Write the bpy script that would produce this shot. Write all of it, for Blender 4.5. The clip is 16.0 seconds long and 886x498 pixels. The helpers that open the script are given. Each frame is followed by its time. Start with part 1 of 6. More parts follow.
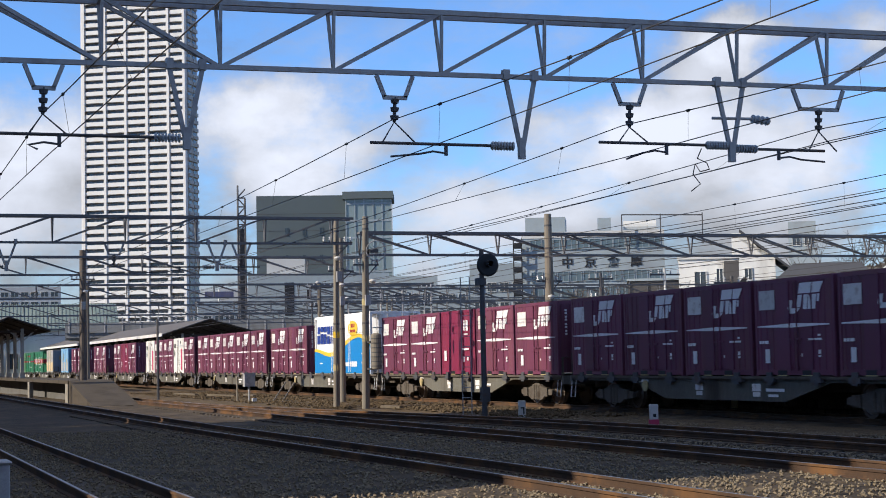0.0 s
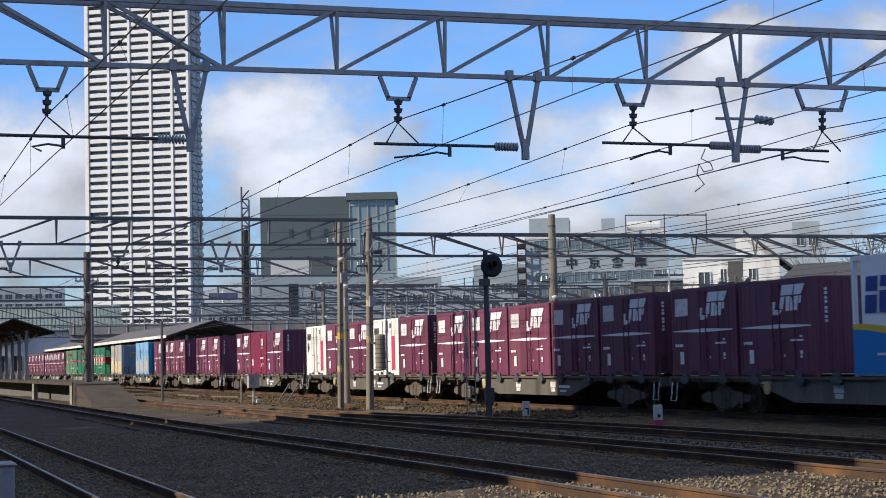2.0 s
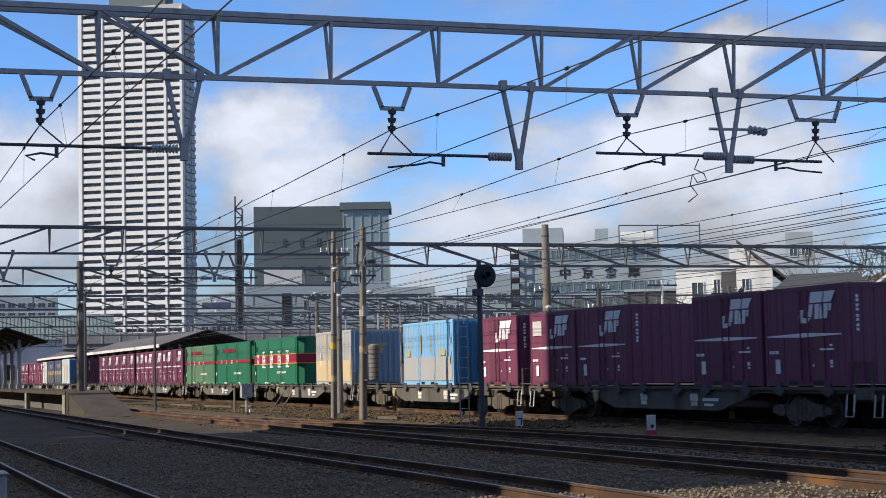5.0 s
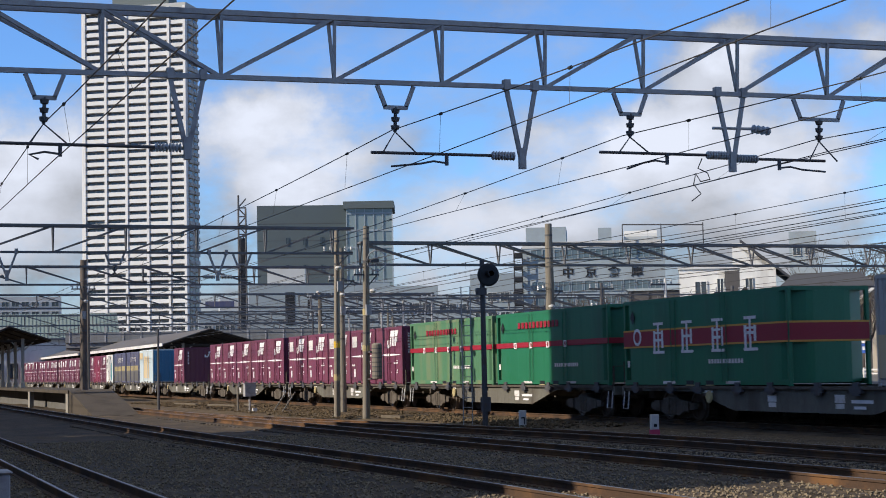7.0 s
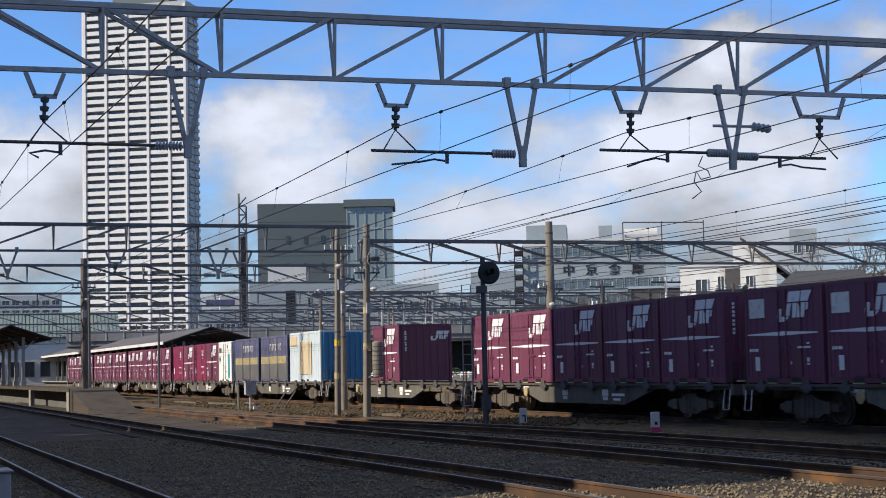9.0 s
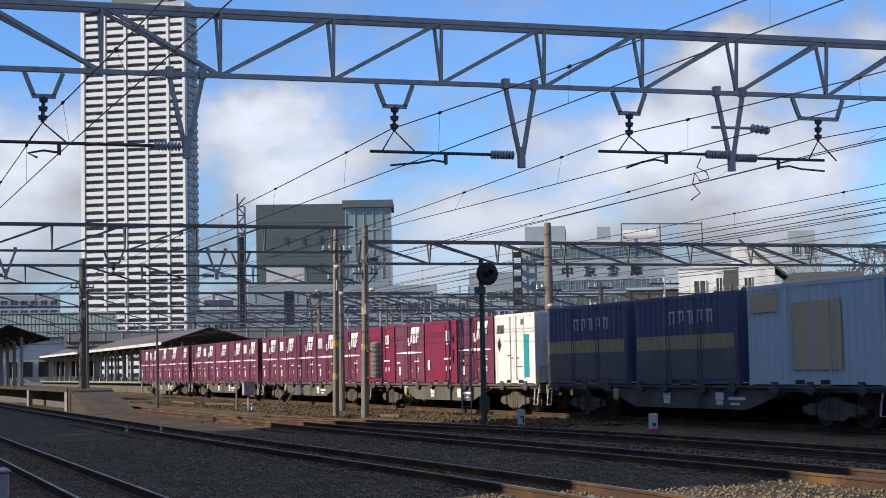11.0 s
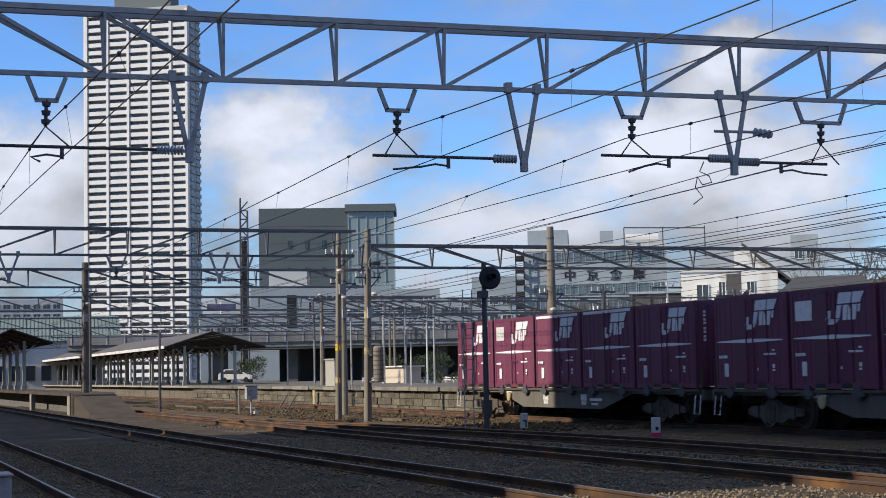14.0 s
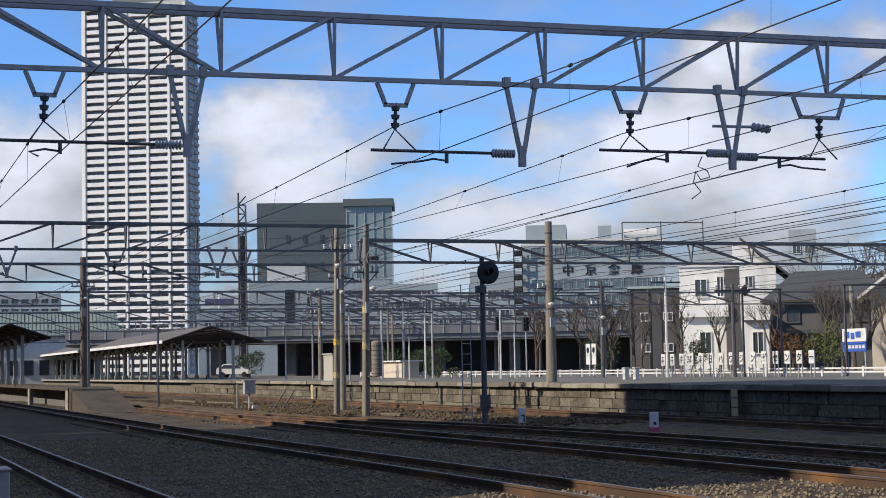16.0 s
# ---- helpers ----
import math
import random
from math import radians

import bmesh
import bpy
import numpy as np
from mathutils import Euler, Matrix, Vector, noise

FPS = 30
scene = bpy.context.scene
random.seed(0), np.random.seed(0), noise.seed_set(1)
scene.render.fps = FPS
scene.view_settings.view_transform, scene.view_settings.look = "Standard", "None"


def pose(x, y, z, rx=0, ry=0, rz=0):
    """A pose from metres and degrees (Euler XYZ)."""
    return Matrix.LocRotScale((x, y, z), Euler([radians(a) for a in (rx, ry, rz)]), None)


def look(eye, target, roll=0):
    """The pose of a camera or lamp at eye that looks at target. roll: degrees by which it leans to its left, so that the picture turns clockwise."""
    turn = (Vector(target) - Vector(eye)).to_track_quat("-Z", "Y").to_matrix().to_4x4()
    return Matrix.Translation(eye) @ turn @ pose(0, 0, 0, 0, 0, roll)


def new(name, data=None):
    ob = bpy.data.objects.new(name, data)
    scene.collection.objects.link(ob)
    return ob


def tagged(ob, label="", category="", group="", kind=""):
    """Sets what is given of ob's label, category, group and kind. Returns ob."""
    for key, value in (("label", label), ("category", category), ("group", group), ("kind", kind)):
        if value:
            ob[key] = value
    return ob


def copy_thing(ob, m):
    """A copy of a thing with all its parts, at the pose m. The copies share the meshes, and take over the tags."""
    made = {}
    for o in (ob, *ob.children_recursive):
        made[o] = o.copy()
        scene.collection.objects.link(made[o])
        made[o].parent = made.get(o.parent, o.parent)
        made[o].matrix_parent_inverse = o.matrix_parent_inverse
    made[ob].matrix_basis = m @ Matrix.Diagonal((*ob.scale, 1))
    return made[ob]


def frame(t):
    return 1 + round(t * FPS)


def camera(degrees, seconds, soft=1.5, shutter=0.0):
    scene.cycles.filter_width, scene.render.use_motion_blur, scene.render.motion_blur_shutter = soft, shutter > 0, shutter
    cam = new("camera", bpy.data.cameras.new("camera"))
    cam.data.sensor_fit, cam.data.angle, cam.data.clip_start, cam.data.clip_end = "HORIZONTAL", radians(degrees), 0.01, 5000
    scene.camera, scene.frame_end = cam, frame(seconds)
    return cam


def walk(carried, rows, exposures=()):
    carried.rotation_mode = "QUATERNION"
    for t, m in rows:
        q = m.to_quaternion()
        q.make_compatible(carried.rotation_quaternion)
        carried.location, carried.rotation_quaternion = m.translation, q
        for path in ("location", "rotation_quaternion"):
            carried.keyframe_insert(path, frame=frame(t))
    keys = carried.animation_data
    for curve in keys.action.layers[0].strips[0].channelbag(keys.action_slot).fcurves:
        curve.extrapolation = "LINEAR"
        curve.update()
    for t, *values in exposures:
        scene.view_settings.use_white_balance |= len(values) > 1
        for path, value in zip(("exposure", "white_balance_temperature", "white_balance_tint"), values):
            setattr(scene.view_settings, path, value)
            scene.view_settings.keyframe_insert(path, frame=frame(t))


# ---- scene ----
# The line of the rails is the x axis (trains run towards +x), y points away from the camera, z = 0 is rail level.
cam = camera(30.157, 16.0, soft=0.95, shutter=0.08)
EYE = Vector((0.0, 0.0, 1.635))
HEADING = 20.065


def aim(turn, tilt, lean):
    """A pose at the eye: turn to the left of the main line of sight, tilt upwards, lean, in degrees."""
    h = radians(HEADING - turn)
    way = Vector((-math.cos(h) * math.cos(radians(tilt)), math.sin(h) * math.cos(radians(tilt)), math.sin(radians(tilt))))
    return look(EYE, EYE + way * 50, lean)


PATH = [(0.0, 0.013, 3.836, -1.185), (0.5, 0.093, 3.964, -1.201), (1.0, 0.081, 4.029, -1.278), (1.5, 0.112, 3.938, -1.336), (2.0, 0.148, 3.871, -1.303), (2.5, 0.147, 3.914, -1.261), (3.0, 0.058, 4.017, -1.213),
        (3.5, 0.009, 4.097, -1.387), (4.0, -0.068, 4.115, -1.346), (6.5, -0.011, 4.31, -1.067), (7.0, 0.028, 4.179, -1.166), (7.5, 0.112, 4.118, -1.157), (8.0, 0.135, 4.16, -1.225), (8.5, 0.096, 4.198, -1.22),
        (9.0, 0.047, 4.111, -1.235), (11.5, -0.006, 4.162, -1.095), (12.0, -0.005, 4.188, -1.111), (12.5, 0.0, 4.198, -1.198), (13.0, 0.066, 4.253, -1.215), (13.5, 0.12, 4.276, -1.154), (14.0, 0.084, 4.282, -1.109),
        (14.5, 0.025, 4.247, -1.116), (15.0, -0.032, 4.163, -1.188), (15.5, -0.005, 4.129, -1.111), (16.0, 0.024, 4.097, -1.096)]
walk(cam, [(t, aim(a, b, c)) for t, a, b, c in PATH],
     exposures=[(0.0, 0.26, 6800, 10), (2.5, 0.22, 6800, 10), (4.0, 0.17, 6800, 10), (16.0, 0.17, 6800, 10)])

# ---- light ----
SUN_HIGH = 31.0
world = bpy.data.worlds.new("sky")
scene.world = world
world.use_nodes = True
wn, wl = world.node_tree.nodes, world.node_tree.links
wn.clear()
w_out = wn.new("ShaderNodeOutputWorld")
w_bg = wn.new("ShaderNodeBackground")
w_sky = wn.new("ShaderNodeTexSky")
w_sky.sky_type, w_sky.sun_disc = "NISHITA", False
w_sky.sun_elevation, w_sky.sun_rotation = radians(SUN_HIGH), radians(180)
w_sky.air_density, w_sky.dust_density, w_sky.ozone_density = 1.0, 0.0, 2.5
w_bg.inputs["Strength"].default_value = 0.074
w_co = wn.new("ShaderNodeTexCoord")


def wmath(op, a, b=None, clamp=False):
    n = wn.new("ShaderNodeMath")
    n.operation, n.use_clamp = op, clamp
    for i, v in enumerate((a, b)):
        if v is None:
            continue
        if isinstance(v, (int, float)):
            n.inputs[i].default_value = v
        else:
            wl.new(v, n.inputs[i])
    return n.outputs[0]


def wnoise(scale, detail, rough, stretch=(1, 1, 1)):
    m = wn.new("ShaderNodeMapping")
    m.inputs["Scale"].default_value = stretch
    wl.new(w_co.outputs["Generated"], m.inputs["Vector"])
    n = wn.new("ShaderNodeTexNoise")
    n.inputs["Scale"].default_value, n.inputs["Detail"].default_value, n.inputs["Roughness"].default_value = scale, detail, rough
    wl.new(m.outputs["Vector"], n.inputs["Vector"])
    return n


# cumulus clouds: soft heaps in a few directions, broken up by noise, and a scatter all round
w_warp = wnoise(16, 6, 0.6)
w_shift = wn.new("ShaderNodeVectorMath")
w_shift.operation = "MULTIPLY_ADD"
w_shift.inputs[1].default_value = (0.07, 0.07, 0.05)
w_shift.inputs[2].default_value = (-0.035, -0.035, -0.025)
wl.new(w_warp.outputs["Color"], w_shift.inputs[0])
w_dir = wn.new("ShaderNodeVectorMath")
wl.new(w_co.outputs["Generated"], w_dir.inputs[0])
wl.new(w_shift.outputs[0], w_dir.inputs[1])
w_flat = wn.new("ShaderNodeVectorMath")
w_flat.operation = "MULTIPLY"
w_flat.inputs[1].default_value = (1, 1, 1.7)
wl.new(w_dir.outputs[0], w_flat.inputs[0])
heap = None
for x, y, z, size, power in ((-0.985, 0.101, 0.140, 0.060, 1.0), (-0.990, 0.092, 0.105, 0.075, 1.0), (-0.960, 0.228, 0.160, 0.050, 1.0), (-0.950, 0.267, 0.160, 0.045, 0.9),
                             (-0.946, 0.294, 0.135, 0.050, 0.75), (-0.966, 0.222, 0.135, 0.055, 0.9), (-0.956, 0.268, 0.118, 0.055, 0.8), (-0.964, 0.242, 0.100, 0.055, 0.8),
                             (-0.854, 0.488, 0.178, 0.050, 1.0), (-0.863, 0.481, 0.155, 0.050, 1.0), (-0.841, 0.507, 0.188, 0.045, 1.0), (-0.804, 0.564, 0.186, 0.050, 1.0),
                             (-0.889, 0.440, 0.124, 0.055, 0.75), (-0.873, 0.470, 0.129, 0.055, 0.85), (-0.840, 0.530, 0.130, 0.070, 0.75), (-0.853, 0.515, 0.095, 0.080, 0.85),
                             (-0.908, 0.410, 0.087, 0.075, 0.85), (-0.907, 0.393, 0.140, 0.045, 0.6), (-0.930, 0.340, 0.085, 0.060, 0.6)):
    d = wn.new("ShaderNodeVectorMath")
    d.operation = "DISTANCE"
    wl.new(w_flat.outputs[0], d.inputs[0])
    d.inputs[1].default_value = (x, y, z * 1.7)
    k = wmath("MULTIPLY", wmath("SUBTRACT", 1.0, wmath("DIVIDE", d.outputs["Value"], size), True), power)
    heap = k if heap is None else wmath("ADD", heap, k)
w_fine = wnoise(20, 8, 0.62, (1, 1, 2.0))
w_all = wnoise(2.2, 6, 0.6, (1, 1, 2.0))
cover = wmath("ADD", wmath("MULTIPLY", heap, 1.1), wmath("MULTIPLY", wmath("SUBTRACT", w_fine.outputs["Fac"], 0.5), 1.5))
cover = wmath("ADD", cover, wmath("MULTIPLY", wmath("SUBTRACT", w_all.outputs["Fac"], 0.385), 1.5))
# a pale bank of cloud lies along the horizon, and the cloud thickens overhead
w_split = wn.new("ShaderNodeSeparateXYZ")
wl.new(w_co.outputs["Generated"], w_split.inputs[0])
cover = wmath("ADD", cover, wmath("MULTIPLY", wmath("SUBTRACT", w_split.outputs["Z"], 0.27, True), 1.1))
cover = wmath("ADD", cover, wmath("MULTIPLY", wmath("SUBTRACT", 0.105, w_split.outputs["Z"], True), 8.0))
w_mask = wn.new("ShaderNodeMapRange")
w_mask.interpolation_type = "SMOOTHSTEP"
w_mask.inputs["From Min"].default_value, w_mask.inputs["From Max"].default_value = -0.05, 1.15
wl.new(cover, w_mask.inputs["Value"])
w_tone = wn.new("ShaderNodeMapRange")
w_tone.inputs["From Min"].default_value, w_tone.inputs["From Max"].default_value = 0.36, 0.62
wl.new(wnoise(7, 6, 0.55, (1, 1, 2.2)).outputs["Fac"], w_tone.inputs["Value"])
w_cloud = wn.new("ShaderNodeMix")
w_cloud.data_type = "RGBA"
w_cloud.inputs["A"].default_value = (2.75, 2.9, 3.15, 1)
w_cloud.inputs["B"].default_value = (9.4, 10.3, 12.4, 1)
w_lit = wmath("ADD", wmath("MULTIPLY", w_tone.outputs["Result"], 0.45), wmath("MULTIPLY", heap, 0.62), True)
wl.new(w_lit, w_cloud.inputs["Factor"])
w_blue = wn.new("ShaderNodeMix")
w_blue.data_type, w_blue.blend_type = "RGBA", "MULTIPLY"
w_blue.inputs["Factor"].default_value = 1.0
w_blue.inputs["B"].default_value = (0.97, 1.49, 2.30, 1)
wl.new(w_sky.outputs["Color"], w_blue.inputs["A"])
w_mix = wn.new("ShaderNodeMix")
w_mix.data_type = "RGBA"
wl.new(w_mask.outputs["Result"], w_mix.inputs["Factor"])
wl.new(w_blue.outputs["Result"], w_mix.inputs["A"])
wl.new(w_cloud.outputs["Result"], w_mix.inputs["B"])
wl.new(w_mix.outputs["Result"], w_bg.inputs["Color"])
wl.new(w_bg.outputs[0], w_out.inputs["Surface"])

sun = new("sun", bpy.data.lights.new("sun", "SUN"))
sun.data.energy, sun.data.angle, sun.data.color = 5.0, radians(0.53), (1.0, 0.92, 0.80)
sun.matrix_world = look((0, -40 * math.cos(radians(SUN_HIGH)), 40 * math.sin(radians(SUN_HIGH))), (0, 0, 0))

# ---- materials ----


def material(name, colour, rough=0.6, metal=0.0, vary=0.25, dirt=None, dirt_amount=0.0, scale=3.0, bump=0.0, streak=False, each=0.0, spec=0.4, fine=40.0):
    """Paint, stone or metal: a colour with broad and fine variation, dirt and relief, varied from object to object."""
    m = bpy.data.materials.new(name)
    m.use_nodes = True
    n, l = m.node_tree.nodes, m.node_tree.links
    b = n["Principled BSDF"]
    b.inputs["Metallic"].default_value = metal
    b.inputs["Specular IOR Level"].default_value = spec
    co = n.new("ShaderNodeTexCoord")
    mp = n.new("ShaderNodeMapping")
    mp.inputs["Scale"].default_value = (1, 1, 0.12) if streak else (1, 1, 1)
    l.new(co.outputs["Object"], mp.inputs["Vector"])
    info = n.new("ShaderNodeObjectInfo")
    off = n.new("ShaderNodeVectorMath")
    off.operation = "SCALE"
    off.inputs["Scale"].default_value = 37.0
    cmb = n.new("ShaderNodeCombineXYZ")
    for i in range(3):
        l.new(info.outputs["Random"], cmb.inputs[i])
    l.new(cmb.outputs[0], off.inputs[0])
    add = n.new("ShaderNodeVectorMath")
    l.new(mp.outputs[0], add.inputs[0])
    l.new(off.outputs[0], add.inputs[1])
    broad, grain = n.new("ShaderNodeTexNoise"), n.new("ShaderNodeTexNoise")
    for k, s, d in ((broad, scale, 6), (grain, fine, 4)):
        k.inputs["Scale"].default_value, k.inputs["Detail"].default_value, k.inputs["Roughness"].default_value = s, d, 0.62
        l.new(add.outputs[0], k.inputs["Vector"])
    lo = [c * (1 - vary) for c in colour]
    hi = [min(1, c * (1 + vary)) for c in colour]
    ramp = n.new("ShaderNodeValToRGB")
    ramp.color_ramp.elements[0].position, ramp.color_ramp.elements[1].position = 0.3, 0.7
    ramp.color_ramp.elements[0].color, ramp.color_ramp.elements[1].color = (*lo, 1), (*hi, 1)
    mixn = n.new("ShaderNodeMath")
    mixn.operation = "MULTIPLY_ADD"
    l.new(grain.outputs["Fac"], mixn.inputs[0])
    mixn.inputs[1].default_value = 0.5
    half = n.new("ShaderNodeMath")
    half.operation = "MULTIPLY"
    half.inputs[1].default_value = 0.5
    l.new(broad.outputs["Fac"], half.inputs[0])
    l.new(half.outputs[0], mixn.inputs[2])
    l.new(mixn.outputs[0], ramp.inputs["Fac"])
    colour_out = ramp.outputs["Color"]
    if dirt:
        mr = n.new("ShaderNodeMapRange")
        mr.inputs["From Min"].default_value, mr.inputs["From Max"].default_value = 0.62 - 0.3 * dirt_amount, 0.85 - 0.25 * dirt_amount
        l.new(broad.outputs["Fac"], mr.inputs["Value"])
        mx = n.new("ShaderNodeMix")
        mx.data_type = "RGBA"
        l.new(mr.outputs[0], mx.inputs["Factor"])
        l.new(colour_out, mx.inputs["A"])
        mx.inputs["B"].default_value = (*dirt, 1)
        colour_out = mx.outputs["Result"]
    if each:
        hs = n.new("ShaderNodeHueSaturation")
        v = n.new("ShaderNodeMapRange")
        v.inputs["To Min"].default_value, v.inputs["To Max"].default_value = 1 - each, 1 + each
        l.new(info.outputs["Random"], v.inputs["Value"])
        l.new(v.outputs[0], hs.inputs["Value"])
        l.new(colour_out, hs.inputs["Color"])
        colour_out = hs.outputs["Color"]
    l.new(colour_out, b.inputs["Base Color"])
    rr = n.new("ShaderNodeMapRange")
    rr.inputs["To Min"].default_value, rr.inputs["To Max"].default_value = max(0.02, rough - 0.12), min(1, rough + 0.12)
    l.new(broad.outputs["Fac"], rr.inputs["Value"])
    l.new(rr.outputs[0], b.inputs["Roughness"])
    if bump:
        bp = n.new("ShaderNodeBump")
        bp.inputs["Strength"].default_value, bp.inputs["Distance"].default_value = 0.7, bump
        l.new(mixn.outputs[0], bp.inputs["Height"])
        l.new(bp.outputs[0], b.inputs["Normal"])
    return m


def glass(name, colour, rough=0.08):
    m = bpy.data.materials.new(name)
    m.use_nodes = True
    b = m.node_tree.nodes["Principled BSDF"]
    b.inputs["Base Color"].default_value = (*colour, 1)
    b.inputs["Roughness"].default_value = rough
    b.inputs["Specular IOR Level"].default_value = 0.7
    return m


RUST = (0.10, 0.045, 0.02)
M_BALLAST = material("ballast_stone", (0.066, 0.050, 0.034), 0.95, 0, 0.85, (0.13, 0.095, 0.063), 0.35, 0.9, 0.03, each=0.0, spec=0.2, fine=13)
M_STONES = material("loose_stones", (0.225, 0.18, 0.122), 0.95, 0, 0.65, (0.085, 0.066, 0.045), 0.4, 3.0, 0.0, spec=0.2, fine=30)
M_EARTH = material("brown_earth", (0.125, 0.092, 0.058), 0.95, 0, 0.8, (0.05, 0.042, 0.026), 0.5, 0.7, 0.08, spec=0.2, fine=8)
M_RAIL = material("rusty_rail_side", (0.062, 0.034, 0.019), 0.85, 0.0, 0.45, (0.17, 0.08, 0.027), 0.5, 0.9, 0.003)
M_RAILHEAD = material("worn_rail_head", (0.30, 0.26, 0.23), 0.42, 0.8, 0.2, (0.13, 0.06, 0.03), 0.45, 0.6)
M_SLEEPER = material("weathered_sleeper", (0.095, 0.075, 0.058), 0.9, 0, 0.4, (0.045, 0.035, 0.026), 0.4, 4, 0.01, each=0.2)
M_PURPLE = material("maroon_container_paint", (0.146, 0.037, 0.074), 0.5, 0, 0.16, (0.14, 0.052, 0.058), 0.45, 1.1, 0.002, True, 0.16)
M_CRIMSON = material("crimson_container_paint", (0.21, 0.022, 0.060), 0.45, 0, 0.14, (0.16, 0.03, 0.045), 0.4, 1.1, 0.002, True, 0.08)
M_WHITE = material("white_container_paint", (0.72, 0.71, 0.68), 0.5, 0, 0.08, (0.42, 0.35, 0.27), 0.3, 1.2, 0.002, True, 0.05)
M_MARK = material("white_marking", (0.74, 0.73, 0.74), 0.55, 0, 0.08, (0.4, 0.33, 0.34), 0.18, 5)
M_PLACARD = material("aged_placard", (0.66, 0.64, 0.62), 0.6, 0, 0.1, (0.4, 0.33, 0.30), 0.4, 6, each=0.2)
M_GREEN = material("green_container_paint", (0.018, 0.15, 0.075), 0.42, 0, 0.14, (0.03, 0.11, 0.06), 0.4, 1.0, 0.002, True, 0.06)
M_FADED = material("faded_green_paint", (0.075, 0.19, 0.10), 0.55, 0, 0.2, (0.20, 0.20, 0.11), 0.45, 0.9, 0.002, True, 0.06)
M_RED = material("red_stripe_paint", (0.29, 0.014, 0.03), 0.5, 0, 0.12)
M_ORANGE = material("orange_line_paint", (0.62, 0.30, 0.05), 0.5, 0, 0.12)
M_NAVY = material("navy_container_paint", (0.085, 0.09, 0.165), 0.5, 0, 0.2, (0.17, 0.15, 0.14), 0.4, 1.0, 0.002, True)
M_YELLOW = material("yellow_band_paint", (0.42, 0.345, 0.175), 0.6, 0, 0.18, (0.26, 0.20, 0.10), 0.35, 2)
M_CHAR = material("charcoal_container_paint", (0.11, 0.105, 0.10), 0.55, 0, 0.2, (0.17, 0.15, 0.12), 0.4, 1.0)
M_SKYBLUE = material("light_blue_container_paint", (0.19, 0.42, 0.66), 0.5, 0, 0.12, (0.30, 0.36, 0.36), 0.4, 1.0, 0.002, True, 0.05)
M_BLUE = material("blue_container_paint", (0.045, 0.19, 0.34), 0.45, 0, 0.14, (0.05, 0.13, 0.22), 0.45, 1.0, 0.002, True, 0.05)
M_DUSTBLUE = material("dusty_blue_container_paint", (0.17, 0.255, 0.36), 0.55, 0, 0.18, (0.24, 0.25, 0.25), 0.45, 1.0, 0.002, True)
M_BRIGHT = material("bright_blue_paint", (0.008, 0.21, 0.55), 0.4, 0, 0.06)
M_GREYSIDE = material("dusty_grey_paint", (0.36, 0.36, 0.36), 0.6, 0, 0.14, (0.45, 0.36, 0.22), 0.5, 0.8, 0.002, True)
M_PALEBLUE = material("bleached_blue_paint", (0.50, 0.58, 0.62), 0.6, 0, 0.1, (0.5, 0.42, 0.30), 0.4, 0.8, 0.002, True)
M_TAN = material("sun_faded_tan_paint", (0.55, 0.42, 0.24), 0.6, 0, 0.15, (0.40, 0.42, 0.42), 0.3, 1.0, 0, True)
M_DEEPBLUE = material("deep_blue_lettering", (0.02, 0.05, 0.26), 0.5)
M_PUREWHITE = material("clean_white_paint", (0.85, 0.85, 0.84), 0.4, 0, 0.04, (0.6, 0.58, 0.55), 0.15, 1.2, 0.001, True)
M_GOLD = material("golden_paint", (0.75, 0.50, 0.05), 0.45, 0, 0.08)
M_PINK = material("pinkish_red_panel", (0.50, 0.05, 0.12), 0.5, 0, 0.1)
M_TEAL = material("teal_panel", (0.02, 0.28, 0.32), 0.5, 0, 0.1)
M_BLACK = material("black_paint", (0.015, 0.015, 0.017), 0.5)
M_SILL = material("grimy_wagon_grey", (0.135, 0.128, 0.105), 0.75, 0, 0.5, (0.05, 0.038, 0.028), 0.6, 0.9, 0.003, True, 0.15)
M_BOGIE = material("grimy_bogie_iron", (0.105, 0.088, 0.07), 0.85, 0.0, 0.5, (0.045, 0.032, 0.023), 0.55, 3, 0.005, each=0.15)
M_WHEEL = material("wheel_steel", (0.22, 0.18, 0.15), 0.55, 0.5, 0.3, RUST, 0.4, 5)
M_STEEL = material("galvanised_steel", (0.34, 0.335, 0.335), 0.55, 0.0, 0.2, (0.14, 0.13, 0.13), 0.35, 2.5, 0)
M_MIDSTEEL = material("weathered_grey_steel", (0.15, 0.15, 0.155), 0.6, 0.0, 0.3, (0.07, 0.06, 0.055), 0.4, 1.5)
M_DARKSTEEL = material("dark_weathered_steel", (0.085, 0.085, 0.09), 0.6, 0.2, 0.3, RUST, 0.3, 2.5)
M_WIRE = material("overhead_wire", (0.06, 0.055, 0.05), 0.5, 0.4, 0.2)
M_CERAMIC = material("grey_porcelain", (0.36, 0.37, 0.38), 0.25, 0, 0.1, (0.2, 0.17, 0.15), 0.3, 8)
M_CONCRETE = material("weathered_concrete", (0.29, 0.27, 0.235), 0.9, 0, 0.22, (0.17, 0.15, 0.12), 0.5, 0.9, 0.004, True, 0.08, 0.2)
M_POLE = material("concrete_pole", (0.225, 0.20, 0.165), 0.9, 0, 0.25, (0.13, 0.11, 0.09), 0.5, 1.4, 0.002, True, 0.12, 0.2)
M_STONEWALL = material("old_platform_stone", (0.15, 0.132, 0.10), 0.95, 0, 0.9, (0.04, 0.034, 0.026), 0.6, 1.3, 0.05, False, 0.3, 0.2, 9)
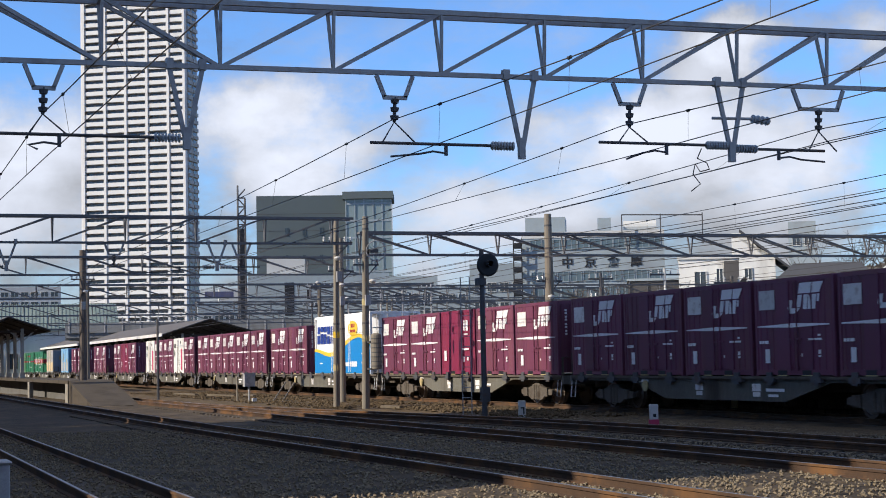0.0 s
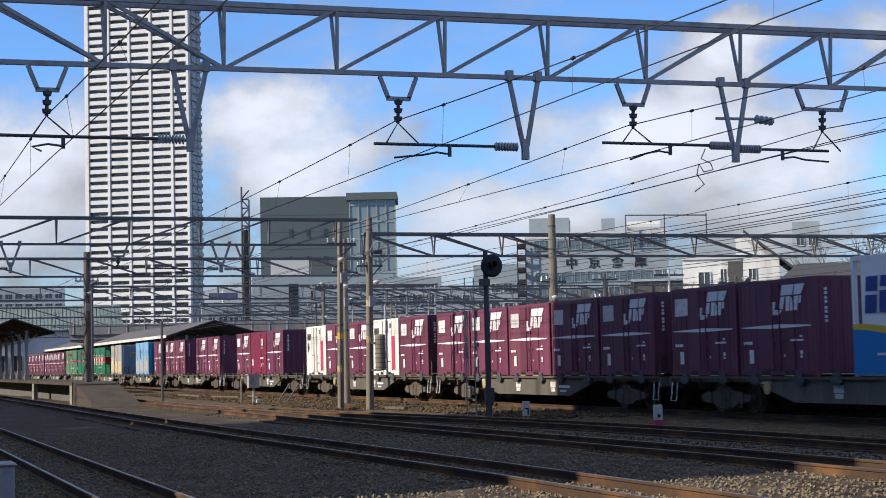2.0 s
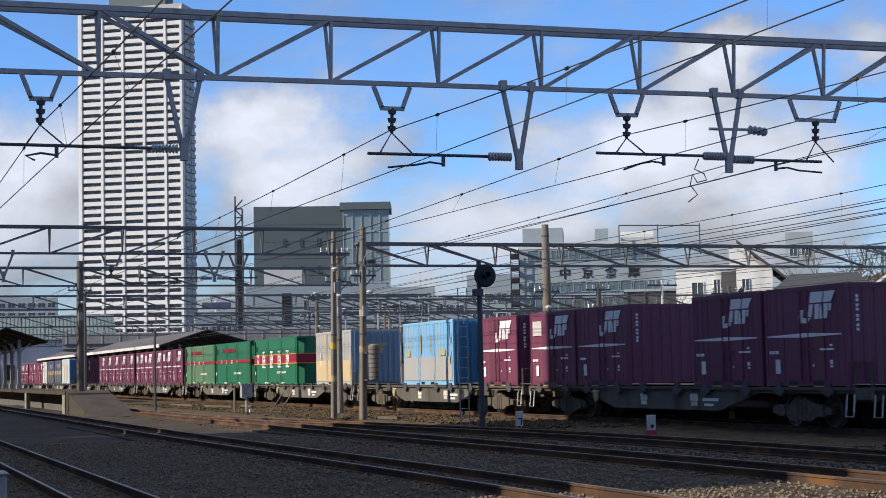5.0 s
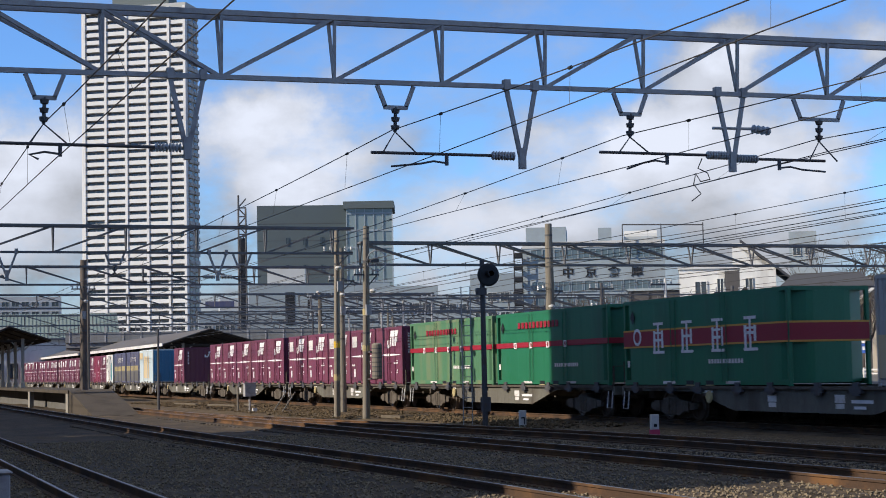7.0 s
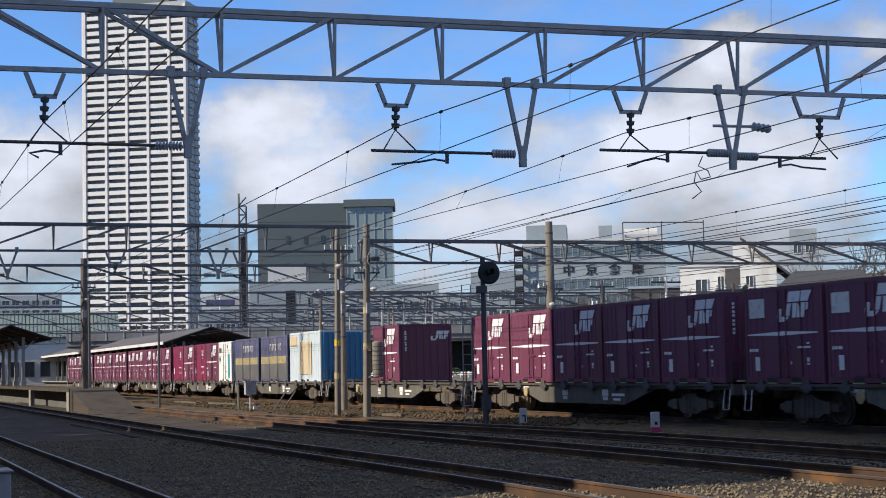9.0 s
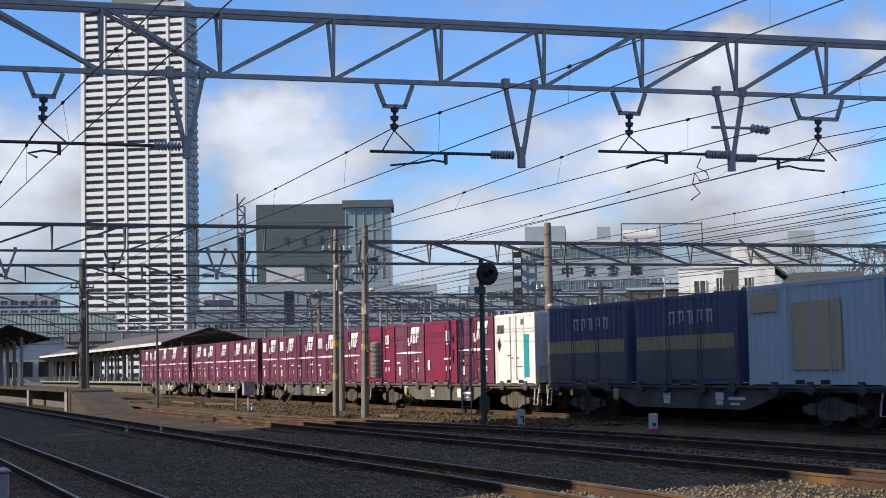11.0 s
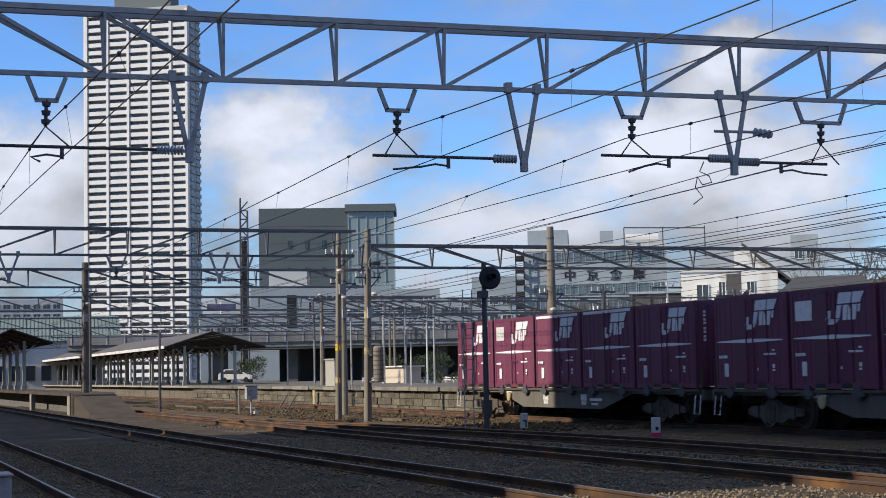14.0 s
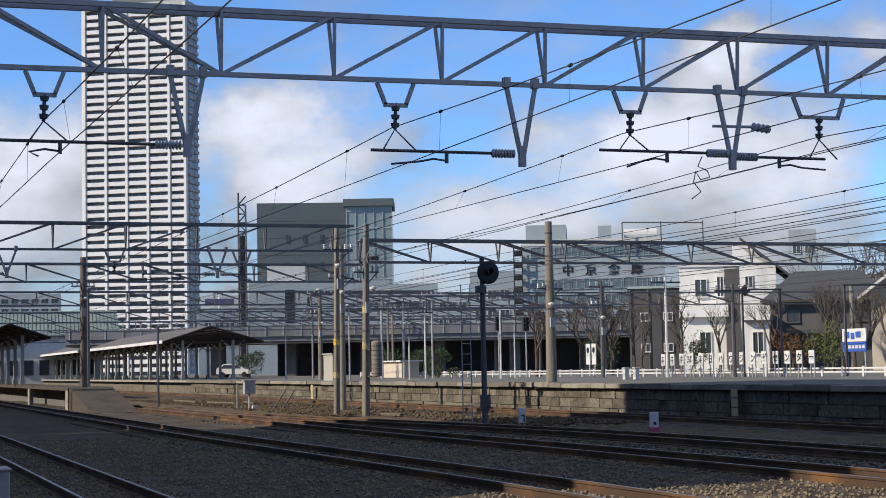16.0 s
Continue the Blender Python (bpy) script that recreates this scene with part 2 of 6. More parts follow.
M_STONECAP = material("weathered_coping_stone", (0.21, 0.19, 0.155), 0.95, 0, 0.5, (0.075, 0.067, 0.053), 0.5, 1.2, 0.03, False, 0.35, 0.2)
M_PAVING = material("platform_asphalt", (0.15, 0.142, 0.125), 0.95, 0, 0.2, (0.13, 0.12, 0.10), 0.4, 0.5, 0.004, spec=0.2)
M_ROOF = material("grey_canopy_roof", (0.12, 0.11, 0.105), 0.7, 0, 0.2, (0.12, 0.10, 0.09), 0.4, 0.7, 0.002)
M_ROOFEDGE = material("white_canopy_edge", (0.62, 0.61, 0.58), 0.6, 0, 0.15, (0.30, 0.26, 0.22), 0.4, 0.8)
M_CREAM = material("cream_painted_steel", (0.36, 0.34, 0.29), 0.55, 0, 0.1, (0.3, 0.26, 0.2), 0.3, 3)
M_TIMBER = material("dark_timber", (0.06, 0.05, 0.042), 0.85, 0, 0.3)
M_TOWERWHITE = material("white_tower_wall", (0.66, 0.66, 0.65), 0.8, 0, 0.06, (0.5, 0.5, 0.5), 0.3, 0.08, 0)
# the side face's shade is put into this grey; the roof parapet shares it
M_TOWERGREY = material("tower_shade_side_and_parapet", (0.42, 0.43, 0.42), 0.8, 0, 0.08, (0.34, 0.35, 0.35), 0.3, 0.08, 0)
# grey with the shade behind the balcony parapets put into its colour
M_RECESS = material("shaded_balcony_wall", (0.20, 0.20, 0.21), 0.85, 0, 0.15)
M_GLASS = glass("dark_window_glass", (0.045, 0.055, 0.065), 0.1)
M_GLASSBLUE = glass("bluish_window_glass", (0.10, 0.14, 0.16), 0.15)
M_GLASSGREEN = glass("greenish_curtain_glass", (0.20, 0.25, 0.25), 0.15)
M_SLATE = material("slate_grey_cladding", (0.10, 0.125, 0.128), 0.65, 0, 0.08, (0.085, 0.10, 0.11), 0.3, 0.1)
M_PALEWALL = material("pale_rendered_wall", (0.55, 0.55, 0.53), 0.85, 0, 0.08, (0.38, 0.37, 0.35), 0.35, 0.2, 0, True)
M_PALEGREY = material("pale_grey_cladding", (0.295, 0.345, 0.37), 0.8, 0, 0.12, (0.23, 0.255, 0.275), 0.4, 0.2)
M_IVORY = material("ivory_rendered_wall", (0.70, 0.69, 0.65), 0.85, 0, 0.08, (0.42, 0.39, 0.34), 0.35, 0.5, 0, True)
M_BEIGE = material("beige_wall", (0.50, 0.43, 0.34), 0.85, 0, 0.1, (0.36, 0.30, 0.24), 0.3, 0.5, 0, True)
M_BROWNWALL = material("grey_brown_wall", (0.085, 0.08, 0.078), 0.85, 0, 0.2, (0.13, 0.12, 0.11), 0.3, 0.3, 0, True)
M_DARKROOF = material("dark_tile_roof", (0.06, 0.062, 0.07), 0.7, 0, 0.2)
M_GREENROOF = material("green_sheet_roof", (0.17, 0.22, 0.21), 0.65, 0, 0.15, (0.22, 0.25, 0.24), 0.3, 0.5)
M_FENCE = material("white_fence_paint", (0.56, 0.555, 0.54), 0.6, 0, 0.1, (0.34, 0.32, 0.28), 0.3, 2)
M_SIGNBLUE = material("blue_sign_face", (0.03, 0.09, 0.36), 0.5, 0, 0.06)
M_YELLOWBAND = material("yellow_warning_paint", (0.66, 0.42, 0.03), 0.55, 0, 0.1, (0.35, 0.25, 0.08), 0.3, 4)
M_BARK = material("grey_brown_bark", (0.075, 0.06, 0.05), 0.95, 0, 0.3)
M_LEAF = material("evergreen_leaves", (0.024, 0.044, 0.017), 0.75, 0, 0.4, (0.045, 0.06, 0.025), 0.5, 3)
M_LEAFLIGHT = material("yellow_green_leaves", (0.10, 0.115, 0.03), 0.7, 0, 0.4, (0.06, 0.085, 0.03), 0.5, 3)
M_AUTUMN = material("russet_leaves", (0.12, 0.06, 0.025), 0.8, 0, 0.4)
M_OVERPASS = material("grey_blue_bridge_concrete", (0.185, 0.19, 0.195), 0.9, 0, 0.25, (0.10, 0.10, 0.10), 0.5, 0.5, 0, True)
# concrete with the shade below the overpass and platform slab in its colour
M_UNDER = material("shade_darkened_concrete", (0.13, 0.125, 0.12), 0.9, 0, 0.5, (0.06, 0.06, 0.05), 0.5, 0.4)
M_RAMP = material("dirty_brown_concrete", (0.08, 0.066, 0.052), 0.95, 0, 0.35, (0.04, 0.032, 0.025), 0.5, 0.8, 0.004, spec=0.2)
M_CINDER = material("brown_cinder_soil", (0.125, 0.09, 0.052), 0.95, 0, 0.9, (0.042, 0.03, 0.02), 0.55, 1.6, 0.08, spec=0.2, fine=18)
M_DARKPOLE = material("tarred_brown_pole", (0.125, 0.102, 0.088), 0.85, 0, 0.3, (0.07, 0.055, 0.045), 0.4, 1.5)
M_HILL = material("wooded_hillside", (0.13, 0.12, 0.11), 0.95, 0, 0.5, (0.055, 0.06, 0.035), 0.5, 0.12, 0.3)
M_WOODGREY = material("old_grey_timber", (0.13, 0.105, 0.075), 0.9, 0, 0.4, (0.05, 0.04, 0.03), 0.5, 2, 0.004)
M_LENS = glass("signal_lens", (0.03, 0.008, 0.006), 0.2)
# ---- mesh helpers ----


def quad_box(bm, x0, x1, y0, y1, z0, z1):
    v = [bm.verts.new(p) for p in ((x0, y0, z0), (x1, y0, z0), (x1, y1, z0), (x0, y1, z0), (x0, y0, z1), (x1, y0, z1), (x1, y1, z1), (x0, y1, z1))]
    for f in ((0, 3, 2, 1), (4, 5, 6, 7), (0, 1, 5, 4), (1, 2, 6, 5), (2, 3, 7, 6), (3, 0, 4, 7)):
        bm.faces.new([v[i] for i in f])
    return bm


def boxes(*rows):
    bm = bmesh.new()
    for r in rows:
        quad_box(bm, *r)
    return bm


def rod(bm, p, q, r, n=6, r2=None):
    """A round or many-sided bar from p to q."""
    p, q = Vector(p), Vector(q)
    r2 = r if r2 is None else r2
    turn = (q - p).to_track_quat("Z", "Y")
    rings = []
    for end, rad in ((p, r), (q, r2)):
        rings.append([bm.verts.new(end + turn @ Vector((rad * math.cos(2 * math.pi * i / n), rad * math.sin(2 * math.pi * i / n), 0))) for i in range(n)])
    for i in range(n):
        bm.faces.new((rings[0][i], rings[0][(i + 1) % n], rings[1][(i + 1) % n], rings[1][i]))
    bm.faces.new(rings[0][::-1])
    bm.faces.new(rings[1])
    return bm


def angle_bar(bm, p, q, w, t=None):
    """A straight rectangular bar of w by t from p to q."""
    p, q = Vector(p), Vector(q)
    t = w if t is None else t
    turn = (q - p).to_track_quat("Z", "X")
    rings = [[bm.verts.new(e + turn @ Vector((sx * w / 2, sy * t / 2, 0))) for sx, sy in ((-1, -1), (1, -1), (1, 1), (-1, 1))] for e in (p, q)]
    for i in range(4):
        bm.faces.new((rings[0][i], rings[0][(i + 1) % 4], rings[1][(i + 1) % 4], rings[1][i]))
    bm.faces.new(rings[0][::-1])
    bm.faces.new(rings[1])
    return bm


def tube(bm, points, r, n=5):
    """One bent round bar through the points."""
    pts = [Vector(p) for p in points]
    rings = []
    for i, p in enumerate(pts):
        d = (pts[min(i + 1, len(pts) - 1)] - pts[max(i - 1, 0)]).normalized()
        turn = d.to_track_quat("Z", "Y")
        ring = [bm.verts.new(p + turn @ Vector((r * math.cos(2 * math.pi * k / n), r * math.sin(2 * math.pi * k / n), 0))) for k in range(n)]
        if rings:
            # start the ring at the corner nearest to the last ring's first one, so that the bar does not twist
            first = min(range(n), key=lambda k: (ring[k].co - p - (rings[-1][0].co - pts[i - 1])).length)
            ring = ring[first:] + ring[:first]
        rings.append(ring)
    for a, b in zip(rings, rings[1:]):
        for k in range(n):
            bm.faces.new((a[k], a[(k + 1) % n], b[(k + 1) % n], b[k]))
    bm.faces.new(rings[0][::-1])
    bm.faces.new(rings[-1])
    return bm


def slab(bm, outline, y0, y1):
    """A plate with that outline in x and z, from y0 to y1."""
    a = [bm.verts.new((x, y0, z)) for x, z in outline]
    b = [bm.verts.new((x, y1, z)) for x, z in outline]
    bm.faces.new(a)
    bm.faces.new(b[::-1])
    k = len(a)
    for i in range(k):
        bm.faces.new((a[(i + 1) % k], a[i], b[i], b[(i + 1) % k]))
    return bm


def lathe(bm, profile, n=16, centre=(0, 0, 0), axis="z"):
    """A turned body from rows of radius and height."""
    rings = []
    for r, h in profile:
        ring = []
        for i in range(n):
            c, s = r * math.cos(2 * math.pi * i / n), r * math.sin(2 * math.pi * i / n)
            p = {"z": (c, s, h), "y": (c, h, s), "x": (h, c, s)}[axis]
            ring.append(bm.verts.new(Vector(p) + Vector(centre)))
        rings.append(ring)
    for a, b in zip(rings, rings[1:]):
        for i in range(n):
            bm.faces.new((a[i], a[(i + 1) % n], b[(i + 1) % n], b[i]))
    bm.faces.new(rings[0][::-1])
    bm.faces.new(rings[-1])
    return bm


def mesh_of(name, bm, mat, bevel=0.0, smooth=False):
    if bevel:
        bmesh.ops.bevel(bm, geom=bm.edges[:], offset=bevel, segments=1, affect="EDGES")
    bmesh.ops.recalc_face_normals(bm, faces=bm.faces[:])
    me = bpy.data.meshes.new(name)
    bm.to_mesh(me)
    bm.free()
    me.materials.append(mat)
    if smooth:
        for p in me.polygons:
            p.use_smooth = True
    return me


def part(name, bm, mat, parent=None, label="", bevel=0.0, smooth=False):
    """Links a bmesh as one mesh object under a thing or a part."""
    ob = new(name, bm if isinstance(bm, bpy.types.Mesh) else mesh_of(name, bm, mat, bevel, smooth))
    ob.parent = parent
    if label:
        ob["label"] = label
    return ob


def thing(name, label, category, group="", at=None, kind=""):
    """An Empty at a thing's base, under which its parts hang."""
    ob = new(name)
    ob.empty_display_size = 0.2
    if at is not None:
        ob.matrix_world = at
    return tagged(ob, label, category, group, kind)


def solid(name, bm, mat, label, category, kind="", group="", bevel=0.0, smooth=False):
    """A thing that is one mesh."""
    return tagged(part(name, bm, mat, None, "", bevel, smooth), label, category, group, kind)


# ---- ground and tracks ----
bm = bmesh.new()
edges_x = [-4000, -900, -400, -200, -110, -60, -30, -8, 40, 400, 4000]
edges_y = [-4000, -900, -200, -40, 0, 8, 20, 26, 40, 70, 140, 300, 900, 4000]
grid = [[bm.verts.new((x, y, -0.3)) for y in edges_y] for x in edges_x]
for i in range(len(edges_x) - 1):
    for j in range(len(edges_y) - 1):
        bm.faces.new((grid[i][j], grid[i + 1][j], grid[i + 1][j + 1], grid[i][j + 1]))
solid("ground", bm, M_EARTH, "dry brown earth and cinders of the railway yard", "ground", "structure")

# one uneven bed of ballast under all the near tracks
bm = bmesh.new()
nx, ny = 150, 76
bed = []
for i in range(nx + 1):
    row = []
    x = -9.0 - 111.0 * (i / nx) ** 1.25
    for j in range(ny + 1):
        y = -1.0 + 27.0 * j / ny
        lump = 0.045 * noise.noise(Vector((x * 2.1, y * 2.1, 0))) + 0.05 * noise.noise(Vector((x * 0.4, y * 0.5, 3)))
        z = -0.20 + lump
        for c in (3.5, 9.25, 13.9, 23.815):
            z = max(z, -0.15 + 0.35 * lump) if abs(y - c) < 1.2 else z
        if 15.0 < y < 21.5:
            z -= 0.03
        row.append(bm.verts.new((x, y, z)))
    bed.append(row)
for i in range(nx):
    for j in range(ny):
        bm.faces.new((bed[i][j], bed[i][j + 1], bed[i + 1][j + 1], bed[i + 1][j]))
solid("ballast_bed", bm, M_BALLAST, "dull brown crushed-stone ballast spread under the tracks", "ballast", "stuff", smooth=True)

# rough brown strip between the siding and the main line
bm = bmesh.new()
strip = []
for i in range(171):
    x = -30.0 - i * 0.62
    row = []
    for j in range(13):
        y = (19.6 if x > -46 else 17.4 if x > -60 else 15.4) + (22.6 - (19.6 if x > -46 else 17.4 if x > -60 else 15.4)) * j / 12
        edge = min(1.0, min(j, 12 - j) / 2.0)
        row.append(bm.verts.new((x, y + (0.0), -0.24 + edge * (0.06 + 0.10 * abs(noise.noise(Vector((x * 0.9, y * 1.3, 7)))) + 0.05 * noise.noise(Vector((x * 2.7, y * 2.9, 1)))))))
    strip.append(row)
for i in range(170):
    for j in range(12):
        bm.faces.new((strip[i][j], strip[i][j + 1], strip[i + 1][j + 1], strip[i + 1][j]))
solid("cinder_strip", bm, M_CINDER, "rough brown cinder soil beside the main line", "soil", "structure", smooth=False)

bm = bmesh.new()
rng = random.Random(4)
stone_v, stone_f = [], []
for i in range(42000):
    x = -12.5 - 34 * rng.random() ** 1.3
    y = rng.uniform(1.2, 21.0)
    if any(abs(abs(y - c) - 0.533) < 0.07 for c in (3.5, 9.25, 13.9)):
        continue
    s = rng.uniform(0.016, 0.040)
    zz = -0.19 + (0.055 if min(abs(y - c) for c in (3.5, 9.25, 13.9)) < 1.2 else 0.02)
    turn = Euler((rng.uniform(0, 3), rng.uniform(0, 3), rng.uniform(0, 3))).to_matrix()
    k = len(stone_v)
    for p in ((1, 0, 0), (-1, 0, 0), (0, 1, 0), (0, -1, 0), (0, 0, 1), (0, 0, -1)):
        v = turn @ Vector([c * s * rng.uniform(0.6, 1.25) for c in p])
        stone_v.append((x + v.x, y + v.y, zz + v.z * 0.8))
    stone_f += [(k + a, k + b, k + c) for a, b, c in ((0, 2, 4), (2, 1, 4), (1, 3, 4), (3, 0, 4), (2, 0, 5), (1, 2, 5), (3, 1, 5), (0, 3, 5))]
bm.free()
me = bpy.data.meshes.new("loose_ballast")
me.from_pydata(stone_v, [], stone_f)
me.materials.append(M_STONES)
tagged(new("loose_ballast", me), "loose grey-brown ballast stones between the near rails", "ballast", "", "stuff")


def rail_bm(points):
    """A rail as a swept section along points: foot, web and head below z = 0."""
    bm = bmesh.new()
    sec = ((-0.064, -0.15), (0.064, -0.15), (0.064, -0.135), (0.014, -0.118), (0.014, -0.045), (0.033, -0.036), (0.033, -0.006), (0.026, -0.001),
           (-0.026, -0.001), (-0.033, -0.006), (-0.033, -0.036), (-0.014, -0.045), (-0.014, -0.118), (-0.064, -0.135))
    rings = []
    for i, p in enumerate(points):
        a, b = points[max(0, i - 1)], points[min(len(points) - 1, i + 1)]
        d = (Vector(b) - Vector(a)).normalized()
        side = Vector((d.y, -d.x, 0))
        rings.append([bm.verts.new(Vector(p) + side * s + Vector((0, 0, z))) for s, z in sec])
    k = len(sec)
    for a, b in zip(rings, rings[1:]):
        for i in range(k):
            bm.faces.new((a[i], a[(i + 1) % k], b[(i + 1) % k], b[i]))
    bm.faces.new(rings[0][::-1])
    bm.faces.new(rings[-1])
    return bm


def head_bm(points):
    bm = bmesh.new()
    for p, q in zip(points, points[1:]):
        d = (Vector(q) - Vector(p)).normalized()
        s = Vector((d.y, -d.x, 0)) * 0.022
        up = Vector((0, 0, 0.002))
        v = [bm.verts.new(c) for c in (Vector(p) - s + up, Vector(p) + s + up, Vector(q) + s + up, Vector(q) - s + up)]
        w = [bm.verts.new(c.co - Vector((0, 0, 0.003))) for c in v]
        bm.faces.new(v)
        for i in range(4):
            bm.faces.new((v[i], w[i], w[(i + 1) % 4], v[(i + 1) % 4]))
    return bm


sleeper_mesh = mesh_of("sleeper", boxes((-0.11, 0.11, -1.02, 1.02, -0.30, -0.154)), M_SLEEPER, 0.015)


def track(name, label, centre, x0, x1, sleepers_from, shift=None):
    """Two rails on sleepers along x; shift(x) bends the line sideways."""
    t = thing(name, label, "railway track", kind="structure")
    shift = shift or (lambda x: 0.0)
    step = 4.0 if shift(x0) or shift(x1) else (x1 - x0) / 6
    xs = list(np.arange(x0, x1 + 0.01, step))
    for side in (-0.533, 0.533):
        pts = [(x, centre + shift(x) + side, 0) for x in xs]
        r = part("rail", rail_bm(pts), M_RAIL, t, "rust-brown steel rail")
        part("rail_head", head_bm(pts), M_RAILHEAD, r, "bright worn running surface")
    x = sleepers_from
    while x < x1 - 1:
        s = part("sleeper", sleeper_mesh, M_SLEEPER, t)
        s.location = (x, centre + shift(x), 0.0)
        x += 0.62
    return t


def merge(x):
    k = min(1, max(0, (-31.0 - x) / 42.0))
    return -4.1 * (k * k * (3 - 2 * k))


def drift(x, by):
    """A slight bend of a line towards the camera as it runs away."""
    k = min(1, max(0, (-20.0 - x) / 28.0))
    return -by * (k * k * (3 - 2 * k))


track("track_1", "nearest railway track on brown ballast with worn rails", 3.5, -260, -8, -62)
track("track_2", "railway track on sunken sleepers in brown ballast", 9.25, -260, -8, -62, lambda x: drift(x, 0.4))
track("track_3", "railway track with rusty rail sides and bright heads", 13.9, -300, -8, -70, lambda x: drift(x, 0.5))
track("track_4", "siding that bends into the neighbouring track", 17.5, -73, -9, -66, merge)
track("track_5", "main line that carries the freight train past the platform", 23.815, -420, 60, -100)

# ---- the freight train ----
TRAIN_Y = 23.815
REAR = -96.955
DECK = 1.02
MOVERS = []


def logo_bm(x, z, s=1.0, y=-1.235):
    """The carrier's emblem as plain slanted shapes."""
    bm = bmesh.new()
    for row in (((0.46, 0.44), (0.98, 0.44), (1.06, 0.73), (0.53, 0.73)), ((1.03, 0.44), (1.36, 0.44), (1.54, 0.73), (1.10, 0.73)),
                ((0.36, 0.06), (0.54, 0.06), (0.63, 0.40), (0.45, 0.40)), ((0.66, 0.0), (0.82, 0.0), (0.88, 0.40), (0.70, 0.40)), ((0.86, 0.0), (0.98, 0.0), (0.97, 0.30), (0.91, 0.40)),
                ((1.04, 0.0), (1.17, 0.0), (1.25, 0.40), (1.06, 0.40)), ((1.25, 0.20), (1.34, 0.20), (1.38, 0.40), (1.29, 0.40)),
                ((-0.02, 0.02), (0.15, -0.02), (0.20, 0.27), (0.03, 0.27)), ((0.0, -0.10), (0.36, -0.10), (0.52, 0.04), (0.06, 0.04))):
        slab(bm, [(x + a * s, z + b * s * 0.86) for a, b in row], y - 0.006, y)
    return bm


def bars_bm(rows, y=-1.235):
    bm = bmesh.new()
    for x0, x1, z0, z1 in rows:
        quad_box(bm, x0, x1, y - 0.005, y, z0, z1)
    return bm


def shell_bm(L, H, W=2.45, pitch=0.3, deep=0.022, end_pitch=0.34):
    """A container's pressed walls: one skin folded into upright ribs all round."""
    h = W / 2

    def ribs(a, b, step):
        n = max(1, int(round((b - a) / step)))
        w = (b - a) / n
        out = []
        for i in range(n):
            u = a + i * w
            out += [(u + w * 0.22, 0), (u + w * 0.30, 1), (u + w * 0.70, 1), (u + w * 0.78, 0)]
        return out

    ring = [(u, -h + deep - (deep - 0.006) * k) for u, k in ribs(0.05, L - 0.05, pitch)]
    ring += [(L - 0.03 + 0.024 * k, u) for u, k in ribs(-h + 0.06, h - 0.06, end_pitch)]
    ring += [(L - u, h - deep + (deep - 0.006) * k) for u, k in ribs(0.05, L - 0.05, pitch)]
    ring += [(0.03 - 0.024 * k, -u) for u, k in ribs(-h + 0.06, h - 0.06, end_pitch)]
    bm = bmesh.new()
    low = [bm.verts.new((x, y, 0.08)) for x, y in ring]
    top = [bm.verts.new((x, y, H - 0.03)) for x, y in ring]
    for i in range(len(ring)):
        k = (i + 1) % len(ring)
        bm.faces.new((low[i], low[k], top[k], top[i]))
    bm.faces.new(low[::-1])
    bm.faces.new(top)
    return bm


def casing(c, L, H, paint, W=2.45):
    """The frame round a container: corner posts, side rails and end rails."""
    h = W / 2
    post = mesh_of("corner_post", boxes((0, 0.11, 0, 0.11, 0, H)), paint, 0.008)
    for x in (0.0, L - 0.11):
        for y in (-h, h - 0.11):
            part("corner_post", post, paint, c).location = (x, y, 0)
    top = mesh_of("top_rail", boxes((0.11, L - 0.11, 0, 0.06, H - 0.10, H)), paint)
    sill = mesh_of("bottom_rail", boxes((0.11, L - 0.11, 0, 0.06, 0.03, 0.17)), paint)
    cap = mesh_of("end_rail", boxes((0, 0.06, -h + 0.11, h - 0.11, H - 0.10, H)), paint)
    for y in (-h, h - 0.06):
        part("top_rail", top, paint, c).location.y = y
        part("bottom_rail", sill, paint, c).location.y = y
    for x in (0.0, L - 0.06):
        part("end_rail", cap, paint, c).location.x = x


def pockets(c, L):
    """Two dark fork-lift openings in the bottom rail, each with a worn lip."""
    for x in (L * 0.5 - 0.78, L * 0.5 + 0.36):
        part("fork_pocket", boxes((x, x + 0.42, -1.232, -1.20, 0.037, 0.15)), M_BLACK, c, "dark fork-lift opening")
        part("pocket_lip", boxes((x - 0.02, x + 0.44, -1.238, -1.20, 0.008, 0.035)), M_YELLOW, c, "worn yellowish lip")


def door_bm(x0, x1, H, y=-1.232):
    bm = boxes((x0, x1, y, y + 0.03, 0.19, H - 0.12))
    for k in (0.28, 0.55, 0.8):
        z = 0.19 + (H - 0.31) * k
        quad_box(bm, x0 + 0.04, x1 - 0.04, y - 0.006, y, z, z + 0.05)
    return bm


def lock_bm(x, H, y=-1.236):
    bm = rod(bmesh.new(), (x, y - 0.02, 0.14), (x, y - 0.02, H - 0.08), 0.018, 5)
    for z in (0.2, 0.75, 1.5, H - 0.2):
        quad_box(bm, x - 0.035, x + 0.035, y - 0.03, y + 0.004, z, z + 0.06)
    quad_box(bm, x - 0.02, x + 0.22, y - 0.04, y - 0.015, 0.92, 0.96)
    return bm


def end_marks(L, parent):
    part("number_bars", boxes(*[(L, L + 0.005, -0.95, -0.87, z, z + 0.07) for z in (2.15, 2.05, 1.93, 1.83, 1.68, 1.58, 1.45, 1.35)]), M_MARK, parent, "white stencilled marks on the end")


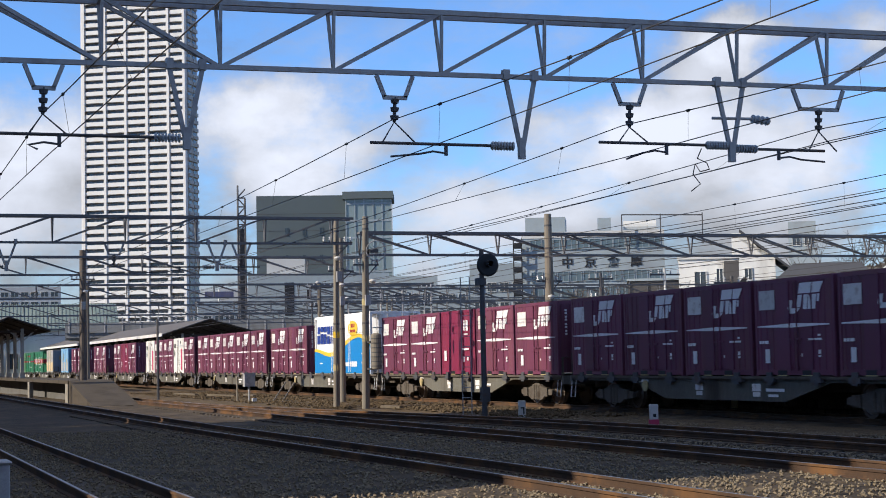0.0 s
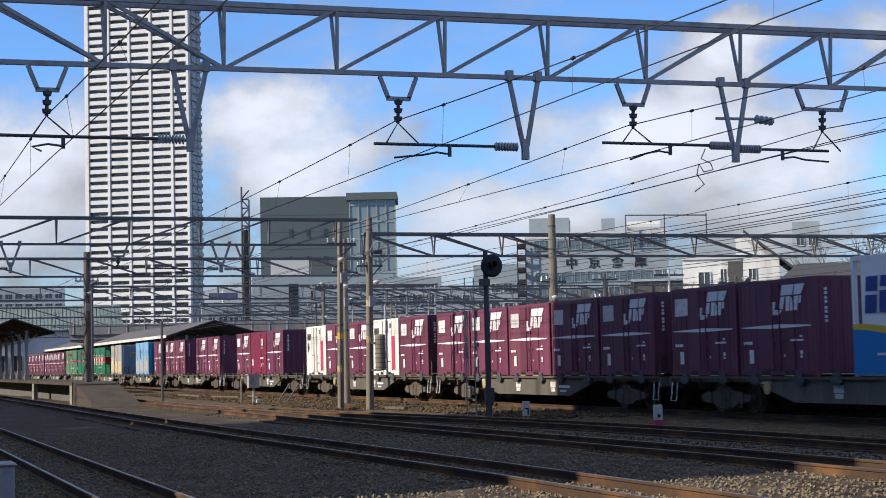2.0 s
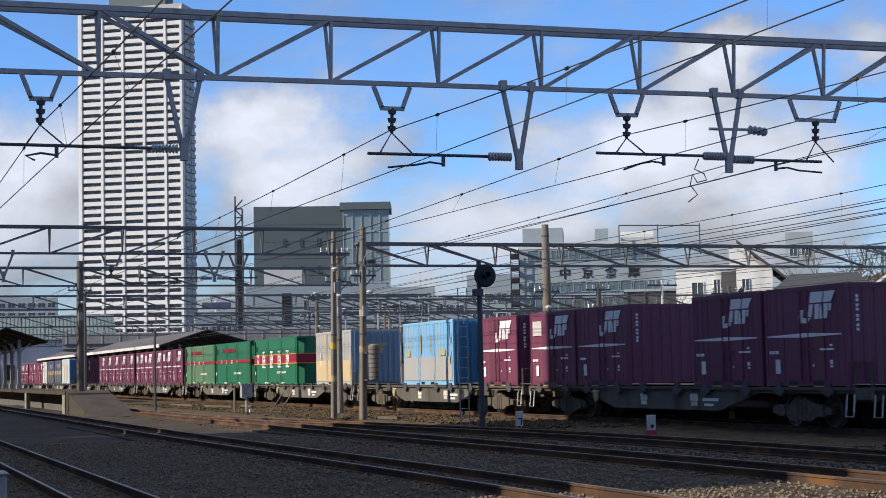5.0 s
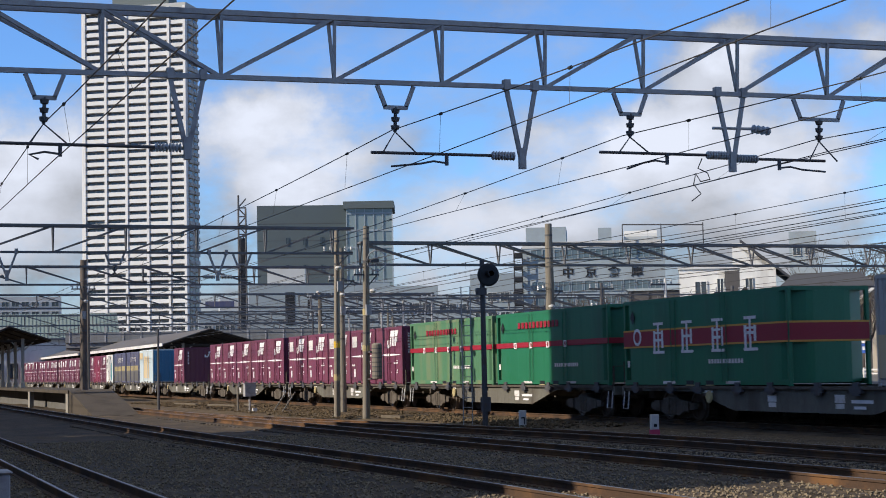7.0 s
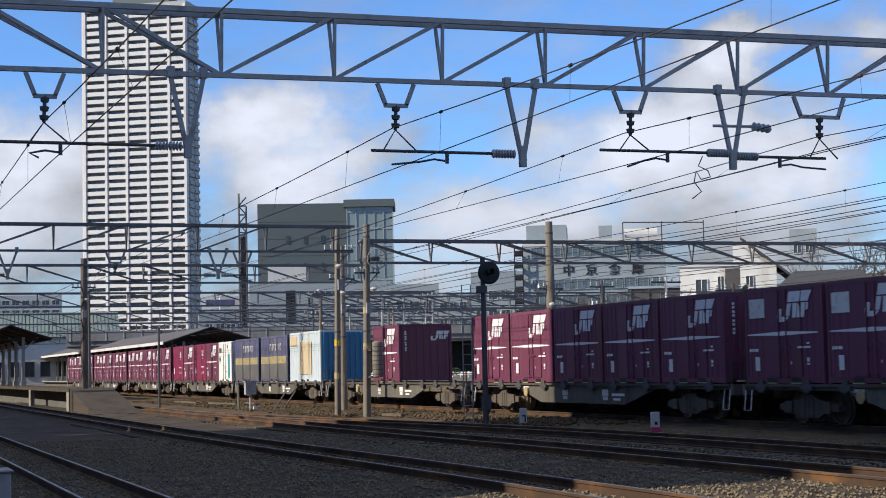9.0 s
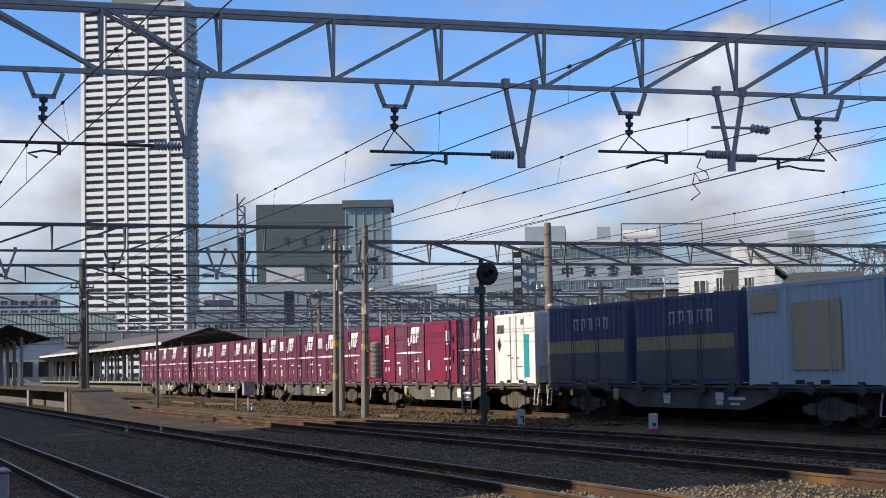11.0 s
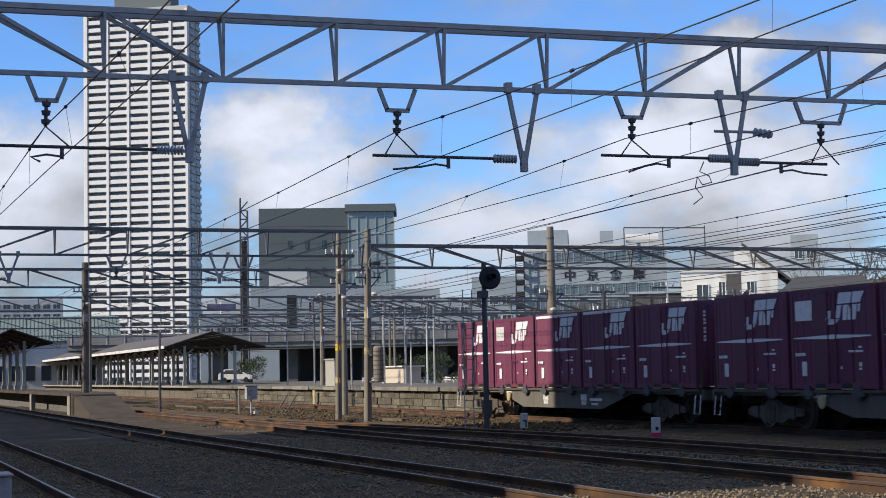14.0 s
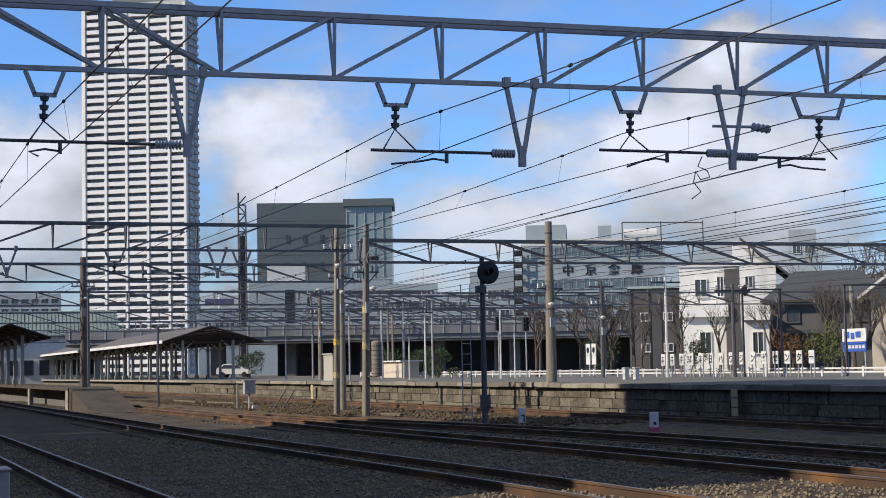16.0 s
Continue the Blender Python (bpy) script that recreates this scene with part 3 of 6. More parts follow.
def small_container(kind):
    """A twelve-foot domestic container. p: emblem and placard, l: emblem alone, j: plain crimson, y: pale band, w: white with a red panel, t: white with a teal panel, e: emblem also on the end."""
    L, H = 3.715, 2.5
    paint = M_CRIMSON if kind == "j" else M_WHITE if kind in "wt" else M_PURPLE
    label = {"p": "maroon twelve-foot freight container with white emblem, placard and stripe", "l": "maroon twelve-foot freight container with white emblem and no placard",
             "j": "crimson twelve-foot freight container with small white mark", "w": "white freight container with red panel and dark diamond",
             "t": "white freight container with teal panel and dark diamond", "e": "maroon freight container with white emblem on its side and end",
             "y": "maroon freight container with white band along its top edge"}[kind]
    c = thing("freight_container", label, "container", "containers on the freight train")
    part("shell", shell_bm(L, H), paint, c)
    casing(c, L, H, paint)
    pockets(c, L)
    part("roof", boxes((0.02, L - 0.02, -1.18, 1.18, H - 0.018, H + 0.012)), paint, c)
    if kind in "wt":
        part("side_door", door_bm(0.95, 1.85, H), paint, c)
        part("side_door", door_bm(1.88, 2.75, H), paint, c)
        for x in (1.55, 2.1):
            part("lock_rod", lock_bm(x, H), M_STEEL, c)
        part("colour_panel", bars_bm(((2.75, 3.2, 0.25, 1.75),)), M_PINK if kind == "w" else M_TEAL, c)
        bm = bmesh.new()
        slab(bm, [(0.45, 1.15), (0.6, 1.42), (0.45, 1.68), (0.3, 1.42)], -1.242, -1.234)
        part("diamond_mark", bm, M_BLACK, c)
        part("emblem", bars_bm(((0.26, 0.40, 1.84, 2.14), (0.48, 0.68, 1.84, 2.14), (0.76, 0.92, 1.84, 2.14))), M_CHAR, c)
        part("marking_bars", bars_bm(((2.5, 2.75, 2.1, 2.3), (1.2, 1.6, 1.0, 1.05), (2.0, 2.6, 0.6, 0.64))), M_CHAR, c)
    elif kind == "j":
        part("side_door", door_bm(1.2, 2.45, H), paint, c)
        part("emblem", bars_bm(((2.54, 2.69, 1.70, 2.1), (2.8, 3.02, 1.70, 2.1), (2.55, 3.0, 1.55, 1.59))), M_MARK, c)
        part("marking_bars", bars_bm(((0.35, 0.6, 0.55, 0.95), (2.3, 3.1, 0.95, 1.02), (2.9, 3.05, 0.55, 0.7), (2.5, 2.6, 0.5, 0.7))), M_MARK, c)
    else:
        part("side_door", door_bm(1.06, 1.88, H), paint, c)
        part("side_door", door_bm(1.90, 2.72, H), paint, c)
        for x in (1.72, 2.06):
            part("lock_rod", lock_bm(x, H), paint, c)
        part("emblem", logo_bm(1.66, 1.68, 1.06), M_MARK, c, "white slanted emblem")
        if kind == "p":
            part("placard", bars_bm(((0.26, 1.02, 1.72, 2.22),)), M_PLACARD, c, "square pale placard")
        if kind == "y":
            part("pale_band", bars_bm(((0.15, 3.55, 2.38, 2.47),)), M_MARK, c)
        bm = slab(bmesh.new(), [(0.14, 1.275), (1.8, 1.235), (3.5, 1.27), (3.5, 1.30), (1.9, 1.345), (0.14, 1.30)], -1.243, -1.235)
        part("stripe", bm, M_MARK, c, "tapered white waistline stripe")
        part("marking_bars", bars_bm(((0.22, 0.32, 0.84, 0.92), (0.35, 0.45, 0.84, 0.92), (0.48, 0.66, 0.84, 0.92), (0.50, 0.72, 0.34, 0.70), (2.55, 2.78, 0.90, 0.95), (2.83, 3.15, 0.90, 0.95), (2.98, 3.10, 1.0, 1.05), (2.98, 3.10, 0.56, 0.66), (2.98, 3.10, 0.48, 0.53), (2.22, 2.27, 0.5, 0.57))), M_MARK, c)
        if kind == "e":
            me = mesh_of("end_emblem", logo_bm(0.0, 1.85, 0.58, 0), M_MARK)
            o = part("end_emblem", me, M_MARK, c)
            o.matrix_local = pose(L + 0.001, 0.25, 0, 0, 0, 90)
    if kind not in "wt":
        end_marks(L, c)
    return c, L


def long_container(kind):
    """Bigger boxes. g, h: green haulage boxes of thirty-one feet; r: white and blue; n: navy; s, b: light blue; d: dusty grey."""
    L, H = {"g": (9.41, 2.55), "G": (9.41, 2.55), "f": (9.41, 2.55), "r": (9.41, 2.86), "n": (6.06, 2.55), "s": (6.06, 2.6), "b": (6.06, 2.6), "d": (6.06, 2.6)}[kind]
    label = {"g": "green thirty-foot container with narrow red stripe and pale lettering blocks", "G": "green thirty-foot container with broad red band and white characters",
             "f": "faded green ribbed container with red stripe", "r": "white container with blue wave, golden line and sun disc", "n": "navy ribbed container with yellow band over charcoal base",
             "s": "sun-faded light blue container with deep blue ribbed end", "b": "light blue container with pale side and blue ribbed end", "d": "dusty grey container with blue ribbed end"}[kind]
    paint = {"g": M_GREEN, "G": M_GREEN, "f": M_FADED, "r": M_PUREWHITE, "n": M_NAVY, "s": M_PALEBLUE, "b": M_SKYBLUE, "d": M_GREYSIDE}[kind]
    c = thing("freight_container", label, "container", "containers on the freight train")
    smooth_side = kind in "gGfr"
    part("shell", shell_bm(L, H, 2.45, 1.55 if smooth_side else 0.34, 0.010 if smooth_side else 0.035, end_pitch=2.3 if smooth_side else 0.34), paint, c)
    casing(c, L, H, paint)
    part("roof", boxes((0.02, L - 0.02, -1.18, 1.18, H - 0.018, H + 0.012)), paint, c)
    pockets(c, L)
    y = -1.242
    if kind in "gfG":
        z0, z1 = (1.18, 1.62) if kind == "G" else (1.32, 1.50)
        part("red_band", boxes((0.02, L - 0.02, y - 0.004, y + 0.01, z0, z1), (L - 0.01, L + 0.008, -1.2, 1.2, z0, z1)), M_RED, c)
        if kind == "G":
            part("orange_line", boxes((0.02, L - 0.02, y - 0.005, y + 0.01, z1, z1 + 0.05), (0.02, L - 0.02, y - 0.005, y + 0.01, z0 - 0.05, z0), (L - 0.01, L + 0.009, -1.2, 1.2, z1, z1 + 0.05), (L - 0.01, L + 0.009, -1.2, 1.2, z0 - 0.05, z0)), M_ORANGE, c)
        if kind == "G":
            rows = []
            for i in range(4):
                x = 2.0 + i * 1.75
                rows += [(x, x + 0.62, 1.78, 1.86), (x + 0.26, x + 0.36, 0.98, 1.86), (x, x + 0.12, 0.98, 1.62), (x + 0.5, x + 0.62, 1.1 + 0.1 * (i % 2), 1.62), (x, x + 0.62, 1.3 + 0.08 * (i % 2), 1.38 + 0.08 * (i % 2)), (x - 0.04, x + 0.68, 0.94, 1.02)]
                rows += [(x + 0.12, x + 0.5, 1.52, 1.58)] if i != 1 else []
            part("lettering_block", bars_bm(rows, y - 0.006), M_MARK, c, "large white characters as plain strokes")
            bm = lathe(bmesh.new(), [(0.26, -0.012), (0.26, 0.0)], 18, (0.95, y - 0.002, 1.45), "y")
            part("round_mark", bm, M_MARK, c)
            part("round_mark", lathe(bmesh.new(), [(0.17, -0.016), (0.17, 0.0)], 18, (0.95, y - 0.002, 1.45), "y"), M_RED, c)
        else:
            rows = []
            for i in range(4):
                x = 1.7 + i * 1.45
                rows += [(x, x + 0.24, 1.46, 1.50), (x, x + 0.06, 1.28, 1.5), (x + 0.18, x + 0.24, 1.28, 1.5), (x, x + 0.24, 1.28, 1.32)]
            part("lettering_block", bars_bm(rows, y - 0.006), M_MARK, c)
            part("upper_lettering", bars_bm([(2.1 + i * 0.33, 2.1 + i * 0.33 + 0.22, 1.98, 2.2) for i in range(11)], y - 0.002), M_RED, c)
        part("marking_bars", bars_bm([(L * 0.56 + i * 0.16, L * 0.56 + i * 0.16 + 0.11, 0.62, 0.74) for i in range(12)] + [(0.25, 0.4, 0.55, 0.75)], y - 0.002), M_PLACARD, c)
        for x in (L * 0.27, L * 0.66):
            part("foot_plate", bars_bm(((x, x + 0.75, 0.06, 0.14),), y - 0.004), M_PLACARD, c, "pale plate at the foot of the side")
        bm = slab(bmesh.new(), [(0.65, 1.85), (0.8, 2.05), (0.65, 2.25), (0.5, 2.05)], y - 0.008, y)
        part("diamond_mark", bm, M_BLACK, c)
    elif kind == "r":
        def ease(k, a, b):
            return a + (b - a) * (0.5 - 0.5 * math.cos(math.pi * min(1, max(0, k))))

        low = []
        for i in range(41):
            f = i / 40
            z = ease(f / 0.30, 1.12, 0.86) if f < 0.30 else ease((f - 0.30) / 0.52, 0.86, 1.72) if f < 0.82 else ease((f - 0.82) / 0.22, 1.72, 1.36)
            low.append((0.04 + 9.33 * f, z))
        part("blue_wave", slab(bmesh.new(), [(9.37, 0.05), *low[::-1], (0.04, 0.05)], y - 0.004, y + 0.01), M_BRIGHT, c, "deep blue wave along the lower side")
        top = [(x, z + 0.13 + 0.09 * math.sin(x * 0.33)) for x, z in low]
        part("golden_line", slab(bmesh.new(), [*low, *top[::-1]], y - 0.008, y + 0.01), M_GOLD, c)
        disc = [(6.75 + 0.72 * math.cos(2 * math.pi * i / 28), 2.16 + 0.36 * math.sin(2 * math.pi * i / 28)) for i in range(28)]
        part("sun_disc", slab(bmesh.new(), disc, y - 0.014, y), M_GOLD, c)
        part("sun_lettering", bars_bm(((6.5, 6.68, 2.2, 2.38), (6.74, 6.9, 2.2, 2.38), (6.95, 7.1, 2.2, 2.38), (6.3, 6.5, 1.98, 2.1), (6.55, 6.8, 1.98, 2.1), (6.85, 7.15, 1.98, 2.1)), y - 0.014), M_RED, c)
        bm = bmesh.new()
        for i in range(6):
            x = 0.55 + i * 0.58
            cut = 1.92 + 0.10 * math.sin(i * 1.2)
            slab(bm, [(x, 1.5), (x + 0.46, 1.5), (x + 0.50, cut), (x + 0.04, cut)], y - 0.006, y)
            slab(bm, [(x + 0.06, cut + 0.09), (x + 0.52, cut + 0.09), (x + 0.56, 2.36), (x + 0.10, 2.36)], y - 0.006, y)
        part("lettering_block", bm, M_DEEPBLUE, c, "slanted deep blue letters as plain blocks")
        part("lower_lettering", bars_bm(((5.3, 6.1, 0.38, 0.56), (6.2, 6.45, 0.36, 0.6), (6.5, 6.75, 0.36, 0.6), (6.8, 7.05, 0.36, 0.6), (7.1, 7.35, 0.36, 0.6), (1.0, 1.5, 0.5, 0.56), (8.1, 8.9, 0.92, 0.98), (8.1, 8.9, 0.5, 0.56)), y - 0.004), M_MARK, c)
        bm = bmesh.new()
        for yy in (-0.9, -0.35, 0.35, 0.9):
            rod(bm, (L + 0.04, yy, 0.1), (L + 0.04, yy, H - 0.1), 0.02, 5)
        for z in (0.5, 1.3, 2.1):
            quad_box(bm, L, L + 0.05, -1.1, 1.1, z, z + 0.05)
        part("end_door_bars", bm, M_STEEL, c)
    elif kind == "n":
        part("base_band", boxes((0.08, L - 0.08, y - 0.002, y + 0.02, 0.16, 1.02)), M_CHAR, c)
        strip = mesh_of("yellow_strip", boxes((0, 0.13, y - 0.004, y + 0.02, 1.02, 1.42)), M_YELLOW)
        for i in range(34):
            part("yellow_strip", strip, M_YELLOW, c, "strip of the yellow band between two ribs").location.x = 0.12 + i * 0.17
        rows = []
        for i in range(5):
            x = 2.2 + i * 0.55
            rows += [(x, x + 0.34, 2.06, 2.12), (x + 0.05 * (i % 3), x + 0.08 + 0.05 * (i % 3), 1.74, 2.08), (x + 0.26, x + 0.33, 1.74 + 0.08 * (i % 2), 2.08)]
        part("lettering_block", bars_bm(rows, y), M_PLACARD, c)
    else:
        end = M_DUSTBLUE if kind == "d" else M_BLUE
        bm = boxes((L + 0.001, L + 0.012, -1.16, 1.16, 0.14, H - 0.08))
        wall = part("ribbed_end", bm, end, c, "blue ribbed end wall")
        for i in range(8):
            yy = -1.05 + i * 0.28
            part("rib", boxes((L + 0.012, L + 0.05, yy, yy + 0.13, 0.14, H - 0.08)), end, wall)
        if kind == "s":
            part("tan_panel", boxes((L * 0.35, L * 0.72, y - 0.002, y + 0.02, 0.4, 2.1)), M_TAN, c)
            part("tan_panel", boxes((L * 0.02, L * 0.25, y - 0.002, y + 0.02, 1.9, 2.4)), M_TAN, c)
        if kind == "b":
            part("grey_band", boxes((0.1, L - 0.1, y - 0.002, y + 0.02, 0.2, 1.15)), M_GREYSIDE, c)
            part("lettering_block", bars_bm(((0.4, 0.9, 1.2, 1.45), (4.6, 5.2, 1.2, 1.45), (2.2, 2.3, 1.3, 2.1), (3.4, 3.5, 1.3, 2.1)), y), M_YELLOW, c)
        if kind == "d":
            part("tan_panel", boxes((0.1, L - 0.1, y - 0.002, y + 0.02, 0.2, 1.2)), M_TAN, c)
            part("lettering_block", bars_bm(((0.9, 1.0, 0.9, 1.6), (2.9, 3.0, 0.9, 1.6), (2.9, 3.3, 0.9, 1.0)), y), M_PLACARD, c)
            o = part("end_mark", boxes((L + 0.055, L + 0.06, -0.5, 0.6, 1.85, 1.95), (L + 0.055, L + 0.06, -0.5, -0.35, 1.5, 1.95), (L + 0.055, L + 0.06, 0.2, 0.35, 1.5, 1.95)), M_YELLOW, c)
    bm = bmesh.new()
    for x in (L * 0.33, L * 0.36, L * 0.64, L * 0.67):
        rod(bm, (x, y - 0.015, 0.12), (x, y - 0.015, H - 0.06), 0.014, 4)
    part("lock_rods", bm, paint, c)
    return c, L


def wagon():
    """A bogie flat wagon for containers; its local x = 0 is where the rearmost box begins, z = 0 is rail level."""
    w = thing("container_wagon", "long grey bogie flat wagon grimed with brake dust", "wagon", "wagons of the freight train")
    side = [(-0.15, DECK), (-0.15, 0.86), (4.3, 0.86), (6.4, 0.36), (12.9, 0.36), (15.0, 0.86), (19.45, 0.86), (19.45, DECK)]
    for y in (-1.16, 1.10):
        part("side_sill", slab(bmesh.new(), side, y, y + 0.06), M_SILL, w, "fish-bellied grey side sill")
    bm = boxes((-0.15, 19.45, -0.35, 0.35, 0.62, 0.98))
    for i in range(14):
        x = 0.1 + i * 1.42
        quad_box(bm, x, x + 0.14, -1.10, 1.10, 0.84, 1.0)
    part("underframe", bm, M_BOGIE, w, "dark centre sill and cross beams")
    part("flange", boxes((-0.15, 19.45, -1.24, -1.10, DECK - 0.075, DECK), (-0.15, 19.45, 1.10, 1.24, DECK - 0.06, DECK)), M_BOGIE, w, "dark grimy deck edge")
    for x in (-0.3, 19.45):
        part("end_beam", boxes((x, x + 0.15, -1.2, 1.2, 0.72, 1.0)), M_SILL, w)
    for x, d in ((-0.3, -1), (19.6, 1)):
        part("coupler", boxes((min(x, x + d * 0.5), max(x, x + d * 0.5), -0.11, 0.11, 0.76, 0.98), (x + d * 0.25 - 0.12, x + d * 0.25 + 0.12, -0.17, 0.17, 0.74, 1.0)), M_BOGIE, w)
    lock = mesh_of("container_lock", boxes((-0.24, 0.24, -1.28, -1.05, 0.86, 0.99), (-0.13, 0.13, -1.27, -1.20, 0.80, 1.12)), M_DARKSTEEL)
    for i in range(5):
        for x in (0.75, 2.95):
            o = part("container_lock", lock, M_BOGIE, w)
            o.location.x = i * 3.86 + x
    plate = mesh_of("label_plate", bars_bm(((0, 0.44, 0.62, 0.82), (0.04, 0.40, 0.48, 0.60)), -1.163), M_PLACARD)
    for x in (8.2, 11.3):
        part("label_plate", plate, None, w, "pale lettering plate").location.x = x
    part("marking_bars", bars_bm(((12.0, 12.9, 0.62, 0.7), (12.1, 12.6, 0.48, 0.55), (4.6, 5.3, 0.82, 0.9)), -1.163), M_MARK, w)
    part("hand_wheel", lathe(bmesh.new(), [(0.17, -0.04), (0.17, 0.0), (0.12, 0.01), (0.12, -0.05)], 14, (5.2, -1.2, 0.72), "y"), M_YELLOW, w, "yellowish hand brake wheel")
    for x in (-0.1, 19.15):
        bm = tube(bmesh.new(), [(x, -1.2, 0.85), (x - 0.05, -1.24, 0.32), (x + 0.28, -1.24, 0.32), (x + 0.3, -1.2, 0.85)], 0.016, 5)
        part("step", bm, M_MARK, w, "white stirrup step")
    bm = tube(bmesh.new(), [(-0.2, -1.15, 0.9), (-0.2, -1.15, 1.75), (-0.2, -0.75, 1.75), (-0.2, -0.75, 0.9)], 0.018, 5)
    part("handrail", bm, M_BOGIE, w)
    for x in (19.3, 19.38):
        bm = tube(bmesh.new(), [(x, -1.1, 0.95), (x, -1.1, 1.62), (x, -0.62, 1.62), (x, -0.62, 0.95)], 0.018, 5)
        part("handrail", bm, M_BOGIE, w)
    part("air_tank", rod(bmesh.new(), (9.0, 0.6, 0.55), (10.4, 0.6, 0.55), 0.17, 10), M_BOGIE, w)
    frame_mesh, wheel_mesh = None, None
    for cx in (2.55, 16.75):
        if frame_mesh is None:
            bm = bmesh.new()
            for y in (-0.98, 0.88):
                slab(bm, [(-1.35, 0.50), (-0.45, 0.62), (-0.3, 0.70), (0.3, 0.70), (0.45, 0.62), (1.35, 0.50), (1.35, 0.34), (0.75, 0.30), (0.45, 0.16), (-0.45, 0.16), (-0.75, 0.30), (-1.35, 0.34)], y, y + 0.1)
                for x in (-0.875, 0.875):
                    quad_box(bm, x - 0.17, x + 0.17, y - 0.05, y + 0.12, 0.28, 0.58)
                for x in (-0.2, 0.0, 0.2):
                    rod(bm, (x, y + 0.03, 0.18), (x, y + 0.03, 0.66), 0.08, 8)
            quad_box(bm, -0.22, 0.22, -0.95, 0.95, 0.45, 0.75)
            frame_mesh = mesh_of("bogie_frame", bm, M_BOGIE)
            wheel_mesh = mesh_of("wheel", lathe(bmesh.new(), [(0.46, -0.03), (0.46, 0.0), (0.43, 0.01), (0.43, 0.10), (0.37, 0.10), (0.36, 0.06), (0.14, 0.03), (0.12, 0.12), (0.07, 0.12)], 22, (0, 0, 0), "y"), M_WHEEL, smooth=False)
        b = part("bogie", frame_mesh, M_BOGIE, w, "grimy two-axle bogie")
        b.location = (cx, 0, 0)
        for x in (-0.875, 0.875):
            for y, turn in ((-0.50, 180), (0.50, 0)):
                k = part("wheel", wheel_mesh, M_WHEEL, b, "spoked-looking steel wheel with worn tread")
                k.matrix_local = pose(x, y, 0.43, 0, 0, turn)
            part("axle", rod(bmesh.new(), (x, -0.8, 0.43), (x, 0.8, 0.43), 0.07, 8), M_WHEEL, b)
    return w


PITCH = 20.4
# the boxes on each wagon, from the last wagon forwards: letter and, for the long ones, where they begin
LOADS = ("lpyyl", "lpllp", "pplpl", "jljlt", "n0 n6.65 s13.25", "--e--", "lllll", "ppppl", "f0 g9.85", "G0 d13.2", "b6.6 l15.45", "pl-ll",
         "-pje-", "wppwp", "ppppp", "pl--- r9.2", "ppjpp", "plppp")
made_boxes = {}
first_wagon = None
for k, load in enumerate(LOADS):
    ahead = k * PITCH
    if first_wagon is None:
        first_wagon = wagon()
        w = first_wagon
    else:
        w = copy_thing(first_wagon, Matrix())
    MOVERS.append((w, ahead, 0.0))
    for item in load.split():
        plain = not any(ch.isdigit() for ch in item)
        slots = [(kind, i * 3.886) for i, kind in enumerate(item) if kind != "-"] if plain else [(item[0], float(item[1:]))]
        for kind, begin in slots:
            build = small_container if plain or kind in "ple" else long_container
            if kind not in made_boxes:
                made_boxes[kind] = build(kind)[0]
                box = made_boxes[kind]
            else:
                box = copy_thing(made_boxes[kind], Matrix())
            MOVERS.append((box, ahead + begin, DECK))


def motions():
    """The whole train rolls forwards at about 24 m/s, gaining a little speed."""
    for ob, ahead, height in MOVERS:
        rows = []
        for t in (0, 2, 4, 6, 8, 10, 12, 14, 16):
            s = 24.178 * (t - 12.5) + 0.01742 * (t - 12.5) ** 2
            rows.append((t, pose(REAR + s + ahead, TRAIN_Y, height)))
        walk(ob, rows)
# ---- platforms ----
far = thing("platform_1", "long old platform with stone-faced edge and asphalt top", "platform", kind="structure")
part("platform_top", boxes((-320, 60, 25.52, 37, 0.80, 0.93)), M_PAVING, far, "worn grey asphalt platform surface")
part("platform_core", boxes((-320, 60, 25.55, 37, -0.3, 0.80)), M_STONEWALL, far)
part("coping", boxes((-320, -128, 25.12, 25.5, 0.80, 0.945), (-30, 60, 25.12, 25.5, 0.80, 0.945)), M_CONCRETE, far, "pale concrete coping along the edge")
rear_ground = boxes((-420, 60, 37, 150, 0.55, 0.90))
solid("forecourt", rear_ground, M_PAVING, "grey asphalt forecourt behind the platform", "pavement", "structure")

near = thing("platform_2", "narrow island platform ending in a concrete ramp", "platform", kind="structure")
part("platform_top", boxes((-320, -85, 10.65, 12.9, 0.78, 0.95)), M_RAMP, near)
# the core's dark colour holds the shade beneath the overhanging slab
part("platform_core", boxes((-320, -85, 11.7, 12.7, -0.3, 0.78)), M_UNDER, near, "hollow side darkened in colour for the shade under the slab")
bm = bmesh.new()
v = [bm.verts.new(p) for p in ((-85, 10.7, -0.3), (-76.5, 10.7, -0.3), (-76.5, 12.85, -0.3), (-85, 12.85, -0.3), (-85, 10.7, 0.95), (-76.5, 10.7, -0.18), (-76.5, 12.85, -0.18), (-85, 12.85, 0.95))]
for f in ((0, 3, 2, 1), (4, 5, 6, 7), (0, 1, 5, 4), (1, 2, 6, 5), (2, 3, 7, 6), (3, 0, 4, 7)):
    bm.faces.new([v[i] for i in f])
part("ramp", bm, M_RAMP, near, "sloping concrete ramp at the platform's end")
for x in (-85.6, -104.0):
    part("pier", boxes((x - 0.5, x + 0.5, 10.66, 10.9, -0.3, 0.78)), M_CONCRETE, near)

# ---- station canopies ----


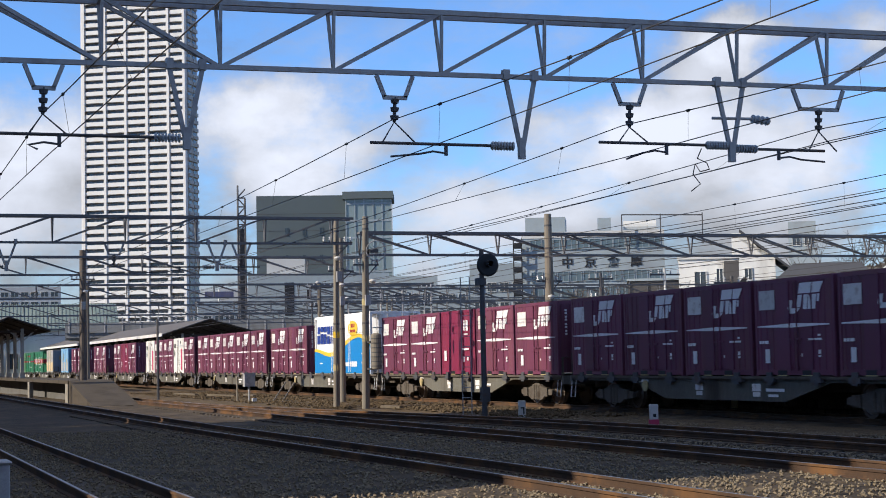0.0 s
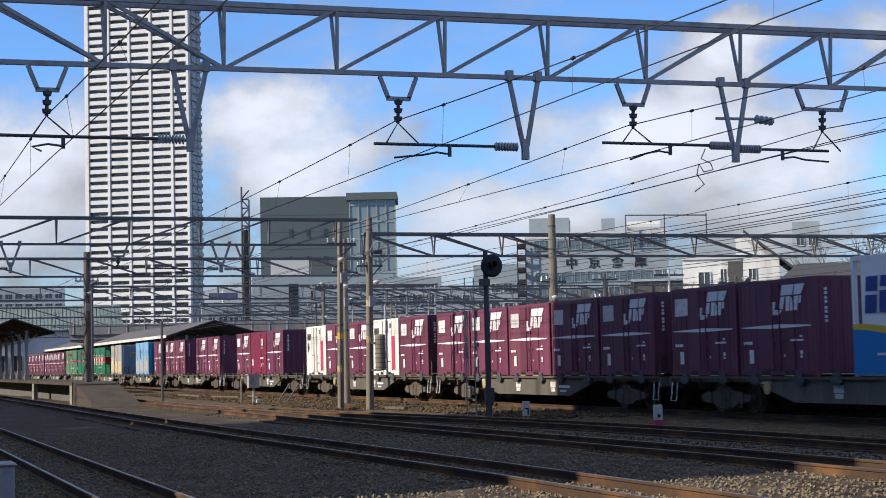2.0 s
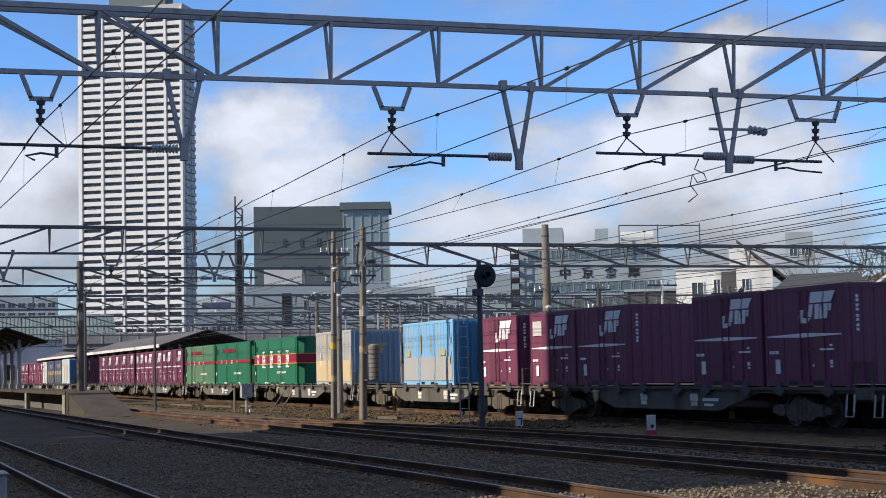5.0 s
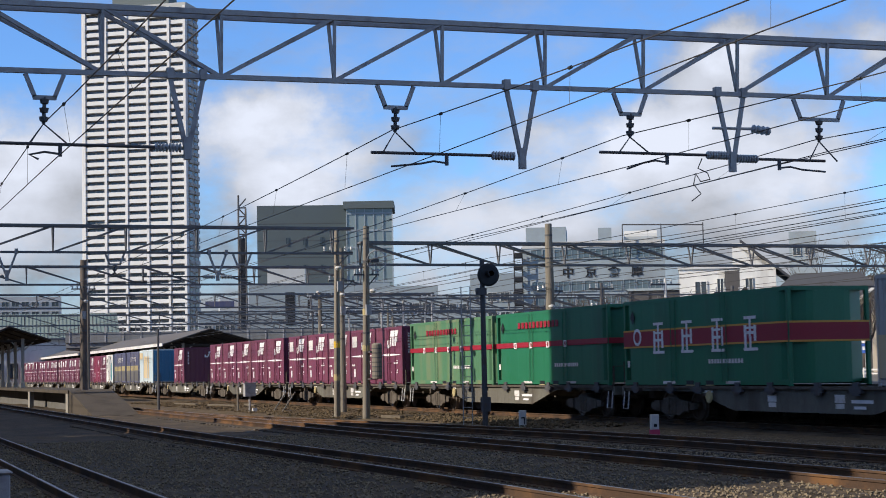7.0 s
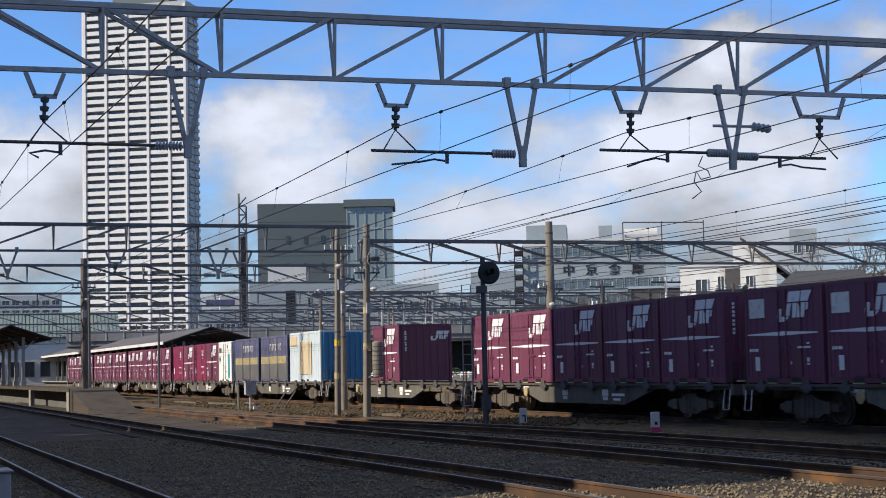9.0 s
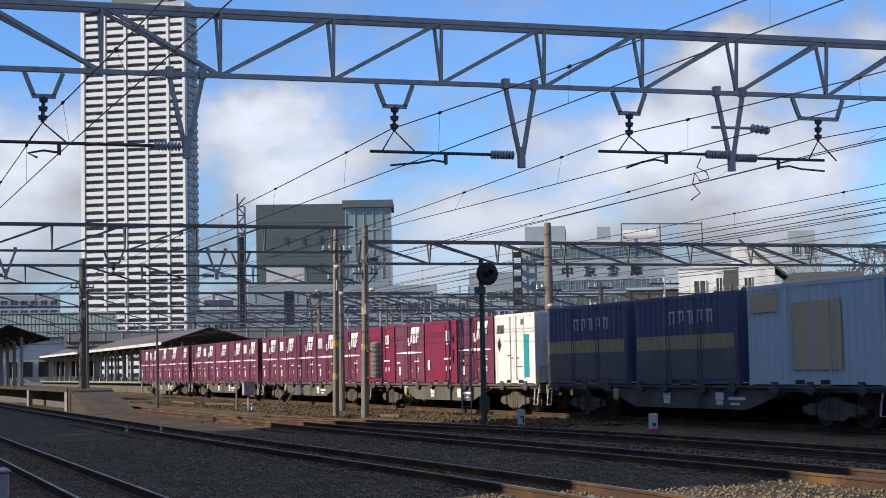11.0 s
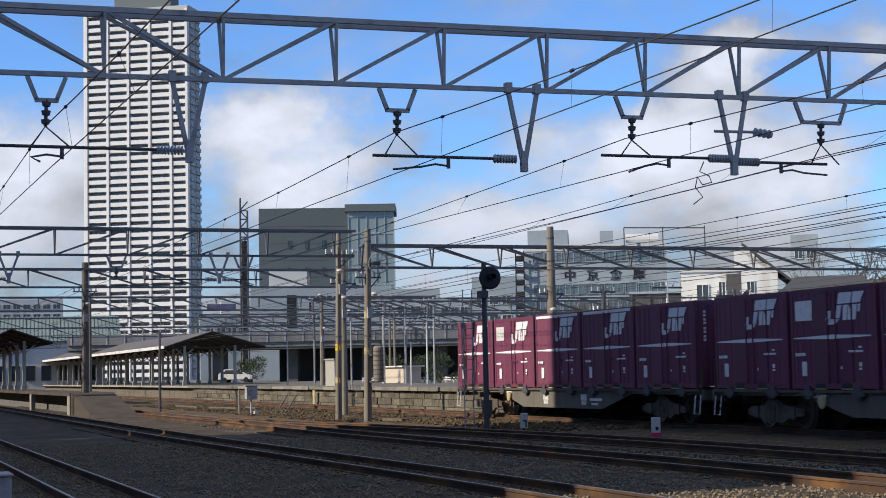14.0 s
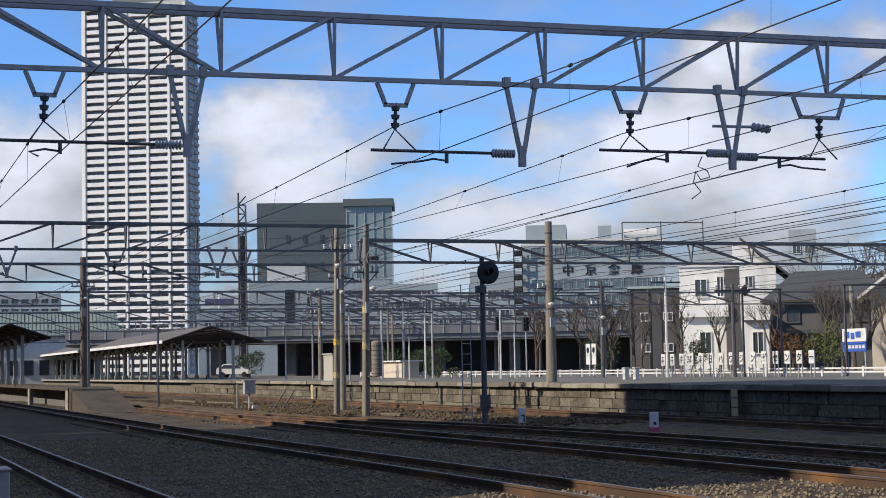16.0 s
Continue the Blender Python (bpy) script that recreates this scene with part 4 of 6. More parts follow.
def canopy(x0, x1, y0, y1, ridge_y, eave, ridge, posts_y, label, base=0.93):
    c = thing("platform_canopy", label, "canopy", "station canopies")
    for a, b, za, zb in ((y0, ridge_y, eave, ridge), (ridge_y, y1, ridge, eave - 0.05)):
        bm = bmesh.new()
        v = [bm.verts.new(p) for p in ((x0, a, za), (x1, a, za), (x1, b, zb), (x0, b, zb))]
        w = [bm.verts.new(q.co + Vector((0, 0, 0.09))) for q in v]
        bm.faces.new(v)
        bm.faces.new(w[::-1])
        for i in range(4):
            bm.faces.new((v[i], w[i], w[(i + 1) % 4], v[(i + 1) % 4]))
        part("roof_slope", bm, M_ROOF, c, "grey sheet roof slope")
        # an added dark sheet below each slope stands in for the roof's shade
        bm = bmesh.new()
        v = [bm.verts.new(p) for p in ((x0 + 0.1, a, za - 0.06), (x1 - 0.1, a, za - 0.06), (x1 - 0.1, b, zb - 0.06), (x0 + 0.1, b, zb - 0.06))]
        w = [bm.verts.new(q.co + Vector((0, 0, 0.055))) for q in v]
        bm.faces.new(v)
        bm.faces.new(w[::-1])
        for i in range(4):
            bm.faces.new((v[i], w[i], w[(i + 1) % 4], v[(i + 1) % 4]))
        part("roof_lining", bm, M_TIMBER, c, "dark sheet standing in for the shade under the roof")
    part("eave_board", boxes((x0, x1, y0 - 0.06, y0, eave - 0.10, eave + 0.16)), M_ROOFEDGE, c, "white board along the eave")
    bm = bmesh.new()
    angle_bar(bm, (x1 + 0.03, y0, eave + 0.02), (x1 + 0.03, ridge_y, ridge + 0.02), 0.07, 0.24)
    angle_bar(bm, (x1 + 0.03, ridge_y, ridge + 0.02), (x1 + 0.03, y1, eave - 0.03), 0.07, 0.24)
    part("bargeboard", bm, M_TIMBER, c, "dark gable board")
    post = None
    x = x1 - 1.2
    while x > x0:
        for py in posts_y:
            if post is None:
                post = mesh_of("post", boxes((-0.11, 0.11, -0.11, 0.11, 0, eave - base + 0.15), (-0.17, 0.17, -0.17, 0.17, 0, 0.35)), M_CREAM)
            o = part("post", post, M_CREAM, c)
            o.location = (x, py, base)
            bm = bmesh.new()
            angle_bar(bm, (x, py, eave - 0.75), (x, py - 1.0, eave + 0.12), 0.09)
            angle_bar(bm, (x, py, eave - 0.75), (x, py + 1.0, eave + 0.12), 0.09)
            part("brace", bm, M_CREAM, c)
        bm = bmesh.new()
        angle_bar(bm, (x, y0 + 0.2, eave - 0.02), (x, y1 - 0.2, eave - 0.05), 0.14, 0.2)
        angle_bar(bm, (x, y0 + 0.3, eave), (x, ridge_y, ridge - 0.06), 0.1, 0.14)
        angle_bar(bm, (x, ridge_y, ridge - 0.06), (x, y1 - 0.3, eave), 0.1, 0.14)
        part("roof_truss", bm, M_TIMBER, c)
        x -= 5.2
    return c


canopy(-246, -138, 25.12, 33.8, 29.2, 4.14, 5.42, (27.05, 31.4), "long gabled grey platform canopy on cream posts")
canopy(-240, -116, 8.6, 13.4, 10.6, 4.20, 5.10, (11.6,), "gabled canopy of the island platform on cream posts", 0.95)

# ---- overhead line ----


def rise(y):
    return 0.0085 * y


def truss(x, y0, y1, low, high, step, flip_at, label, name="overhead_gantry", mat=None, wide=0.24, chord=0.085, lean=None, back=0.0):
    """A triangular lattice beam across the tracks: two upper chords and one lower chord."""
    mat = mat or M_STEEL
    g = thing(name, label, "gantry", "overhead line gantries")
    up = lean or rise
    for s in (-wide, wide):
        part("upper_chord", angle_bar(bmesh.new(), (x + s - back, y0, high + up(y0)), (x + s - back, y1, high + up(y1)), chord * 1.2, chord), mat, g)
    part("lower_chord", angle_bar(bmesh.new(), (x, y0, low + up(y0)), (x, y1, low + up(y1)), chord * 1.1, chord), mat, g)
    part("mast", rod(bmesh.new(), (x, y0 if y0 < 10 else y1, -0.3 if y0 < 10 else 0.9), (x, y0 if y0 < 10 else y1, high + 0.5), 0.19, 12, 0.14), M_POLE, g, "round concrete mast")
    n = int(round((y1 - y0) / step))
    strut = None
    for i in range(n + 1):
        y = y0 + i * step
        if y > y1 + 0.01:
            break
        bm = bmesh.new()
        for s in (-wide, wide):
            angle_bar(bm, (x + s - back, y, high + up(y)), (x, y, low + up(y)), 0.06, 0.05)
        angle_bar(bm, (x - wide - back, y, high + up(y)), (x + wide - back, y, high + up(y)), 0.06)
        part("strut", bm, mat, g)
        if i < n:
            yb = y + step
            bm = bmesh.new()
            for s in (-wide, wide):
                if y < flip_at:
                    angle_bar(bm, (x + s - back, y, high + up(y)), (x, yb, low + up(yb)), 0.065, 0.05)
                else:
                    angle_bar(bm, (x, y, low + up(y)), (x + s - back, yb, high + up(yb)), 0.065, 0.05)
            part("diagonal", bm, mat, g)
    return g


def insulator_bm(bm, p, q, r=0.07, n=7):
    """A ribbed porcelain body turned about the line from p to q."""
    p, q = Vector(p), Vector(q)
    turn = (q - p).to_track_quat("Z", "Y")
    span_length = (q - p).length
    profile = [(r * 0.4, 0.0)]
    for i in range(n):
        m, d = (i + 0.5) / n, 0.24 / n
        profile += [(r * 0.4, m - d * 1.3), (r, m - d), (r * 0.8, m + d), (r * 0.4, m + d * 1.3)]
    profile.append((r * 0.4, 1.0))
    rings = [[bm.verts.new(p + turn @ Vector((k * math.cos(math.pi * a / 5), k * math.sin(math.pi * a / 5), h * span_length))) for a in range(10)] for k, h in profile]
    for a, b in zip(rings, rings[1:]):
        for k in range(10):
            bm.faces.new((a[k], a[(k + 1) % 10], b[(k + 1) % 10], b[k]))
    bm.faces.new(rings[0][::-1])
    bm.faces.new(rings[-1])
    return bm


def drop_post(g, x, y, top_z, foot_z, half, mat=None):
    bm = bmesh.new()
    for s in (-half, half):
        angle_bar(bm, (x, y + s, top_z), (x, y + s * 0.12, foot_z + 0.15), 0.075, 0.06)
    quad_box(bm, x - 0.05, x + 0.05, y - 0.06, y + 0.06, foot_z - 0.08, foot_z + 0.3)
    for s in (-half, half):
        quad_box(bm, x - 0.07, x + 0.07, y + s - 0.06, y + s + 0.06, top_z - 0.02, top_z + 0.16)
    part("drop_post", bm, mat or M_STEEL, g, "V-shaped hanging post")


def arm(g, x, y_post, y_end, z, wire_y, wire_z, top_z, half=0.34):
    """A registration arm with insulator, hanger bracket, string insulator and pull-off."""
    d = 1 if y_end > y_post else -1
    part("arm_insulator", insulator_bm(bmesh.new(), (x, y_post + d * 0.1, z), (x, y_post + d * 0.55, z), 0.085, 8), M_CERAMIC, g, "grey ribbed porcelain insulator")
    part("arm", rod(bmesh.new(), (x, y_post + d * 0.5, z), (x, y_end, z), 0.03, 6), M_DARKSTEEL, g)
    bend = y_end + (y_post - y_end) * 0.5
    bm = rod(bmesh.new(), (x, bend, z + 0.02), (x, bend, z - 0.2), 0.035, 6)
    tube(bm, [(x, bend, z - 0.16), (x, bend + d * 0.25, z - 0.13), (x, bend + d * 0.5, z - 0.18), (x, wire_y - d * -0.1, wire_z + 0.03)], 0.02, 5)
    part("pull_off", bm, M_DARKSTEEL, g)
    bm = bmesh.new()
    foot = half - 0.15
    for s in (-1, 1):
        angle_bar(bm, (x, wire_y + s * half, top_z), (x, wire_y + s * foot, top_z - 0.38), 0.07, 0.055)
    angle_bar(bm, (x, wire_y - foot - 0.03, top_z - 0.39), (x, wire_y + foot + 0.03, top_z - 0.39), 0.07, 0.055)
    part("hanger_bracket", bm, M_STEEL, g)
    part("string_insulator", insulator_bm(bmesh.new(), (x, wire_y, top_z - 0.38), (x, wire_y - 0.02, top_z - 0.82), 0.08, 3), M_DARKSTEEL, g, "hanging porcelain insulator")
    bm = tube(bmesh.new(), [(x, wire_y - 0.25, z), (x, wire_y - 0.02, top_z - 0.82), (x, wire_y + 0.38, z)], 0.016, 5)
    part("stay", bm, M_DARKSTEEL, g)


GX = -27.3
g1 = truss(GX, -2.0, 26.0, 6.62, 7.72, 2.0, 5.9, "grey steel lattice gantry carrying the overhead wires", wide=0.20, chord=0.075, back=0.12)
for y, foot in ((5.41, 5.32), (11.52, 5.30), (15.85, 5.34), (21.8, 5.4)):
    drop_post(g1, GX, y, 6.58 + rise(y), foot, 0.28)
arm(g1, GX, 5.41, 1.2, 5.44, 3.06, 5.16, 6.57 + rise(3), 0.31)
arm(g1, GX, 11.47, 8.65, 5.45, 9.12, 5.18, 6.57 + rise(9))
arm(g1, GX, 15.85, 13.07, 5.57, 13.72, 5.24, 6.57 + rise(13.6))
arm(g1, GX, 15.85, 17.9, 5.52, 17.8, 5.28, 6.57 + rise(17.6), 0.57)
part("jumper_cable", tube(bmesh.new(), [(GX, 15.2, 5.5), (GX + 0.1, 15.05, 5.3), (GX + 0.1, 15.25, 5.22), (GX + 0.1, 15.3, 5.1), (GX + 0.1, 15.1, 5.05), (GX + 0.1, 15.0, 5.2), (GX + 0.1, 14.95, 5.0), (GX + 0.1, 15.1, 4.82), (GX + 0.1, 14.9, 4.68)], 0.012, 5), M_WIRE, g1, "looped jumper cable")
arm(g1, GX, 21.8, 24.2, 5.55, 23.8, 5.35, 6.57 + rise(23.8))
part("stub_arm", insulator_bm(rod(bmesh.new(), (GX, 15.45, 6.09), (GX, 16.3, 6.10), 0.03, 6), (GX, 16.3, 6.10), (GX, 16.7, 6.06), 0.09, 4), M_CERAMIC, g1)
for y, z0 in ((26.0, 0.93),):
    part("mast", rod(bmesh.new(), (GX, y, z0), (GX, y, 8.3), 0.19, 12, 0.14), M_POLE, g1, "round concrete mast")


def concrete_mast(name, label, x, y, z0, z1, bands=(), slant=0.0, mat=None, foot=0.155, tip=0.115):
    """A tapered round mast; slant moves its tip along the line, bands are rows of height and paint."""
    p = thing(name, label, "mast", "masts beside the tracks")
    part("shaft", rod(bmesh.new(), (x, y, z0), (x + slant, y, z1), foot, 14, tip), mat or M_POLE, p, smooth=False)

    def ring(name, z, tall, paint, label=""):
        k = (z - z0) / (z1 - z0)
        r = foot + (tip - foot) * k + 0.008
        part(name, rod(bmesh.new(), (x + slant * k, y, z), (x + slant * k, y, z + tall), r, 14), paint, p, label)

    for z, paint in bands:
        ring("yellow_band", z, 0.24, paint, "yellow warning band worn by the weather")
    for z in (z1 - 0.5, z1 - 1.4, z0 + (z1 - z0) * 0.45):
        ring("clamp", z, 0.07, M_DARKSTEEL)
    cable = tube(bmesh.new(), [(x + foot + 0.02, y - 0.05, z0), (x + slant * 0.5 + foot * 0.9 + 0.02, y - 0.05, (z0 + z1) / 2), (x + slant + tip + 0.02, y - 0.05, z1 - 0.6)], 0.016, 5)
    part("earth_cable", cable, M_DARKSTEEL, p)
    return p


concrete_mast("catenary_mast", "slim concrete mast with yellow warning bands", -61.55, 17.95, -0.3, 7.15, ((1.28, M_YELLOW), (2.55, M_YELLOWBAND)), 0.32, foot=0.132, tip=0.10)
concrete_mast("catenary_mast", "stout concrete mast with faded bands and a clamp", -59.2, 18.4, -0.3, 7.05, ((2.36, M_YELLOW), (3.72, M_YELLOW)), 0.35, foot=0.148, tip=0.115)
concrete_mast("catenary_mast", "plain concrete mast on the far side of the rails", -70.0, 20.7, -0.3, 7.1)
concrete_mast("catenary_mast", "tapered concrete mast standing on the platform", -59.6, 26.2, 0.93, 7.3, foot=0.22, tip=0.14)
concrete_mast("catenary_mast", "dark concrete mast on the island platform", -84.0, 11.3, 0.95, 7.5, mat=M_DARKPOLE, foot=0.20, tip=0.16)

flat = lambda y: 0.0
g2 = truss(-60.0, -6.0, 18.2, 6.10, 7.05, 2.6, -99, "far grey lattice gantry on concrete masts", chord=0.075, lean=flat, mat=M_MIDSTEEL)
truss(-60.0, 18.5, 47.0, 5.68, 6.52, 2.85, 99, "lower lattice gantry over the platform track", chord=0.09, lean=flat, mat=M_MIDSTEEL)
truss(-84.0, -6.0, 26.0, 6.25, 7.15, 2.9, 99, "distant lattice gantry before the station", chord=0.09, lean=flat, mat=M_MIDSTEEL)
truss(-112.0, 0.0, 40.0, 6.2, 7.1, 3.0, 99, "distant lattice gantry at the canopies", chord=0.10, lean=flat, mat=M_MIDSTEEL)
truss(-98.0, 27.0, 66.0, 5.5, 6.3, 3.0, 99, "grey lattice gantry over the station forecourt", chord=0.07, lean=flat, mat=M_MIDSTEEL)
truss(-128.0, 26.0, 72.0, 5.6, 6.5, 3.0, 99, "grey lattice gantry over the station forecourt", chord=0.08, lean=flat, mat=M_MIDSTEEL)
truss(-175.0, 20.0, 70.0, 6.0, 7.0, 3.0, 99, "distant lattice gantry among the buildings", chord=0.10, lean=flat, mat=M_MIDSTEEL)
truss(-150.0, 0.0, 60.0, 6.2, 7.1, 3.0, 99, "distant lattice gantry over the station tracks", chord=0.11, lean=flat, mat=M_MIDSTEEL)


drop_post(g2, -60.0, 12.98, 6.06, 5.15, 0.32)
arm(g2, -60.0, 12.98, 10.2, 5.22, 9.2, 4.95, 6.06)
arm(g2, -60.0, 12.98, 14.6, 5.22, 13.9, 4.95, 6.06)
arm(g2, -60.0, 5.4, 2.2, 5.25, 3.2, 4.95, 6.06)
drop_post(g2, -60.0, 5.4, 6.06, 5.15, 0.32)
for x, y0, y1, low in ((-90.0, 26.5, 43.0, 5.0), (-138.0, 30.0, 75.0, 5.4), (-205.0, 18.0, 92.0, 6.2), (-190.0, 15.0, 60.0, 5.2)):
    truss(x, y0, y1, low, low + 0.75, 2.6, 99, "slender grey lattice gantry among the station wires", chord=0.05 + 0.0002 * -x, wide=0.16, lean=flat, mat=M_MIDSTEEL)


def span(bm, x0, x1, y0, y1, z0, z1, sag, r, n=12):
    pts = []
    for i in range(n + 1):
        k = i / n
        pts.append((x0 + (x1 - x0) * k, y0 + (y1 - y0) * k, z0 + (z1 - z0) * k - 4 * sag * k * (1 - k)))
    return tube(bm, pts, r, 5)


STATIONS = (18.0, GX, -60.0, -112.0, -160.0, -230.0)
# for each line the messenger wire's and then the contact wire's place: y near, at the gantry and at the far masts; height at the gantry and beyond
LINES = ((3.15, 3.05, 3.21, 5.79, 5.79, 4.06, 3.1, 2.61, 5.08, 5.08),
         (9.14, 9.04, 8.96, 5.85, 5.5, 9.19, 9.0, 8.73, 5.11, 5.11),
         (13.66, 13.56, 13.36, 5.89, 5.39, 14.01, 13.52, 12.52, 5.28, 5.28),
         (17.76, 17.66, 18.02, 5.92, 5.67, 17.39, 16.93, 17.93, 5.44, 5.44),
         (23.8, 23.8, 23.8, 5.96, 5.96, 23.8, 23.8, 23.8, 5.22, 5.22))
for row in LINES:
    line = thing("overhead_line", "dark contact wire hung from a messenger wire by droppers", "overhead wire", "overhead lines")
    hung = []
    for y0, y1, y2, z1, z2 in (row[:5], row[5:]):
        hung.append([(x, y, z) for x, y, z in zip(STATIONS, (y0, y1, y2, y2, y2, y2), (z1, z1, z2, z2, z2, z2))])
    for k in range(5):
        (x0, ya, za), (x1, yb, zb) = hung[0][k], hung[0][k + 1]
        (_, yc, zc), (_, yd, zd) = hung[1][k], hung[1][k + 1]
        sag = 0.44 if k == 0 else 0.10
        part("messenger_wire", span(bmesh.new(), x0, x1, ya, yb, za, zb, sag, 0.010), M_WIRE, line)
        count = int((x0 - x1) / 5)
        for j in range(count):
            f = (j + 0.5) / count
            x = x0 + (x1 - x0) * f
            top = Vector((x, ya + (yb - ya) * f, za + (zb - za) * f - 4 * sag * f * (1 - f)))
            low = Vector((x, yc + (yd - yc) * f, zc + (zd - zc) * f))
            part("dropper", rod(bmesh.new(), low, top, 0.003, 4), M_WIRE, line)
            part("dropper_clip", rod(bmesh.new(), top - Vector((0.04, 0, 0)), top + Vector((0.04, 0, 0)), 0.026, 8), M_WIRE, line)
    part("contact_wire", tube(bmesh.new(), hung[1], 0.009, 5), M_WIRE, line)
for y, z, sag, r in ((18.1, 5.74, 0.1, 0.010), (24.4, 5.70, 0.15, 0.012), (24.7, 5.58, 0.15, 0.012), (25.1, 5.50, 0.15, 0.012), (26.4, 5.42, 0.15, 0.012), (27.5, 6.35, 0.2, 0.012), (31.0, 5.1, 0.2, 0.010), (33.0, 5.8, 0.2, 0.010), (36.0, 5.2, 0.2, 0.010), (38.0, 5.9, 0.2, 0.010), (42.0, 5.3, 0.2, 0.010), (45.0, 5.9, 0.2, 0.010), (27.2, 4.9, 0.2, 0.012), (28.6, 5.3, 0.25, 0.012), (29.8, 5.75, 0.2, 0.012), (34.5, 4.7, 0.2, 0.012), (40.0, 4.8, 0.2, 0.012), (48.0, 5.2, 0.2, 0.012)):
    bm = bmesh.new()
    for x0, x1 in ((18.0, GX), (GX, -60.0), (-60.0, -112.0), (-112.0, -160.0)):
        span(bm, x0, x1, y, y, z, z, sag, r)
    solid("feeder_cable", bm, M_WIRE, "dark feeder cable strung from mast to mast", "cable", group="feeder cables")

# ---- signal and lineside things ----
sig = thing("railway_signal", "dark mast with a round black signal target", "signal")
part("post", rod(bmesh.new(), (-47.5, 18.6, -0.3), (-47.5, 18.6, 5.0), 0.09, 12, 0.075), M_DARKSTEEL, sig)
part("target", lathe(bmesh.new(), [(0.33, -0.04), (0.36, -0.02), (0.36, 0.0), (0.30, 0.02)], 28, (-47.28, 18.72, 4.52), "x"), M_BLACK, sig, "round black signal disc")
part("lamp_hood", lathe(bmesh.new(), [(0.11, 0.0), (0.11, 0.22), (0.09, 0.22), (0.09, 0.02)], 14, (-47.24, 18.72, 4.55), "x"), M_BLACK, sig)
part("lens", lathe(bmesh.new(), [(0.085, 0.0), (0.06, 0.03), (0.01, 0.04)], 14, (-47.22, 18.72, 4.55), "x"), M_LENS, sig)
part("box", boxes((-47.6, -47.3, 18.4, 18.66, 3.9, 4.12)), M_DARKSTEEL, sig)
part("relay_box", boxes((-47.62, -47.38, 18.5, 18.75, 0.3, 0.75)), M_DARKSTEEL, sig)
bm = bmesh.new()
for y in (18.15, 18.45):
    rod(bm, (-48.2, y, -0.3), (-48.2, y, 4.2), 0.018, 5)
for i in range(13):
    rod(bm, (-48.2, 18.15, 0.1 + i * 0.32), (-48.2, 18.45, 0.1 + i * 0.32), 0.012, 5)
part("ladder", bm, M_STEEL, sig, "thin steel ladder")
# ---- building that shades the yard, beside the camera ----
solid("wall_south", boxes((-51.5, -21.5, -24, -9.0, -0.3, 26)), M_PALEWALL, "plain tall block beside the yard that shades the tracks", "building", "structure")
# unseen blocks added to cut skylight; the west one also shades the left ground
solid("wall_west", boxes((-220, -51.8, -24, -9.5, -0.3, 11.6)), M_BROWNWALL, "plain unseen low block added along the yard to block light", "building", "structure")
solid("wall_east", boxes((-21.0, 60, -24, -9.5, -0.3, 7.4)), M_BROWNWALL, "plain unseen low block added along the yard to block light", "building", "structure")
solid("wall_behind", boxes((66, 80, -24, 60, -0.3, 14)), M_BROWNWALL, "plain unseen block added behind the camera to block skylight", "building", "structure")
# ---- distance ----


def building(name, label, x, y, turn, w, d, h, mat, z0=0.0, category="building"):
    """A block whose front (local -y) faces the yard; local x from -w/2 to w/2."""
    b = thing(name, label, category, at=pose(x, y, z0, 0, 0, turn))
    part("wall", boxes((-w / 2, w / 2, 0, d, 0, h)), mat, b)
    return b


WINDOWS = {}


def window_row(b, n, x0, x1, z, w, h, pane=None, frame_mat=None, y=0.0):
    """A row of framed windows, each with its pane and frame."""
    pane, frame_mat = pane or M_GLASS, frame_mat or M_PALEWALL
    key = (w, h, pane.name, frame_mat.name)
    if key not in WINDOWS:
        fr = boxes((-w / 2 - 0.06, w / 2 + 0.06, -0.10, 0.02, h, h + 0.07), (-w / 2 - 0.06, w / 2 + 0.06, -0.14, 0.02, -0.09, 0), (-w / 2 - 0.06, -w / 2, -0.10, 0.02, 0, h), (w / 2, w / 2 + 0.06, -0.10, 0.02, 0, h), (-0.03, 0.03, -0.07, 0.02, 0, h))
        WINDOWS[key] = (mesh_of("window", fr, frame_mat), mesh_of("pane", boxes((-w / 2, w / 2, -0.03, 0.0, 0, h)), pane))
    for i in range(n):
        x = x0 + (x1 - x0) * (i + 0.5) / n
        f = part("window", WINDOWS[key][0], None, b)
        f.location = (x, y, z)
        part("pane", WINDOWS[key][1], None, f)


# apartment tower: floors of pale parapets before shaded balconies, upright piers between the bays
FLOORS, FLOOR = 47, 2.98
# the tower block is coloured darker to hold the shade inside the balconies
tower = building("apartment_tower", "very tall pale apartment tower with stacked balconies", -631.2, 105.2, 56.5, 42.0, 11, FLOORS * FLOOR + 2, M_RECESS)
bays = ((-21, -12.4), (-11.4, -3.8), (-2.8, 5.0), (6.0, 13.7), (14.8, 21))
side, low = bmesh.new(), bmesh.new()
for k in range(2):
    y = 0.8 + k * 5.2
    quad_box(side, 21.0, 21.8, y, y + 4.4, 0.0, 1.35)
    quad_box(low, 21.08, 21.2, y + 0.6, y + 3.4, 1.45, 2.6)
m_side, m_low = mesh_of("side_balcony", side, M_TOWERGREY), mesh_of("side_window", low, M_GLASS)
fronts = []
